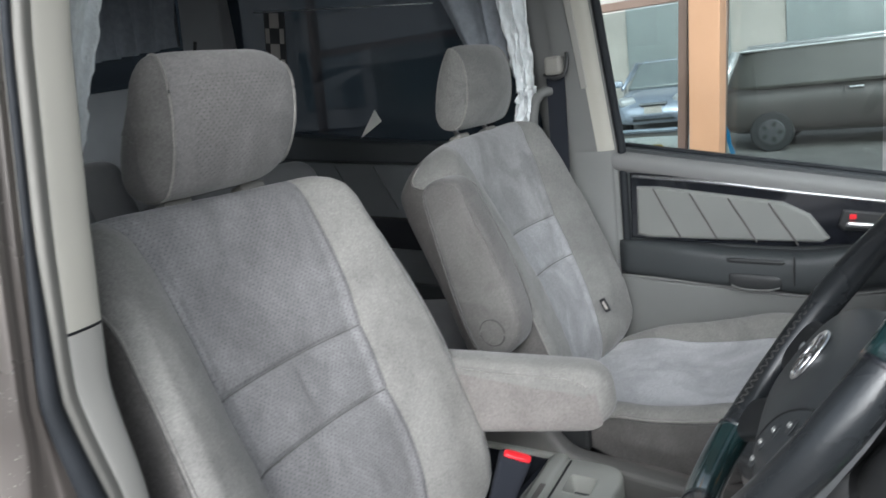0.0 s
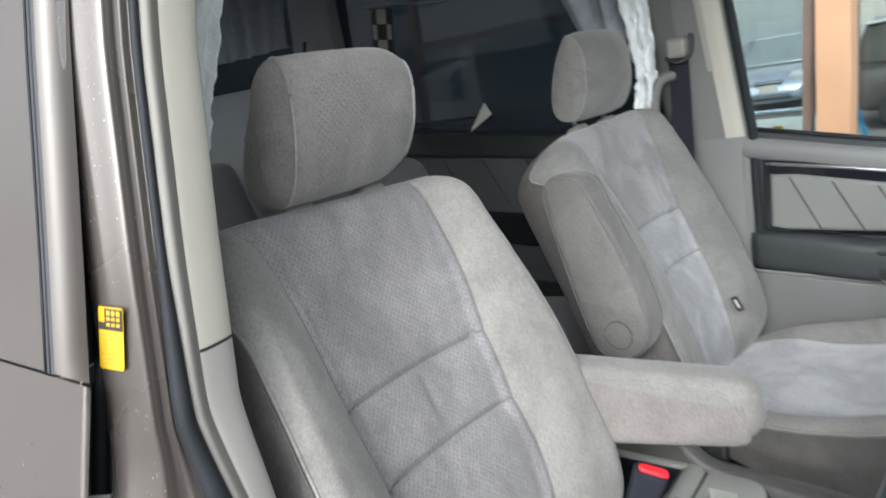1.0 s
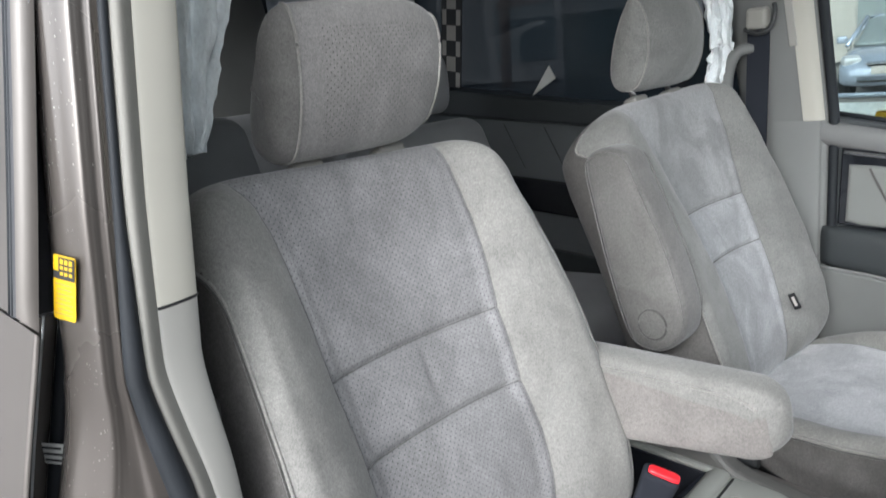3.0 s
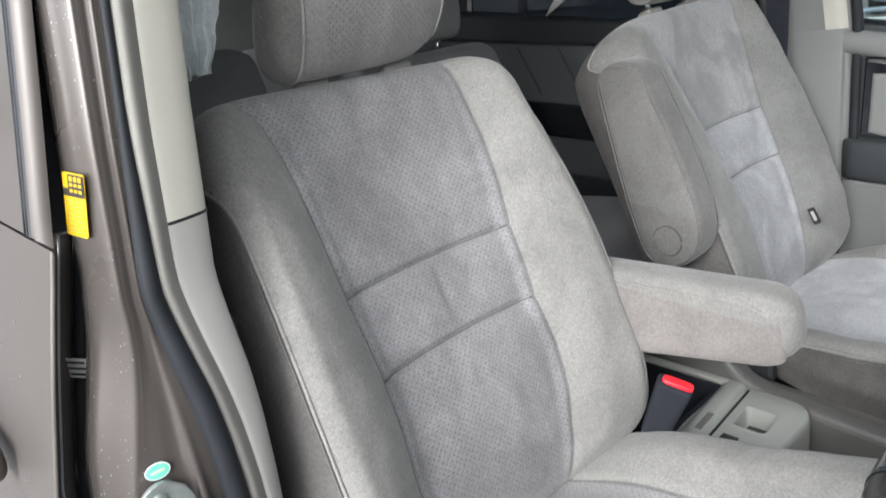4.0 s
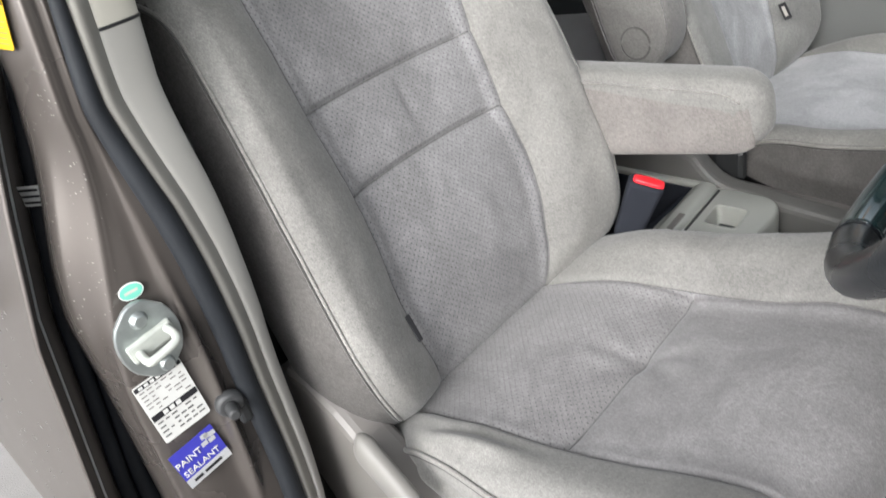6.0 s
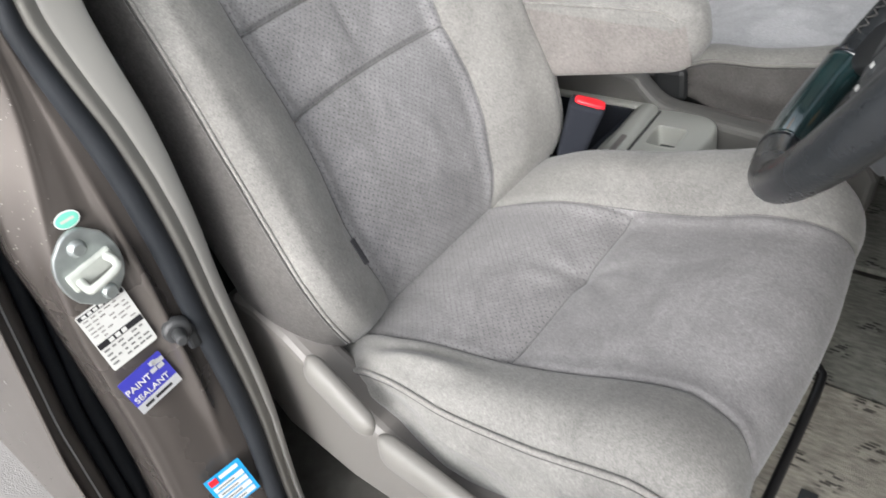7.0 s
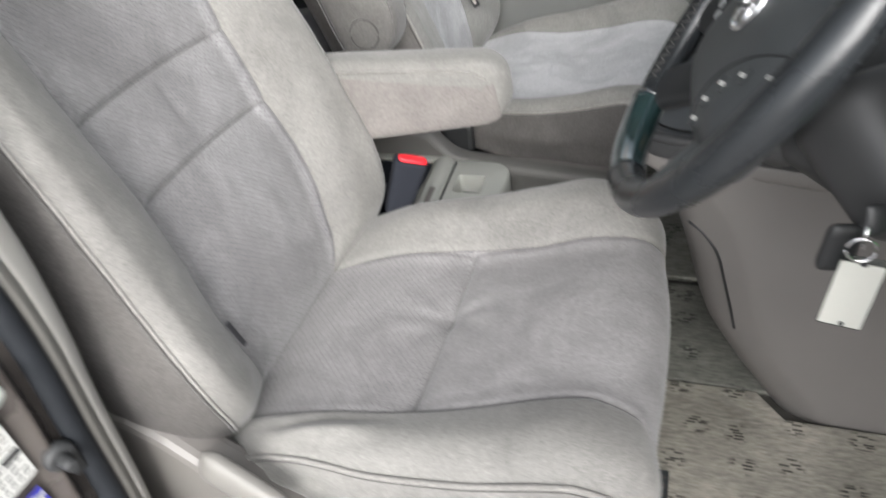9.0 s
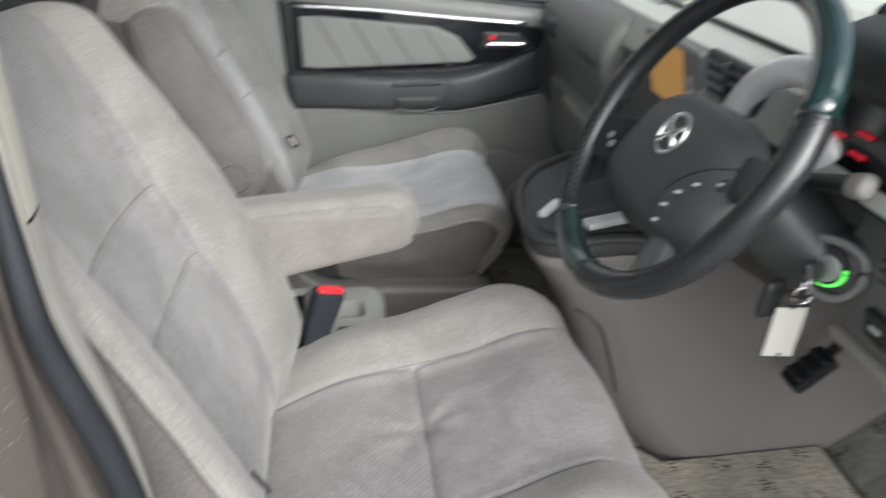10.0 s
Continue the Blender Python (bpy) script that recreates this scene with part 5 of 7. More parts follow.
def belt(x):
    return 1.126 - (x + 0.524) * 0.166


part("door_panel", prism([(-0.535, 0.36), (0.80, 0.36), (0.80, belt(0.80)), (0.2, belt(0.2)), (-0.535, belt(-0.535))], "y", 1.985, 2.06, 0.0), DOOR_DARK, pdoor, "slate moulded door panel")
LX = np.linspace(-0.545, 0.80, 24)
LEDGE = smooth_path([(0, 2.045, -0.004), (0, 2.000, -0.006), (0, 1.978, -0.012), (0, 1.968, -0.026), (0, 1.970, -0.050), (0, 1.984, -0.062), (0, 1.990, -0.064)], 4)
mesh("belt_ledge", [(x, q[1], belt(x) + q[2]) for x in LX for q in LEDGE], grid_faces(len(LX), len(LEDGE)), DOOR_LEDGE, pdoor, "grey soft top ledge")
part("lower_panel", prism([(-0.53, 0.42), (0.30, 0.42), (0.24, 0.60), (0.14, 0.795), (0.0, 0.772), (-0.12, 0.762), (-0.53, 0.795)], "y", 1.962, 1.99, 0.006), DOOR_GREY, pdoor, "light grey lower door panel")
tube("panel_lip", smooth_path([(-0.53, 1.9625, 0.797), (-0.30, 1.9605, 0.782), (-0.12, 1.9600, 0.765), (0.0, 1.9605, 0.775), (0.135, 1.9625, 0.796)], 6), 0.0045, DOOR_LEDGE, pdoor, "rounded upper lip", sides=8)
part("map_pocket", prism([(-0.35, 0.44), (0.22, 0.44), (0.12, 0.62), (0.03, 0.66), (-0.30, 0.665)], "y", 1.935, 1.97, 0.012, 3), DOOR_GREY, pdoor, "grey map pocket")
part("inlay_border", prism([(-0.500, 0.895), (-0.495, 1.062), (-0.40, 1.056), (-0.10, 1.010), (0.10, 0.982), (0.145, 0.950), (0.12, 0.91), (0.02, 0.885), (-0.12, 0.876), (-0.35, 0.884)], "y", 1.972, 1.99, 0.004), GLOSSY, pdoor, "glossy black inlay")
CLOTH = [(-0.482, 0.905), (-0.478, 1.028), (-0.42, 1.026), (-0.14, 0.984), (-0.085, 0.955), (-0.045, 0.900), (-0.06, 0.890), (-0.30, 0.894), (-0.45, 0.898)]
part("cloth_panel", prism(CLOTH, "y", 1.962, 1.985, 0.008, 3), DOOR_CLOTH, pdoor, "grey leatherette panel with slanted pleats")
for k in range(4):
    x0 = -0.435 + 0.088 * k
    tube("pleat_seam", [(x0 + s * 0.062, 1.9612, 1.022 - 0.022 * (k * 0.6) * 1.0 - s * 0.122 + 0.008 * k * s) for s in np.linspace(0.0, 1, 8)], 0.0022, SIDE, pdoor, sides=6)
tube("chrome_strip", smooth_path([(-0.488, 1.970, 1.054), (-0.30, 1.969, 1.034), (-0.10, 1.969, 1.004), (0.09, 1.970, 0.978)], 6), 0.0045, CHROME, pdoor, "chrome strip", sides=8)
part("handle_cup", prism([(-0.03, 0.930), (-0.02, 0.965), (0.07, 0.955), (0.10, 0.930), (0.06, 0.915), (-0.02, 0.918)], "y", 1.964, 1.974, 0.004), DARKER, pdoor, "black handle recess")
pill("inner_handle", (-0.015, 1.955, 0.935), (0.085, 1.955, 0.927), (0, 0, 1), 0.008, 0.006, CHROME, pdoor, "chrome inner door handle", 2.4, None, None, 0.008)
part("lock_tab", rbox((0.000, 1.958, 0.951), (0.014, 0.006, 0.011), 0.002), RED, pdoor, "red lock indicator")
ARM = smooth_path([(-0.53, 0, 0.888), (-0.40, 0, 0.886), (-0.27, 0, 0.874), (-0.10, 0, 0.868), (0.02, 0, 0.885), (0.13, 0, 0.915)], 4)
st = []
for i, p in enumerate(ARM):
    x = p[0]
    lo = float(interp(x, [(-0.53, 0.800), (-0.27, 0.780), (-0.10, 0.768), (0.13, 0.806)]))
    d = float(interp(x, [(-0.53, 0.020), (-0.35, 0.045), (-0.05, 0.050), (0.13, 0.012)]))
    st.append(((x, 1.985, (p[2] + lo) / 2), (0, 1, 0), (0, 0, 1), d, (p[2] - lo) / 2, 4))
arm = rings("door_armrest", st, DOOR_DARK, pdoor, "slate moulded armrest", 28)
pill("pull_slot", (-0.262, 1.9385, 0.852), (-0.135, 1.9385, 0.847), (0, 0, 1), 0.0055, 0.0045, DARKER, arm, "thin dark pull slot", 2.6, None, None, 0.014)
pill("finger_cup", (-0.258, 1.9385, 0.803), (-0.140, 1.9385, 0.797), (0, 0, 1), 0.018, 0.0050, DARKER, arm, "dark oval finger recess", 2.2, None, None, 0.030)
tube("cup_rim", smooth_path([(-0.252, 1.9335, 0.792), (-0.235, 1.9325, 0.785), (-0.20, 1.932, 0.7815), (-0.165, 1.9325, 0.783), (-0.146, 1.9335, 0.788)], 6), 0.0022, DOOR_GREY, arm, "grey rim of the recess", sides=6)
part("armrest_joint", rbox((-0.115, 1.934, 0.83), (0.004, 0.006, 0.07), 0.001), DARKER, arm)
pane = mesh("window_1", [(-0.535, 2.03, belt(-0.535)), (0.80, 2.03, belt(0.80)), (0.25, 1.97, 1.82), (-0.585, 1.97, 1.82)], [(0, 1, 2, 3)], CLEAR)
pane.visible_shadow = False
tagged(pane, "clear side window of the passenger door", "window", kind="structure")
tube("window_seal", [(x, 2.02, belt(x) + 0.004) for x in np.linspace(-0.535, 0.80, 12)], 0.006, RUBBER, pane, "black window seal", sides=6)

# left pillar with belt
lp = thing("left_pillar", (-0.6, 1.98, 0.36), "grey and beige left door pillar with seat belt", "pillar", kind="structure")
def lpx(z):
    return -0.535 - (max(z, 1.12) - 1.12) * 0.06


def lpy(z):
    return 1.975 - max(0, z - 1.12) * 0.16


def lring(z):
    x, y = lpx(z), lpy(z)
    return [(x + 0.012, y + 0.06), (x + 0.010, y + 0.01), (x, y - 0.002), (x - 0.012, y - 0.010), (x - 0.085, y - 0.020), (x - 0.115, y - 0.016), (x - 0.17, y), (x - 0.20, y + 0.05)]


loft_z("upper_trim", np.linspace(1.1215, 1.86, 26), lring, DOOR_GREY, lp, "grey upper pillar trim", 5)
loft_z("edge_strip", np.linspace(1.1215, 1.86, 26), lambda z: [(lpx(z) + 0.006, lpy(z) + 0.004), (lpx(z) + 0.002, lpy(z) - 0.004), (lpx(z) - 0.010, lpy(z) - 0.0125), (lpx(z) - 0.034, lpy(z) - 0.0175)], TRIM, lp, "beige pillar edge strip", 5)
loft_z("lower_trim", np.linspace(0.36, 1.1216, 20), lring, DOOR_GREY, lp, "grey lower pillar trim", 5)
tube("door_seal", [(lpx(z) + 0.020, lpy(z) + 0.012, z) for z in np.linspace(0.36, 1.86, 30)], 0.011, RUBBER, lp, "black rubber door seal", sides=8)
mesh("webbing", [(-0.672, 1.915, 1.325), (-0.628, 1.925, 1.320), (-0.650, 1.945, 0.80), (-0.694, 1.935, 0.80), (-0.672, 1.913, 1.325), (-0.628, 1.923, 1.320), (-0.650, 1.943, 0.80), (-0.694, 1.933, 0.80)],
              [(0, 1, 2, 3), (7, 6, 5, 4), (0, 4, 5, 1), (3, 2, 6, 7), (0, 3, 7, 4), (1, 5, 6, 2)], WEB, lp, "black seat-belt webbing", smooth=False)
part("belt_guide", rbox((-0.645, 1.905, 1.345), (0.045, 0.03, 0.045), 0.008), PLASTIC, lp, "grey belt guide")
tube("belt_ring", smooth_path([(-0.672, 1.90, 1.325), (-0.64, 1.892, 1.315), (-0.615, 1.895, 1.325), (-0.608, 1.90, 1.355), (-0.612, 1.905, 1.372)], 5), 0.005, DARK, lp, "dark belt ring", sides=8)
part("height_slot", rbox((-0.590, 1.912, 1.40), (0.016, 0.006, 0.24), 0.002, (9.5, -4, 0)), TRIM_G, lp, "belt height slot")
tube("grab_handle", smooth_path([(-0.728, 1.935, 1.02), (-0.722, 1.908, 1.06), (-0.716, 1.900, 1.14), (-0.712, 1.900, 1.22), (-0.702, 1.902, 1.262), (-0.685, 1.908, 1.282), (-0.668, 1.925, 1.284)], 6), 0.013, DOOR_GREY, lp, "grey grab handle", sides=10)

# left sliding door, privacy glass, rear quarter
ls = thing("door_2", (-1.2, 2.0, 0.36), "dark grey rear sliding door lining with privacy glass", "door", kind="structure")
part("door_panel", prism([(-1.95, 0.36), (-0.74, 0.36), (-0.74, 1.105), (-1.14, 1.125), (-1.95, 1.17)], "y", 1.985, 2.05, 0.0), REAR_DOOR, ls, "dark grey cloth door panel")
part("lower_panel", prism([(-1.92, 0.38), (-0.76, 0.38), (-0.76, 0.715), (-1.10, 0.735), (-1.92, 0.77)], "y", 1.960, 1.99, 0.008), DOOR_DARK, ls, "slate moulded lower door panel")
for k in range(5):
    tube("pleat_seam", [(-1.62 + 0.155 * k + q * 0.075, 1.9842, 1.125 - 0.008 * k - q * 0.135) for q in np.linspace(0, 1, 6)], 0.0018, DOOR_DARK, ls, sides=6)
part("window_ledge", prism([(-1.95, 1.165), (-0.74, 1.085), (-0.74, 1.150), (-1.14, 1.174), (-1.95, 1.262)], "y", 1.955, 2.04, 0.01), DOOR_DARK, ls, "dark window ledge")
part("black_band", prism([(-1.90, 0.885), (-0.80, 0.825), (-0.80, 0.925), (-1.90, 0.985)], "y", 1.965, 1.99, 0.01), GLOSSY, ls, "glossy black armrest band")
g2 = mesh("window_2", [(-1.88, 2.03, 1.16), (-0.74, 2.03, 1.06), (-0.74, 1.96, 1.82), (-1.85, 1.96, 1.82)], [(0, 1, 2, 3)], PRIVACY)
tagged(g2, "dark privacy glass of the sliding door", "window", kind="structure")
tube("heater_line", [(-1.70, 1.975, 1.625), (-1.02, 1.975, 1.552)], 0.0015, SILVER, g2, "thin pale edge line", sides=6)
shell("wall_left", prism([(-2.80, 0.36), (-1.95, 0.36), (-1.95, 1.45), (-2.80, 1.45)], "y", 1.955, 2.03, 0.0), REAR, "dark grey rear quarter lining", "wall")
shell("window_post", prism([(-2.03, 1.44), (-1.84, 1.24), (-1.80, 1.84), (-1.99, 1.84)], "y", 1.93, 2.03, 0.01), REAR, "dark grey post between the rear windows", "pillar")
g3 = mesh("window_3", [(-2.80, 2.03, 1.45), (-2.0, 2.03, 1.45), (-2.0, 1.96, 1.82), (-2.80, 1.96, 1.82)], [(0, 1, 2, 3)], PRIVACY)
tagged(g3, "dark privacy glass of the rear quarter", "window", kind="structure")

# chequered strip hanging before the glass
chk = thing("chequered_strip", (-1.60, 1.95, 1.24), "black and white chequered strip hanging at the rear window", "strip")
LEANX = Vector((0.145, 0, 1))
part("backing", quad_sheet((-1.617, 1.952, 1.424), (0.99, 0.0, -0.15), LEANX, 0.088, 0.375, 0.002), INK, chk, "black backing")
for i in range(8):
    zc = 1.24 + 0.046 * (i + 0.5)
    for off, wide in (((0.0, 0.040),) if i % 2 else ((-0.030, 0.018), (0.030, 0.018))):
        part("white_square", quad_sheet((-1.617 + 0.145 * (zc - 1.43) + off, 1.9505, zc - off * 0.15), (0.99, 0, -0.15), LEANX, wide, 0.045, 0.0008), CONCRETE, chk)

tagged(part("paper_tag", prism([(-1.312, 1.200), (-1.226, 1.246), (-1.246, 1.281)], "y", 1.945, 1.948, 0.0), WHITE), "white folded paper triangle at the window", "paper tag")


def drape(name, top_a, top_b, low_a, low_b, folds, deep, material, label, nz=60, nx=60, pinch=1.0, crumple=0.0):
    """A hanging cloth between two top and two lower corners, in folds; its sides curve in towards the tie."""
    ta, tb, la, lb = (np.array(q, float) for q in (top_a, top_b, low_a, low_b))
    side = (tb - ta) / np.linalg.norm(tb - ta)
    nn = np.cross(side, [0, 0, 1.0])
    P = []
    for i in range(nz):
        s = i / (nz - 1)
        e = s ** pinch
        A, B = ta + (la - ta) * e, tb + (lb - tb) * e
        A[2], B[2] = ta[2] + (la[2] - ta[2]) * s, tb[2] + (lb[2] - tb[2]) * s
        row = []
        for j in range(nx):
            q = j / (nx - 1)
            ph = q * folds * 2 * np.pi + 0.6 * math.sin(s * 3 + q * 5)
            row.append(A + (B - A) * q + nn * deep * (math.sin(ph) + 0.3 * math.sin(2.3 * ph + s * 4)) + nn * crumple * (noise.noise(Vector((q * 4, s * 11, folds))) + 0.6 * noise.noise(Vector((q * 9 + s * 14, s * 24, folds)))) + np.array([0, 0, 0.006 * noise.noise(Vector((q * 6, s * 9, folds)))]))
        P.append(row)
    P = np.array(P)
    back = P - nn * 0.003
    n, m = nz, nx
    verts = np.concatenate([P.reshape(-1, 3), back.reshape(-1, 3)])
    f = grid_faces(n, m)
    faces = f + [tuple(a + n * m for a in q[::-1]) for q in f]
    return tagged(mesh(name, verts, faces, material), label, "curtain")


drape("curtain", (-0.745, 0.60, 1.80), (-0.765, 0.945, 1.80), (-0.745, 0.640, 1.255), (-0.745, 0.676, 1.255), 3.0, 0.009, CURTAIN, "pale grey jacquard curtain gathered behind the pillar", pinch=0.75, crumple=0.012)
drape("curtain", (-0.80, 1.86, 1.80), (-0.70, 1.87, 1.80), (-0.745, 1.885, 1.29), (-0.690, 1.890, 1.29), 2.2, 0.009, CURTAIN, "pale grey jacquard curtain gathered at the belt pillar", crumple=0.022)
drape("curtain", (-0.742, 1.885, 1.30), (-0.692, 1.89, 1.30), (-0.785, 1.90, 1.08), (-0.725, 1.905, 1.08), 2.0, 0.008, CURTAIN, "pale grey jacquard curtain end below its tie", crumple=0.014)
drape("curtain", (-1.10, 1.90, 1.82), (-0.78, 1.89, 1.82), (-0.865, 1.90, 1.36), (-0.770, 1.90, 1.36), 1.8, 0.012, CURTAIN_D, "dark grey curtain tied back before the privacy glass", pinch=0.8)
drape("curtain", (-2.62, 1.93, 1.83), (-2.02, 1.93, 1.83), (-2.62, 1.93, 1.56), (-2.02, 1.93, 1.56), 5, 0.018, CURTAIN_D, "grey pleated curtain over the rear quarter window")
tube_hook = thing("coat_hook", (-1.93, 1.92, 1.52), "small black coat hook on the rear post", "hook")
tube("hook_arm", smooth_path([(-1.95, 1.925, 1.52), (-1.93, 1.90, 1.515), (-1.905, 1.885, 1.53), (-1.895, 1.885, 1.56)], 5), 0.006, DARKER, tube_hook)


def rear_seat(name, x, yc, wide, top, label):
    s = thing(name, (x + 0.25, yc, 0.352), label, "car seat", "rear seats")
    pill("backrest", (x + 0.12, yc, 0.62), (x - 0.08, yc, top), (0, 1, 0), wide / 2, 0.075, REAR, s, "dark grey cloth backrest", 4, wide / 2 - 0.02, 0.06, 0.06, 36)
    pill("cushion", (x + 0.05, yc, 0.62), (x + 0.56, yc, 0.66), (0, 1, 0), wide / 2, 0.085, REAR, s, "dark grey cloth cushion", 4, None, None, 0.06, 36)
    part("seat_base", rbox((x + 0.28, yc, 0.45), (0.46, wide * 0.8, 0.20), 0.02), DARKER, s, "black seat base")
    pill("headrest", (x - 0.085, yc - 0.13, top + 0.11), (x - 0.085, yc + 0.13, top + 0.11), (1, 0, 0), 0.055, 0.085, REAR, s, "dark grey cloth headrest", 3, None, None, 0.03)
    for k in (-0.06, 0.06):
        part("post", cyl((x - 0.085, yc + k, top + 0.01), (0, 0, 1), 0.006, 0.08, 10), CHROME, s)


rear_seat("second_row_seat", -1.46, 0.90, 0.52, 1.25, "dark grey cloth second-row seat behind the driver")
rear_seat("second_row_seat", -1.46, 1.68, 0.52, 1.15, "dark grey cloth second-row seat beside the sliding door")
rear_seat("third_row_seat", -2.35, 1.25, 1.25, 1.20, "dark grey cloth third-row bench")

# ---- console between the seats ----
con = thing("centre_console", (-0.48, 1.24, 0.36), "warm grey plastic console with cup recess and dark bin", "console")
def cup_plate(outer, inner, top, low, floor_, parent):
    """A console top with a sunken recess: two loops of equal count in plan."""
    n = len(outer)
    mo, mi = np.mean(outer, 0), np.mean(inner, 0)
    V, F = [], []
    steps = ((outer, mo, 1.0, low), (outer, mo, 1.0, top - 0.012), (outer, mo, 0.985, top - 0.005), (outer, mo, 0.955, top - 0.001), (outer, mo, 0.93, top), (inner, mi, 1.20, top), (inner, mi, 1.10, top),
             (inner, mi, 1.07, top + 0.0012), (inner, mi, 1.01, top + 0.0012), (inner, mi, 0.985, top - 0.001), (inner, mi, 0.975, top - 0.006), (inner, mi, 0.90, floor_ + 0.003), (inner, mi, 0.88, floor_), (inner, mi, 0.80, floor_))
    for loop, mid, k, z in steps:
        V += [(*(np.array(p) * k + mid * (1 - k)), z) for p in loop]
    last = len(steps) - 1
    for r in range(last):
        F += [(r * n + k, r * n + (k + 1) % n, (r + 1) * n + (k + 1) % n, (r + 1) * n + k) for k in range(n)]
    F.append(tuple(last * n + k for k in range(n)))
    return mesh("console_top", V, F, CONSOLE, parent, "warm grey plastic top with a sunken cup recess")


def rounded(cx, cy, hx, hy, pw, skew_=0.0, n=48):
    out = []
    for t in np.linspace(0, 2 * np.pi, n, endpoint=False):
        a_, b_ = math.copysign(abs(math.cos(t)) ** (2 / pw), math.cos(t)), math.copysign(abs(math.sin(t)) ** (2 / pw), math.sin(t))
        out.append((cx + hx * a_ + skew_ * b_, cy + hy * b_))
    return out


cup_plate(rounded(-0.395, 1.252, 0.078, 0.108, 4.0), rounded(-0.383, 1.270, 0.0265, 0.030, 7.0, -0.003), 0.606, 0.40, 0.572, con)
ridge = part("ridge", prism([(-0.470, 0.580), (-0.466, 0.608), (-0.456, 0.615), (-0.440, 0.616), (-0.430, 0.612), (-0.426, 0.590)], "y", 1.150, 1.352, 0.005, 3, True), CONSOLE, con, "raised cross ridge")
# dark plate added for the shade at the bottom of the recess
part("recess_shade", rbox((-0.383, 1.270, 0.5735), (0.044, 0.050, 0.003), 0.001), DOOR_DARK, con, "dark plate for the shade on the recess floor")
part("coin_slot", rbox((-0.392, 1.203, 0.6055), (0.026, 0.016, 0.004), 0.0015), DOOR_DARK, con, "small dark coin slot")
ridge.data.transform(Matrix(((1, -0.09, 0, 0.09 * 1.25), (0, 1, 0, 0), (0, 0, 1, 0), (0, 0, 0, 1))))
part("slot", rbox((-0.4375, 1.212, 0.6150), (0.010, 0.050, 0.004), 0.001, (0, 0, 5)), PLASTIC_D, con, "shallow finger slot")
part("joint", rbox((-0.4225, 1.250, 0.6062), (0.004, 0.190, 0.004), 0.001, (0, 0, 5)), DARKER, con, "dark joint before the ridge")
part("bin_floor", rbox((-0.585, 1.235, 0.46), (0.26, 0.22, 0.02), 0.002), WEB, con, "dark bin floor")
part("bin_wall", rbox((-0.475, 1.24, 0.51), (0.012, 0.21, 0.19), 0.004), WEB, con, "dark bin front wall")
part("bin_wall", rbox((-0.59, 1.345, 0.52), (0.25, 0.014, 0.17), 0.004), WEB, con, "dark bin wall")
part("bin_wall", rbox((-0.715, 1.235, 0.51), (0.014, 0.22, 0.19), 0.004), WEB, con, "dark bin wall")
part("bin_rim", rbox((-0.585, 1.349, 0.608), (0.26, 0.020, 0.012), 0.005), CONSOLE, con, "pale grey bin rim")

# side tray beside the passenger seat
tray = thing("side_tray", (-0.4, 1.375, 0.36), "taupe plastic tray along the passenger seat", "tray")
part("tray_body", prism([(-0.72, 0.40), (-0.12, 0.40), (-0.09, 0.50)] + [(q[0], q[2]) for q in smooth_path([(-0.085, 0, 0.545), (-0.11, 0, 0.575), (-0.20, 0, 0.586), (-0.34, 0, 0.600), (-0.43, 0, 0.614), (-0.465, 0, 0.640), (-0.49, 0, 0.662), (-0.58, 0, 0.672), (-0.72, 0, 0.676)], 4)], "y", 1.350, 1.394, 0.012, 3), TRAY, tray, "warm grey plastic tray wall")
part("tray_hole", rbox((-0.44, 1.402, 0.632), (0.06, 0.02, 0.06), 0.01), DARKER, tray, "dark hand opening")

# seat-belt buckle
bk = thing("seat_belt_buckle", (-0.41, 1.08, 0.60), "black seat-belt buckle with red release button", "seat belt")
ax = np.array([0.36, 0.06, 0.92])
ax /= np.linalg.norm(ax)
b0 = np.array([-0.434, 1.068, 0.672])
pill("buckle_body", b0, b0 + ax * 0.098, (0.85, 0.45, -0.36), 0.019, 0.0140, WEB, bk, "black plastic buckle body", 4.5, 0.0255, 0.0160, 0.006)
pill("release_button", b0 + ax * 0.094 + np.array([0.003, 0, 0]), b0 + ax * 0.102 + np.array([0.003, 0, 0]), (0.85, 0.45, -0.36), 0.0215, 0.0085, RED, bk, "red release button", 4, None, None, 0.003)
tube("stalk", [b0 - ax * 0.10, b0 - ax * 0.05, b0 + ax * 0.01], 0.012, DARKER, bk, "black buckle stalk", squash=0.5)
part("anchor", rbox(b0 - ax * 0.07 + np.array([-0.02, -0.02, 0]), (0.05, 0.03, 0.05), 0.008), PLASTIC, bk, "grey anchor cover")

# ---- dashboard ----
dash = thing("dashboard", (0.5, 1.255, 0.4), "charcoal and taupe dashboard with silver centre trim", "dashboard")
PROFILE = [(0.155, 0.88), (0.130, 0.98), (0.150, 1.045), (0.22, 1.085), (0.45, 1.115), (0.88, 1.07), (0.84, 0.62), (0.42, 0.60), (0.25, 0.66), (0.17, 0.76)]
part("dash_left", prism([(q[0], q[2]) for q in smooth_path([(x, 0, z) for x, z in PROFILE], 4, True)], "y", 1.46, 1.985, 0.02, 3, True), DASH, dash, "charcoal passenger-side dashboard")
part("dash_top", prism([(0.17, 1.03), (0.20, 1.085), (0.45, 1.12), (0.88, 1.075), (0.86, 1.0), (0.3, 0.98)], "y", 0.52, 1.985, 0.01), DASH_TOP, dash, "pale grey dashboard top")
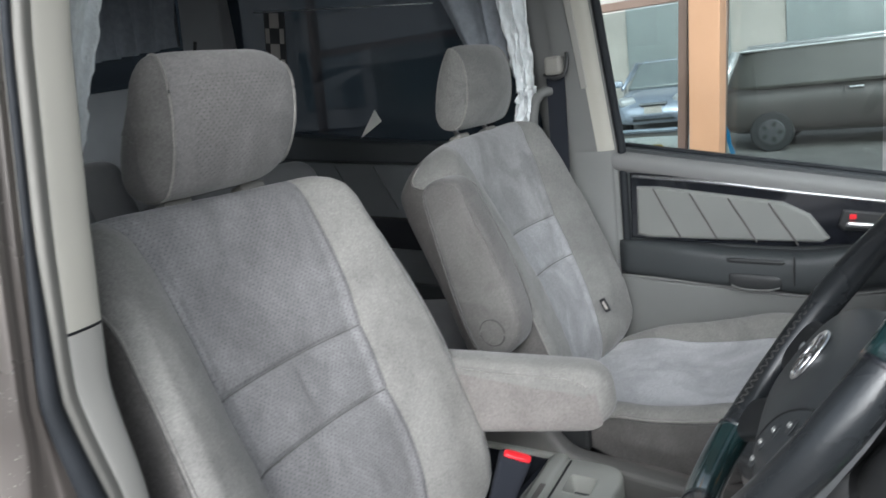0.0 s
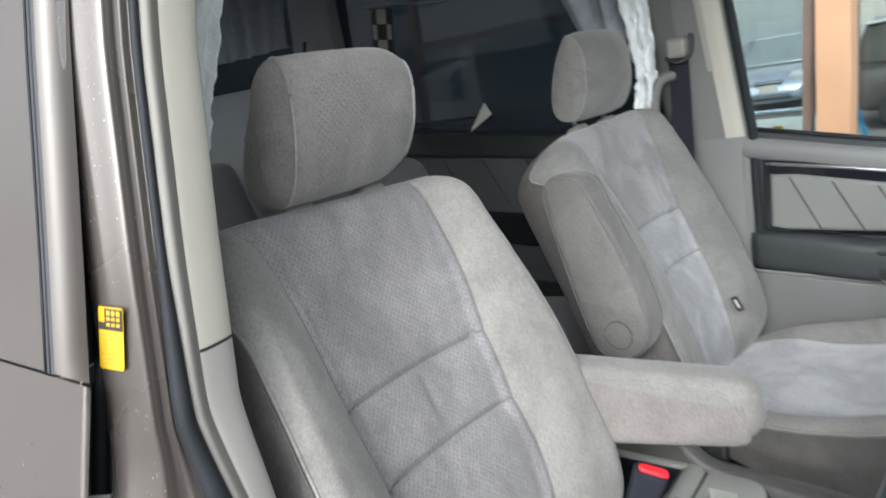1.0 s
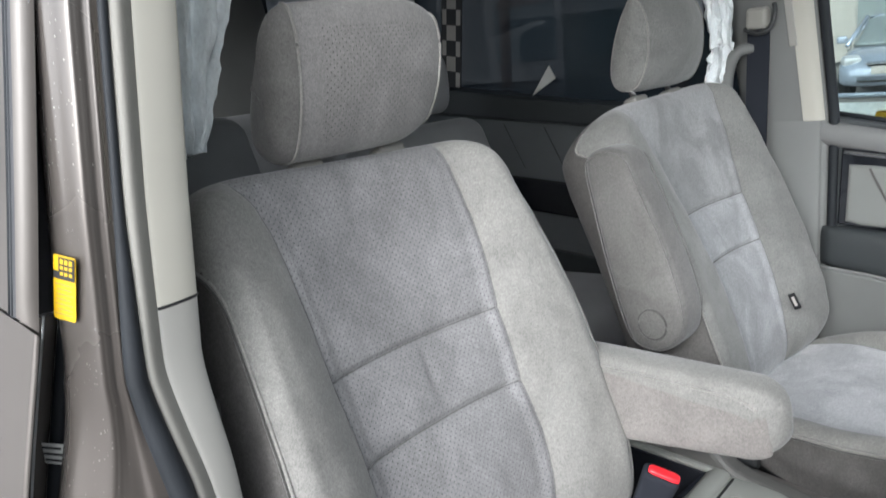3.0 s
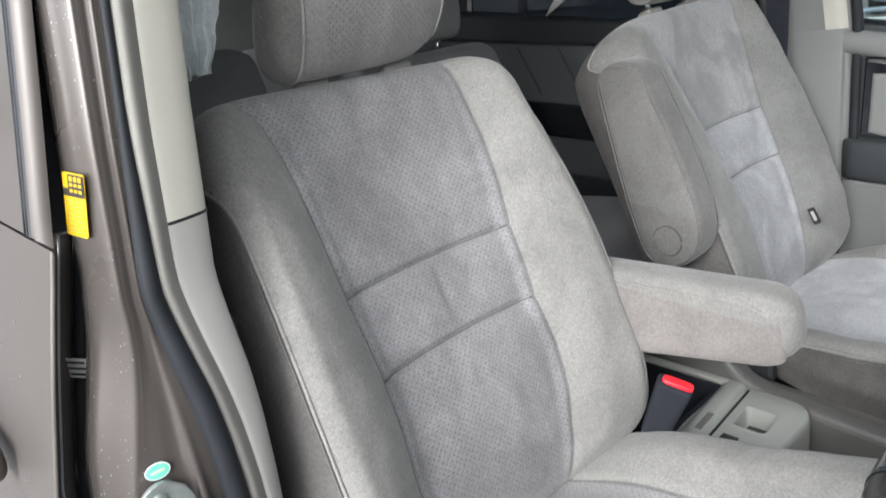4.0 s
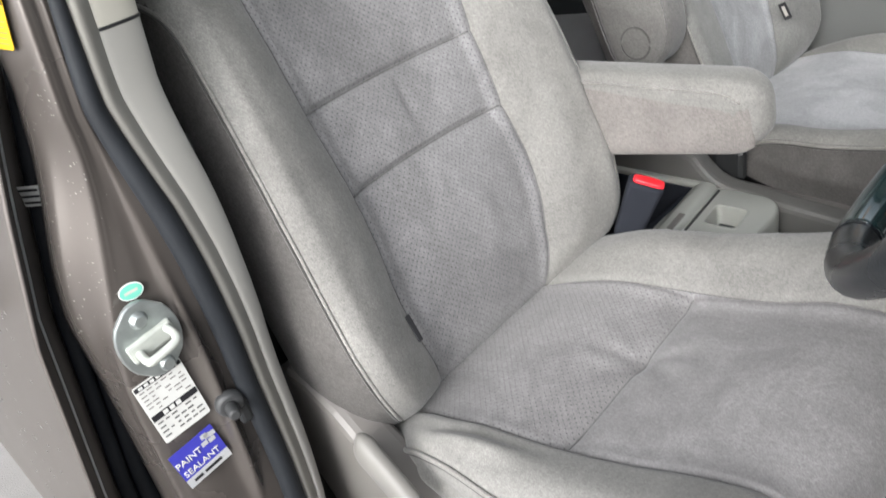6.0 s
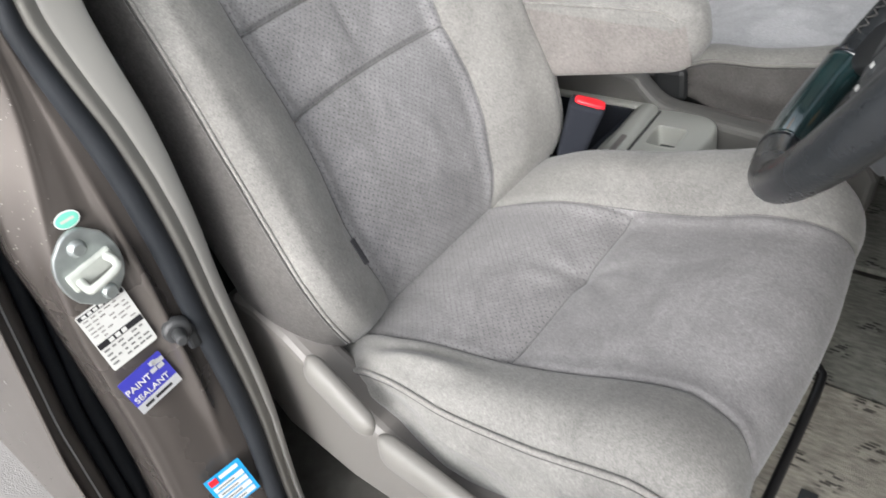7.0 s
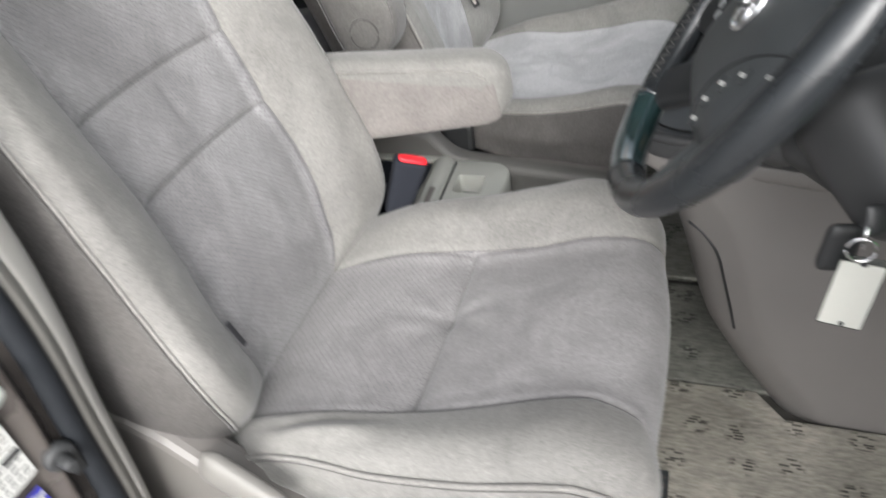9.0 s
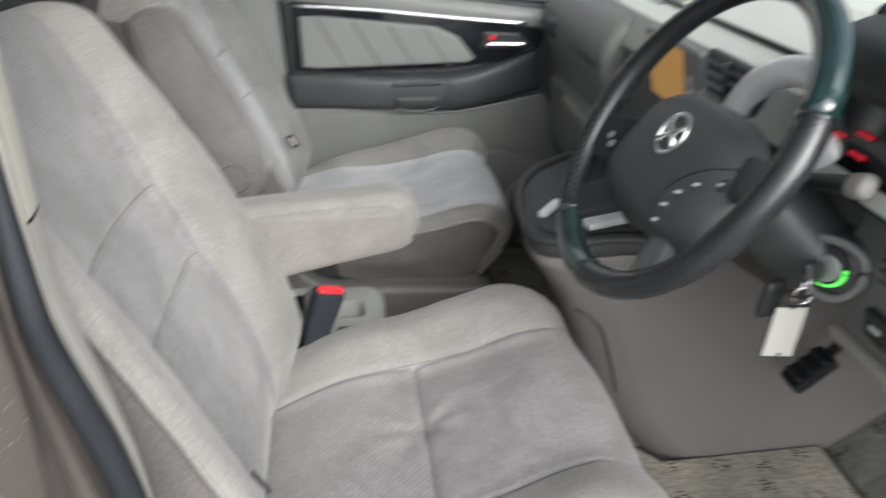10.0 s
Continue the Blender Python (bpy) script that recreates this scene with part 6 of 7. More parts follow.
part("glovebox", prism([(0.145, 0.70), (0.135, 0.86), (0.16, 0.87), (0.26, 0.86), (0.26, 0.66)], "y", 1.50, 1.90, 0.012, 3), DASH, dash, "charcoal glovebox lid")
tube("dash_joint", [(0.127, 1.465, 0.985), (0.127, 1.72, 0.985), (0.127, 1.98, 0.985)], 0.0035, DARKER, dash, "dark joint under the upper pad", sides=6)
part("glovebox_trim", rbox((0.139, 1.60, 0.846), (0.020, 0.270, 0.024), 0.006), PLASTIC, dash, "taupe trim strip over the glovebox")
tube("top_joint", [(0.268, y, 1.0975) for y in (0.93, 1.2, 1.5)], 0.0055, DARKER, dash, "dark joint across the dashboard top", sides=6)
part("side_vent", rbox((0.142, 1.88, 0.985), (0.03, 0.11, 0.05), 0.008, (0, -8, 0)), DARKER, dash, "black side vent")
for k in range(3):
    part("vent_slat", rbox((0.128, 1.88, 0.972 + 0.014 * k), (0.012, 0.095, 0.003), 0.001, (0, -8, 0)), DARK, dash)
part("dash_right", prism([(0.235, 0.87), (0.20, 0.95), (0.22, 1.04), (0.45, 1.09), (0.84, 1.05), (0.84, 0.72), (0.45, 0.82), (0.30, 0.855)], "y", 0.50, 1.06, 0.012), DASH, dash, "charcoal driver's dashboard")
part("hood", prism([(q[0], q[2]) for q in smooth_path([(0.17, 0, 1.145), (0.19, 0, 1.180), (0.28, 0, 1.190), (0.48, 0, 1.13), (0.48, 0, 1.08), (0.2, 0, 1.115)], 5, True)], "y", 0.54, 0.828, 0.025, 3, True), DARKER, dash, "dark instrument hood")
part("instrument_panel", rbox((0.210, 0.690, 1.110), (0.02, 0.270, 0.190), 0.012, (0, 18, 0)), GLOSSY, dash, "black instrument cluster")
for y, z in ((0.775, 1.074), (0.735, 1.085), (0.733, 1.065)):
    part("dial_mark", rbox((0.196 + 0.325 * (z - 1.110), y, z), (0.003, 0.022, 0.005), 0.0, (0, 18, 0)), RED_LIT, dash)
# centre stack
def stack_front(z):
    return float(interp(z, [(0.352, 0.130), (0.38, 0.110), (0.434, 0.070), (0.50, 0.030), (0.54, 0.015), (0.64, -0.012), (0.70, -0.032), (0.745, -0.060), (0.79, -0.080)]))


STACK_Y = [(0.0, 1.15), (0.02, 1.09), (0.07, 1.058), (0.14, 1.05)]


def stack_ring(z):
    f = stack_front(z)
    return [(0.84, 1.05), (0.45, 1.05)] + [(f + a, b) for a, b in STACK_Y[::-1]] + [(f, 1.25), (f + 0.01, 1.34), (f + 0.05, 1.41), (f + 0.14, 1.445), (0.45, 1.45), (0.84, 1.45)]


loft_z("console_flank", np.linspace(0.352, 0.79, 30), stack_ring, PLASTIC_D, dash, "taupe lower centre stack")
part("stack_core", prism([(0.20, 0.79), (0.24, 1.0), (0.84, 1.0), (0.84, 0.79)], "y", 1.05, 1.45, 0.004), PLASTIC_D, dash, "taupe panel under the stack face")
joint = []
for x, z in smooth_path([(0.005, 0.707, 0), (0.038, 0.671, 0), (0.061, 0.595, 0), (0.077, 0.531, 0)], 5)[:, :2]:
    y = 1.05
    for k in range(3):
        xx, zz = x - (y - 1.05) * 0.15, z - (y - 1.05) * 0.66
        y = float(interp(xx - stack_front(zz), STACK_Y))
    joint.append((xx - 0.002, y - 0.003, zz))
tube("panel_joint", smooth_path(joint[::3] + joint[-1:], 4), 0.0024, DARKER, dash, "dark panel joint", sides=6)
RIM = [(q[0], q[1]) for q in smooth_path([(-0.078, 1.10, 0), (-0.070, 1.22, 0), (-0.030, 1.34, 0), (0.06, 1.42, 0), (0.20, 1.435, 0), (0.20, 1.062, 0), (0.06, 1.050, 0), (-0.035, 1.055, 0)], 4, True)]
part("tray_lip", prism([(x * 1.0 + 0.006, y) for x, y in RIM], "z", 0.770, 0.796, 0.008, 3, True), PLASTIC_D, dash, "taupe tray lip")
part("stack_tray", prism(RIM, "z", 0.792, 0.822, 0.008, 3, True), DARK, dash, "charcoal pull-out tray")
part("tray_well", prism([(0.03 + (x - 0.03) * 0.82, 1.24 + (y - 1.24) * 0.86) for x, y in RIM], "z", 0.815, 0.8245, 0.001, 1), DARKER, dash, "black tray well")
tube("tray_rim", smooth_path([(q[0], q[1], 0.824) for q in RIM[::3]], 3, True), 0.0075, DARK, dash, "rounded charcoal tray rim", sides=8, closed=True)
part("tray_bar", rbox((-0.028, 1.172, 0.829), (0.016, 0.062, 0.012), 0.004, (0, 0, -38)), BRIGHT, dash, "silver tray bar")
part("tray_bar", rbox((0.056, 1.108, 0.830), (0.095, 0.030, 0.012), 0.004, (0, 0, 14)), BRIGHT, dash, "silver tray bar")
part("stack_face", prism([(0.195, 0.86), (0.175, 1.00), (0.196, 1.070), (0.30, 1.078), (0.30, 0.86)], "y", 0.99, 1.46, 0.008, 3), DASH, dash, "charcoal centre stack face")
scr = part("screen_bezel", rbox((0.178, 1.205, 1.030), (0.014, 0.225, 0.125), 0.008, (0, -8, 0)), SILVER_D, dash, "grey navigation bezel")
part("screen", rbox((0.1695, 1.222, 1.032), (0.004, 0.138, 0.098), 0.001, (0, -8, 0)), SCREEN, scr, "amber lit navigation screen")
for k in range(4):
    part("side_button", rbox((0.171, 1.128, 0.998 + 0.022 * k), (0.006, 0.014, 0.014), 0.002, (0, -8, 0)), SILVER, scr)
vent = part("centre_vent", rbox((0.183, 1.010, 1.056), (0.02, 0.150, 0.090), 0.008, (0, -8, 0)), DARKER, dash, "black centre vent")
for k in range(5):
    part("vent_slat", rbox((0.174, 1.010, 1.024 + 0.016 * k), (0.014, 0.132, 0.004), 0.001, (0, -20, 0)), SILVER_D, vent)
part("vent_divider", rbox((0.170, 1.005, 1.056), (0.014, 0.006, 0.084), 0.001, (0, -8, 0)), DARK, vent)
arch = smooth_path([(0.165, 1.040, 0.940), (0.166, 0.992, 1.012), (0.170, 0.960, 1.060), (0.176, 0.926, 1.094), (0.184, 0.880, 1.115), (0.195, 0.83, 1.118)], 6)
tube("silver_arch", arch, 0.019, BRIGHT, dash, "silver painted trim arch", sides=12)
pill("cluster_trim", (0.178, 0.838, 1.088), (0.180, 0.770, 1.036), (0, 0.6, 0.8), 0.021, 0.012, BRIGHT, dash, "silver corner of the instrument surround", 2.6, 0.026, 0.012, 0.02)
# lower right panel with switches
part("knee_panel", prism([(0.205, 0.862), (0.190, 0.96), (0.205, 1.01), (0.36, 1.01), (0.36, 0.85), (0.24, 0.850)], "y", 0.50, 0.735, 0.010, 3), DASH, dash, "charcoal switch panel")
part("switch", rbox((0.196, 0.655, 0.902), (0.012, 0.040, 0.034), 0.003, (0, -8, 0)), DARKER, dash, "black switch")
part("switch_mark", rbox((0.189, 0.655, 0.902), (0.002, 0.014, 0.006), 0.0, (0, -8, 0)), SILVER, dash)
for k in range(4):
    part("vent_slat", rbox((0.194, 0.640, 0.955 + 0.011 * k), (0.008, 0.06, 0.004), 0.001), DARKER, dash)
part("panel_edge", rbox((0.212, 0.618, 0.852), (0.034, 0.236, 0.016), 0.006), PLASTIC, dash, "pale lower edge")
pedal = thing("brake_pedal", (0.42, 0.98, 0.55), "black rubber brake pedal on a steel arm", "pedal")
part("pedal_pad", rbox((0.358, 0.977, 0.598), (0.080, 0.048, 0.020), 0.006, (0, -40, 0)), RUBBER, pedal, "black ribbed pad")
for k in range(3):
    part("pad_rib", rbox((0.332 + 0.018 * k, 0.977, 0.593 + 0.015 * k), (0.007, 0.040, 0.008), 0.002, (0, -40, 0)), DARKER, pedal)
tube("pedal_arm", [(0.375, 0.977, 0.612), (0.43, 0.977, 0.68), (0.50, 0.97, 0.80)], 0.009, DARKER, pedal)

# ---- steering wheel and column ----
TILT_W, TURN_W = radians(35), radians(-3)
WN = np.array([-math.cos(TILT_W) * math.cos(TURN_W), math.cos(TILT_W) * math.sin(TURN_W), math.sin(TILT_W)])       # out of the wheel, towards the driver
WS = np.array([-math.sin(TURN_W), -math.cos(TURN_W), 0.0])     # the driver's right
WU = np.cross(WN, WS)
WC = np.array([0.050, 0.868, 1.053])
wheel = thing("steering_wheel", tuple(WC), "black leather steering wheel with dark wood-look grips and round emblem", "steering wheel")


def on_wheel(x, y, h=0.0):
    return WC + WS * x + WU * y + WN * h


def rim_pt(a, r=0.195):
    return on_wheel(r * math.cos(a), r * math.sin(a))


A = np.linspace(0, 2 * np.pi, 120, endpoint=False)
tube("rim", [rim_pt(a) for a in A], [0.0172 + 0.0010 * math.cos(4 * a) for a in A], LEATHER, wheel, "black leather rim", sides=18, closed=True)
WOOD = shader("dark_green_black_wood", (0.009, 0.024, 0.025), 0.16, vary=0.6, scale=28, bump=0.0, coat=1.0, stretch=(1, 1, 5))
for lo, hi in ((-121, -81), (24, 92)):
    tube("wood_grip", [rim_pt(radians(q)) for q in np.linspace(lo, hi, 18)], 0.0184, WOOD, wheel, "glossy dark grip section", sides=18)
    for q in (lo, hi):
        tube("grip_ring", [rim_pt(radians(q - 0.6)), rim_pt(radians(q + 0.6))], 0.0188, GLOSSY, wheel, sides=18)
for lo, hi in ((-176, -128), (-22, 20)):
    for k, q in enumerate(np.linspace(lo, hi, 30)):
        a_ = radians(q)
        rad = WS * math.cos(a_) + WU * math.sin(a_)
        tg = -WS * math.sin(a_) + WU * math.cos(a_)
        p = rim_pt(a_) - rad * 0.0120 + WN * 0.0125
        d = tg * 0.0020 + (-rad * 0.0024 - WN * 0.0022) * (1 if k % 2 else -1)
        tube("stitch", [p - d, p + d], 0.0007, SIDE, wheel, sides=5)
PAD_W, PAD_H, PAD_Y, PAD_P = 0.132, 0.087, -0.032, 3.4


def pad_half(y):
    """Half width of the airbag pad, a little broader towards its foot."""
    return PAD_W * (1 - 0.13 * y / PAD_H)


def pad_height(x, y):
    """Height of the airbag pad over the wheel's plane."""
    y -= PAD_Y
    rho = min(0.999, (abs(x / pad_half(y)) ** PAD_P + abs(y / PAD_H) ** PAD_P) ** (1 / PAD_P))
    return 0.052 * math.sqrt(1 - rho ** 4.4) ** 1.2 - 0.042


pad_v = []
N1, N2 = 18, 72
for i in range(N1):
    g = max(0.001, math.cos(i / (N1 - 1) * np.pi / 2) ** 0.45)
    h = 0.052 * math.sin(i / (N1 - 1) * np.pi / 2) ** 1.2
    for j in range(N2):
        t = 2 * np.pi * j / N2
        ct, st_ = math.cos(t), math.sin(t)
        y = PAD_H * math.copysign(abs(st_) ** (2 / PAD_P), st_) * g
        x = pad_half(y) * math.copysign(abs(ct) ** (2 / PAD_P), ct) * g
        pad_v.append(on_wheel(x, y + PAD_Y, h - 0.042))
mesh("airbag_pad", pad_v, grid_faces(N1, N2, True), PAD, wheel, "charcoal airbag pad")
part("pad_back", cyl(WC - WN * 0.040 - WU * 0.035, WN, 0.060, 0.05, 36, 0.074), DARKER, wheel, "black hub back")
for a_, w_, m_ in ((radians(-160), 0.038, DARKER), (radians(2), 0.028, PAD), (radians(-126), 0.032, DARKER), (radians(-53), 0.024, POD)):
    d_ = WS * math.cos(a_) + WU * math.sin(a_)
    cross_ = -WS * math.sin(a_) + WU * math.cos(a_)
    pill("spoke", WC + d_ * 0.070 - WN * 0.040 - WU * 0.008, WC + d_ * 0.188 - WN * 0.004, cross_, w_, 0.011, m_, wheel, "charcoal spoke", 3, w_ * 0.85, 0.011, 0.008)
arc_ = smooth_path([(0.112, 0.004, 0), (0.088, -0.018, 0), (0.066, -0.046, 0), (0.058, -0.076, 0), (0.062, -0.098, 0)], 6)
tube("pod_joint", [on_wheel(p[0], p[1], pad_height(p[0], p[1]) + 0.0002) for p in arc_], 0.0012, DARKER, wheel, "thin joint round the button pod", sides=6)
for x, y in ((0.112, -0.018), (0.095, -0.032), (0.082, -0.050), (0.075, -0.070), (0.072, -0.090)):
    hb = pad_height(x, y)
    btn = pill("wheel_button", on_wheel(x - 0.008, y - 0.003, hb), on_wheel(x + 0.008, y + 0.003, hb - 0.001), WU, 0.0075, 0.0014, PAD, wheel, "charcoal button with a pale symbol", 2.6, None, None, 0.005, 20, 8)
    pill("symbol", on_wheel(x - 0.0045, y - 0.0016, hb + 0.0014), on_wheel(x + 0.0045, y + 0.0016, hb + 0.0010), WU, 0.0020, 0.0006, WHITE, btn, "white printed mark", 3, None, None, 0.001, 12, 4)
for x, y in ((-0.146, -0.054), (-0.131, -0.062)):
    hb = -0.004
    pill("wheel_button", on_wheel(x - 0.006, y, hb), on_wheel(x + 0.006, y, hb), WU, 0.005, 0.0025, SILVER_D, wheel, "small pale button", 2.6, None, None, 0.004, 20, 8)
EC = on_wheel(0.005, -0.004, 0.0105)
em = tube("emblem", [EC + (WS * math.cos(a) * 0.0250 + WU * math.sin(a) * 0.0250) for a in np.linspace(0, 2 * np.pi, 32, endpoint=False)], 0.0030, CHROME, wheel, "round chrome emblem", closed=True)
for q in (35, -35):
    d = WS * math.cos(radians(q)) + WU * math.sin(radians(q))
    tube("emblem_bar", [EC - d * 0.023, EC + d * 0.023], 0.0036, CHROME, em, sides=8)
part("emblem_disc", cyl(EC - WN * 0.0015, WN, 0.0245, 0.003, 32), GLOSSY, em)

col_ = thing("steering_column", tuple(WC - WN * 0.12), "charcoal steering column shroud with stalks and ignition", "steering column")
pill("shroud", WC - WN * 0.070 - WU * 0.030, WC - WN * 0.27 - WU * 0.03, WS, 0.070, 0.062, DARK, col_, "charcoal plastic shroud", 3.4, 0.080, 0.066, 0.03)
pill("lower_cover", (0.010, 0.925, 0.955), (0.100, 0.835, 0.940), (0.4, 0.4, 0.6), 0.034, 0.030, DARK, col_, "rounded lower shroud cover", 2.8, 0.036, 0.032, 0.03)
pill("column_flank", (0.120, 0.820, 1.000), (0.185, 0.735, 0.925), (0.6, 0.6, 0.1), 0.055, 0.050, DARK, col_, "charcoal flank towards the ignition", 2.8, 0.045, 0.042, 0.03)
for s in (1, -1):
    st0 = WC - WN * 0.100 + WS * s * 0.06 + WU * 0.02
    tip = np.array([0.158, 0.668, 1.058]) if s > 0 else st0 + WS * s * 0.11
    dd = (tip - st0) / np.linalg.norm(tip - st0)
    pill("stalk", st0, tip - dd * 0.02, WU, 0.0075, 0.006, DARKER, col_, "black stalk", 2.4, 0.011, 0.007, 0.008)
    pill("stalk_end", tip - dd * 0.030, tip, WU, 0.013, 0.010, PLASTIC if s > 0 else DARKER, col_, "pale stalk end", 2.6, None, None, 0.008)
KC = np.array([0.1645, 0.712, 0.949])
kd = np.array([-0.80, -0.52, 0.16])
kd /= np.linalg.norm(kd)
pill("ignition_boss", KC - kd * 0.07, KC + kd * 0.002, (0, 1, 0), 0.040, 0.040, DARK, col_, "charcoal ignition housing", 2.4, 0.030, 0.030, 0.012)
tube("ignition_bezel", smooth_path([KC - kd * 0.002 + np.cross(kd, [0, 0, 1]) * (0.036 * math.cos(a)) + np.array([0, 0, 1.0]) * (0.034 * math.sin(a) + 0.004 * math.cos(2 * a)) for a in np.linspace(0, 2 * np.pi, 10, endpoint=False)], 4, True), 0.0050, DOOR_GREY, col_, "dull silver ignition surround", sides=10, closed=True)
part("ignition_ring", cyl(KC + kd * 0.004, kd, 0.024, 0.006, 32), DARKER, col_, "black ignition bezel")
tube("ring_light", [KC + kd * 0.008 + 0.0205 * (np.cross(kd, [0, 0, 1]) * math.cos(a) + np.array([0, 0, 1.0]) * math.sin(a)) for a in np.linspace(radians(170), radians(330), 20)], 0.0028, GREEN_LIT, col_, "green lit ring", sides=8)
part("key_cylinder", cyl(KC + kd * 0.008, kd, 0.0155, 0.008, 28, 0.015, 0.001), ZINC, col_, "zinc key cylinder")
keys = thing("ignition_key", tuple(KC), "black car key in the ignition with fob and white tag", "key")
pill("key_head", KC + kd * 0.010, KC + kd * 0.050, (0, 0.3, 1), 0.007, 0.005, DARKER, keys, "black key head", 2.4, 0.014, 0.0055, 0.012)
e0 = KC + kd * 0.046
tube("key_ring", [e0 + np.array([0.002 * math.cos(a), 0.009 * math.cos(a), -0.012 + 0.011 * math.sin(a)]) for a in np.linspace(0, 2 * np.pi, 24, endpoint=False)], 0.0011, CHROME, keys, "steel split ring", closed=True, sides=6)
tube("key_ring", [e0 + np.array([0.010 * math.cos(a), 0.003, -0.028 + 0.010 * math.sin(a)]) for a in np.linspace(0, 2 * np.pi, 24, endpoint=False)], 0.0011, CHROME, keys, "steel split ring", closed=True, sides=6)
pill("fob", e0 + np.array([-0.004, 0.046, -0.034]), e0 + np.array([-0.008, 0.050, -0.082]), (1, 0.2, 0), 0.013, 0.006, DARKER, keys, "black remote fob", 2.8, 0.015, 0.006, 0.012)
tagc = np.array([0.134, 0.722, 0.865])
part("tag_sleeve", quad_sheet(tagc, (0.97, -0.24, 0.04), (0.12, 0, 1), 0.035, 0.072, 0.0016, 0.003), CLEAR, keys, "clear plastic tag sleeve")
part("tag_card", quad_sheet(tagc + np.array([-0.0006, -0.0022, -0.001]), (0.97, -0.24, 0.04), (0.12, 0, 1), 0.032, 0.064, 0.0018, 0.001), CARD, keys, "blank white key tag")
part("tag_hole", cyl(tagc + np.array([0.003, -0.004, 0.032]), (0.2, 0.97, 0), 0.0028, 0.002, 12), DARKER, keys)
part("tag_hole", cyl(tagc + np.array([-0.003, -0.004, -0.030]), (0.2, 0.97, 0), 0.0022, 0.002, 12), DARKER, keys)

# ---- outside the passenger window: shop front posts, parked cars, far wall ----
post = tagged(part("porch_post", rbox((-0.88, 4.55, 1.49), (0.165, 0.16, 3.22), 0.006, (4.0, 3.0, 0)), ORANGE), "terracotta painted steel porch post", "post")
sf = thing("shop_front", (-1.0, 4.75, 0.0), "brown aluminium shop-front glazing with large panes", "shop front", kind="structure")
for x in (-3.9, -2.4, -1.062, -0.843, 0.9, 2.6, 4.2):
    part("mullion", rbox((x, 4.75, 1.39), (0.05, 0.07, 3.02), 0.004, (0, 3.0, 0)), BROWN, sf, "brown aluminium mullion")
for z in (0.06, 1.66):
    part("transom", rbox((0.15, 4.75, z), (8.2, 0.05, 0.05), 0.004), BROWN, sf, "brown aluminium transom")
for x in (-1.7, 1.7):
    pn = part("pane", rbox((x, 4.75, 0.85), (3.3, 0.006, 1.55), 0.0), CLEAR, sf, "clear shop pane")
    pn.visible_shadow = False


GZ = -0.12                                   # level of the parking ground


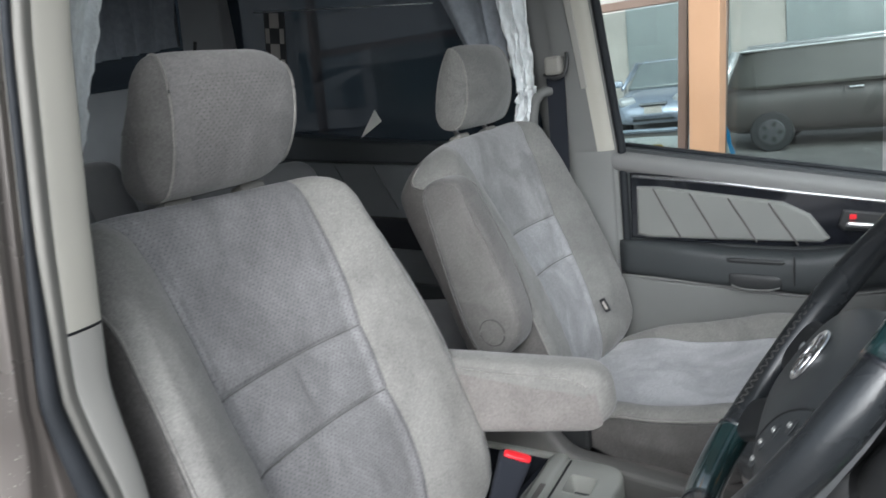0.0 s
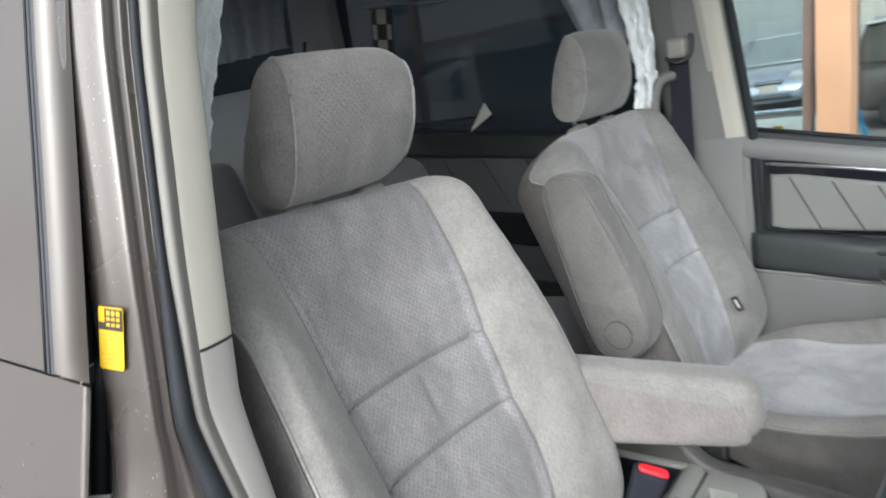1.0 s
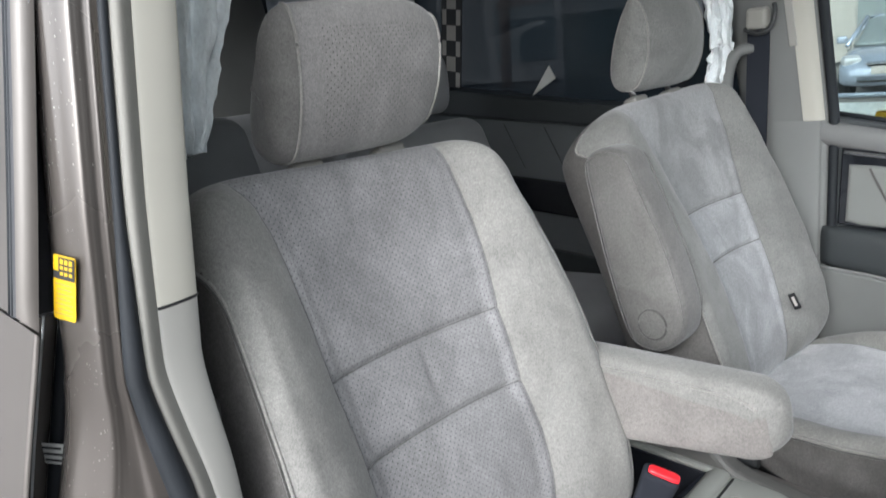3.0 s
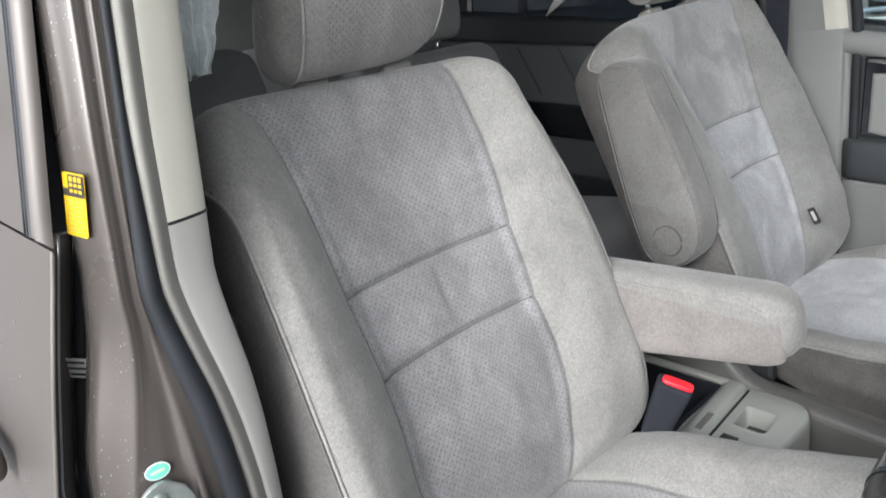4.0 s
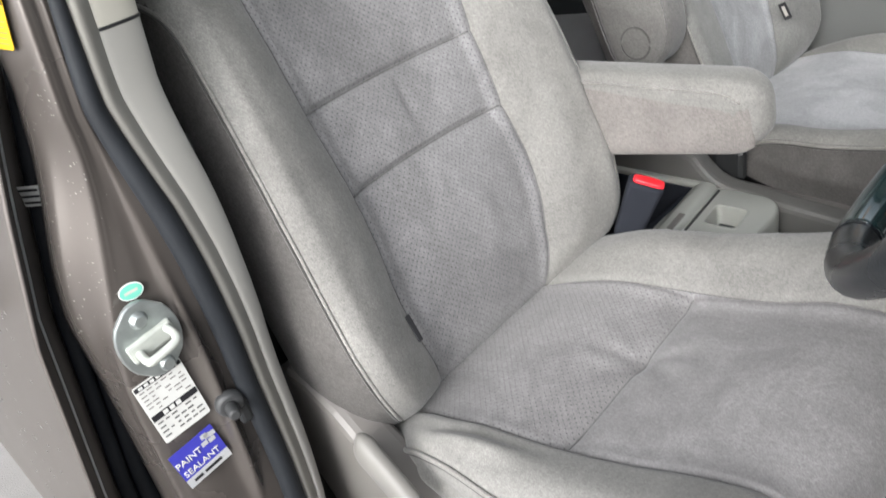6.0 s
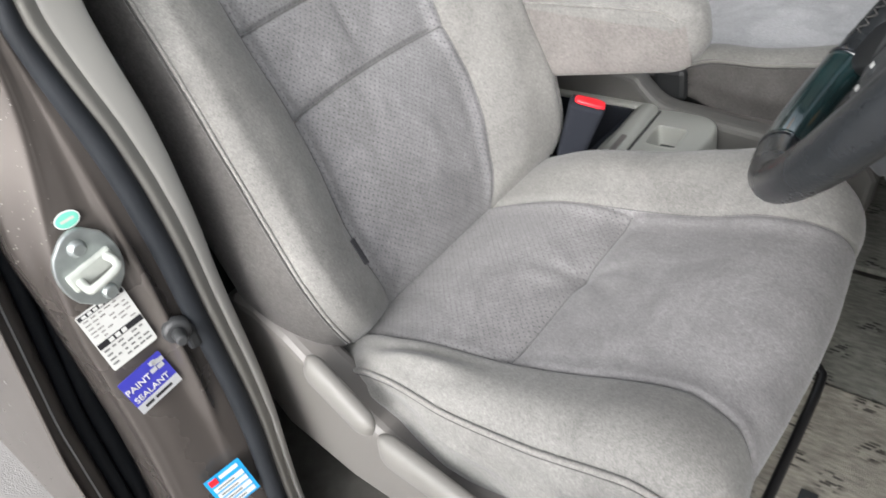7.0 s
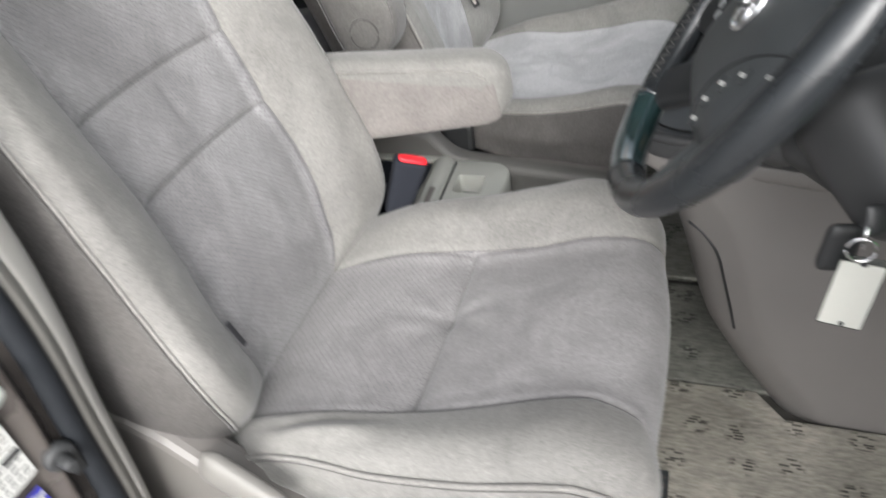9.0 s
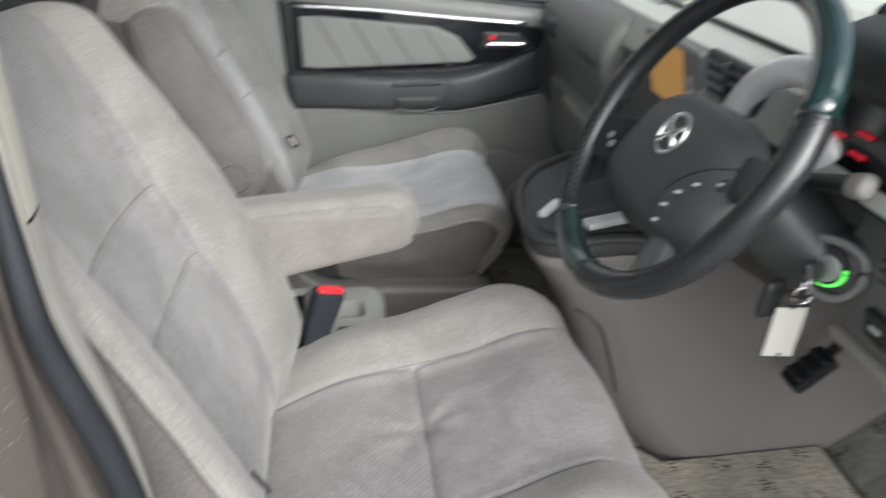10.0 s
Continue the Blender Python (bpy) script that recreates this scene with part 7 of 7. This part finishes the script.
def car(name, at, turn, paint, size, label, tall):
    """A parked car, lofted: lower body along its length, cabin upwards, with wheels, lamps, windows."""
    ln, wd, ht = size
    root = new(name)
    root.matrix_world = pose(*at, 0, 0, turn)
    tagged(root, label, "car", "parked cars")

    def under(ob, up=root):
        ob.parent = up
        return ob

    def add(nm, bm, mt, up=root, lb=""):
        me = bpy.data.meshes.new(nm)
        bm.to_mesh(me)
        bm.free()
        me.materials.append(mt)
        return tagged(under(new(nm, me), up), lb)

    h, w = ln / 2, wd / 2
    belt_ = 0.92 if tall else 0.94
    rows_ = [(-h, 0.80, 0.36, 0.80), (-h + 0.06, 0.92, 0.28, 0.94), (-h + 0.35, 1.0, 0.22, belt_), (0, 1.0, 0.20, belt_), (h - 1.15, 1.0, 0.20, belt_ - 0.02), (h - 0.75, 0.99, 0.20, belt_ - 0.10 * (0.5 if tall else 1)),
             (h - 0.35, 0.96, 0.21, belt_ - 0.20 * (0.5 if tall else 1)), (h - 0.12, 0.90, 0.23, belt_ - 0.30 * (0.6 if tall else 1)), (h - 0.02, 0.80, 0.27, belt_ - 0.38 * (0.7 if tall else 1)), (h, 0.66, 0.34, 0.50)]
    xs_ = np.linspace(-h, h, 40)
    st_ = [((x, 0, (float(interp(x, [(r[0], r[2]) for r in rows_])) + float(interp(x, [(r[0], r[3]) for r in rows_]))) / 2), (0, 1, 0), (0, 0, 1), w * float(interp(x, [(r[0], r[1]) for r in rows_])),
            (float(interp(x, [(r[0], r[3]) for r in rows_])) - float(interp(x, [(r[0], r[2]) for r in rows_]))) / 2, 4.5) for x in xs_]
    under(rings("body", st_, paint, None, "painted lower body", 36))
    back0, back1 = -h + 0.10, -h + (0.30 if tall else 0.55)
    front0, front1 = h - (1.05 if tall else 0.85), h - (1.65 if tall else 1.75)
    cab = []
    for k in np.linspace(0, 1, 10):
        z = belt_ - 0.06 + (ht - belt_ + 0.06) * k
        a_, b_ = back0 + (back1 - back0) * k ** 1.3, front0 + (front1 - front0) * k
        cab.append((((a_ + b_) / 2, 0, z), (1, 0, 0), (0, 1, 0), (b_ - a_) / 2, w * (0.95 - 0.22 * k), 5.0))
    under(rings("cabin_glass", cab, CAR_GLASS_D if tall else CAR_GLASS, None, "pale reflecting car windows", 40))
    # the tall car's roof is silver to paint in a pale reflection
    under(pill("roof", ((back1 + 0.02), 0, ht + 0.0), (front1 - 0.02, 0, ht + 0.0), (0, 1, 0), w * 0.735, 0.030, SILVER if tall else paint, None, "painted roof, silver on the wagon for a pale reflection", 3.5, None, None, 0.10))
    for s in (-1, 1):
        if tall:
            under(tube("roof_rail", [(back1 + 0.15, s * w * 0.70, ht + 0.05), (front1 - 0.1, s * w * 0.70, ht + 0.05)], 0.018, SILVER, None, "silver roof rail", sides=8))
        for x0, x1, r_ in ((front0 + 0.01, front1 - 0.02, 0.040), (back0 + 0.03, back1, 0.055), (0.08, 0.02, 0.045)):
            # its posts carry the same reflection as silver colour
            under(tube("window_post", [(x0, s * w * 0.93, belt_ - 0.04), (x1, s * w * 0.735, ht)], r_, SILVER if tall else paint, None, sides=8))
        add("headlight", rbox((h - 0.20, s * (w * 0.90 - 0.17), belt_ - 0.27), (0.22, 0.30, 0.15), 0.06, (0, 18, -s * 24), 3), SILVER, root, "clear headlight")
        add("tail_light", rbox((-h + 0.08, s * (w * 0.9 - 0.08), 0.82), (0.10, 0.16, 0.26), 0.03), RED, root, "red tail light")
        add("mirror", rbox((front0 - 0.15, s * (w + 0.06), belt_ + 0.06), (0.12, 0.18, 0.13), 0.04, None, 3), paint, root)
        add("fog_lamp", rbox((h - 0.06, s * (w * 0.62), 0.36), (0.06, 0.16, 0.08), 0.02), DARKER, root)
        for x in (-0.55, 0.45):
            add("door_handle", rbox((x, s * (w + 0.008), belt_ - 0.13), (0.18, 0.03, 0.03), 0.01), CHROME, root)
            add("door_joint", rbox((x - 0.14, s * (w - 0.004), 0.60), (0.012, 0.02, 0.60), 0.002), DARKER, root)
    for x in (-h + 0.78, h - 0.82):
        for s in (-1, 1):
            wr = 0.28 if tall else 0.33
            wh = add("wheel", cyl((x, s * (w - 0.085), wr - 0.01), (0, 1, 0), wr, 0.21, 32, None, 0.03), TYRE, root, "black tyre")
            add("rim", cyl((x, s * (w + 0.015), wr - 0.01), (0, 1, 0), wr * 0.62, 0.03, 24, None, 0.01), ALLOY, wh, "alloy rim")
            for k in range(5):
                q = k * 2 * math.pi / 5
                add("rim_gap", rbox((x + 0.11 * math.cos(q), s * (w + 0.031), wr - 0.01 + 0.11 * math.sin(q)), (0.07, 0.004, 0.045), 0.0, (0, -math.degrees(q), 0)), DARKER, wh)
    add("grille", rbox((h - 0.03, 0, 0.36), (0.06, wd * 0.52, 0.12), 0.02), DARKER, root, "dark grille")
    add("upper_grille", rbox((h - 0.07, 0, belt_ - 0.36), (0.08, wd * 0.30, 0.035), 0.012, (0, 20, 0)), DARKER, root)
    add("chrome_bar", rbox((h - 0.055, 0, belt_ - 0.325), (0.08, wd * 0.34, 0.018), 0.006, (0, 20, 0)), CHROME, root, "chrome grille bar")
    add("number_plate", rbox((h + 0.006, 0, 0.50), (0.02, 0.33, 0.13), 0.005), CONCRETE, root, "blank pale number plate")
    return root


car("parked_car", (-4.38, 16.0, GZ), -82, CAR_BLUE, (3.5, 1.50, 1.36), "silver-blue hatchback parked facing the shop", False)
car("parked_car", (-0.06, 12.2, GZ), 1, CAR_DARK, (4.7, 1.75, 1.38), "dark grey off-road wagon parked side-on", True)
# low fence with a pale sheet on the forecourt
fence = thing("forecourt_fence", (-1.7, 6.0, GZ), "low blue tubular fence with a pale sheet and yellow badge", "fence")
for z in (0.10, 0.90):
    tube("rail", [(-2.6, 6.0, z + GZ), (-1.28, 6.0, z + GZ)], 0.018, CAR_BLUE, fence, "blue tubular rail")
for x in (-2.6, -1.94, -1.28):
    tube("post", [(x, 6.0, GZ), (x, 6.0, 0.92 + GZ)], 0.018, CAR_BLUE, fence, "blue tubular post")
part("sheet", rbox((-1.94, 6.0, 0.50 + GZ), (1.28, 0.006, 0.70), 0.001), CURTAIN, fence, "pale blue-white sheet")
part("badge", rbox((-1.62, 5.993, 0.63), (0.085, 0.004, 0.085), 0.02), YELLOW, fence, "yellow round badge")
far = thing("far_building", (0, 24, 0), "pale concrete building with dark window bays", "building", kind="structure")
part("facade", rbox((-2, 24.2, 3.5), (46, 0.4, 7.0), 0.0), CONCRETE, far, "pale concrete facade")
for k in range(9):
    part("window_bay", rbox((-20 + 4.6 * k, 23.97, 2.0), (3.1, 0.10, 2.4), 0.02), CAR_GLASS, far, "dark glazed bay")
    part("window_bay", rbox((-20 + 4.6 * k, 23.97, 5.2), (3.1, 0.10, 1.4), 0.02), CAR_GLASS, far, "dark glazed bay")
for x, z, w_, mt in ((0.4, 1.75, 0.5, WHITE), (1.5, 1.55, 0.6, YELLOW), (-0.6, 2.0, 0.35, WHITE)):
    tagged(part("notice_board", rbox((x + 1.2, 17.5, z - 0.1), (w_, 0.04, 0.75), 0.01), mt), "pale notice board on a post", "sign")
    tagged(part("notice_post", rbox((x + 1.2, 17.54, (z - 0.52) / 2), (0.05, 0.05, z - 0.28), 0.005), BROWN), "thin brown sign post", "post")
banner = thing("banner", (-0.88, 5.0, GZ), "blue and white cloth banner on a thin pole by the shop", "banner")
tube("pole", [(-0.915, 5.02, GZ), (-0.915, 5.02, 0.93)], 0.010, SILVER, banner, "thin silver pole", sides=8)
part("cloth", prism([(-0.91, 0.915), (-0.875, 0.84), (-0.865, 0.76), (-0.845, 0.72), (-0.855, 0.45), (-0.90, 0.30)], "y", 4.995, 5.006, 0.002), CYAN, banner, "blue cloth")
part("stripe", prism([(-0.90, 0.82), (-0.872, 0.70), (-0.868, 0.62), (-0.895, 0.70)], "y", 4.990, 4.9945, 0.0), WHITE, banner, "white stripe")
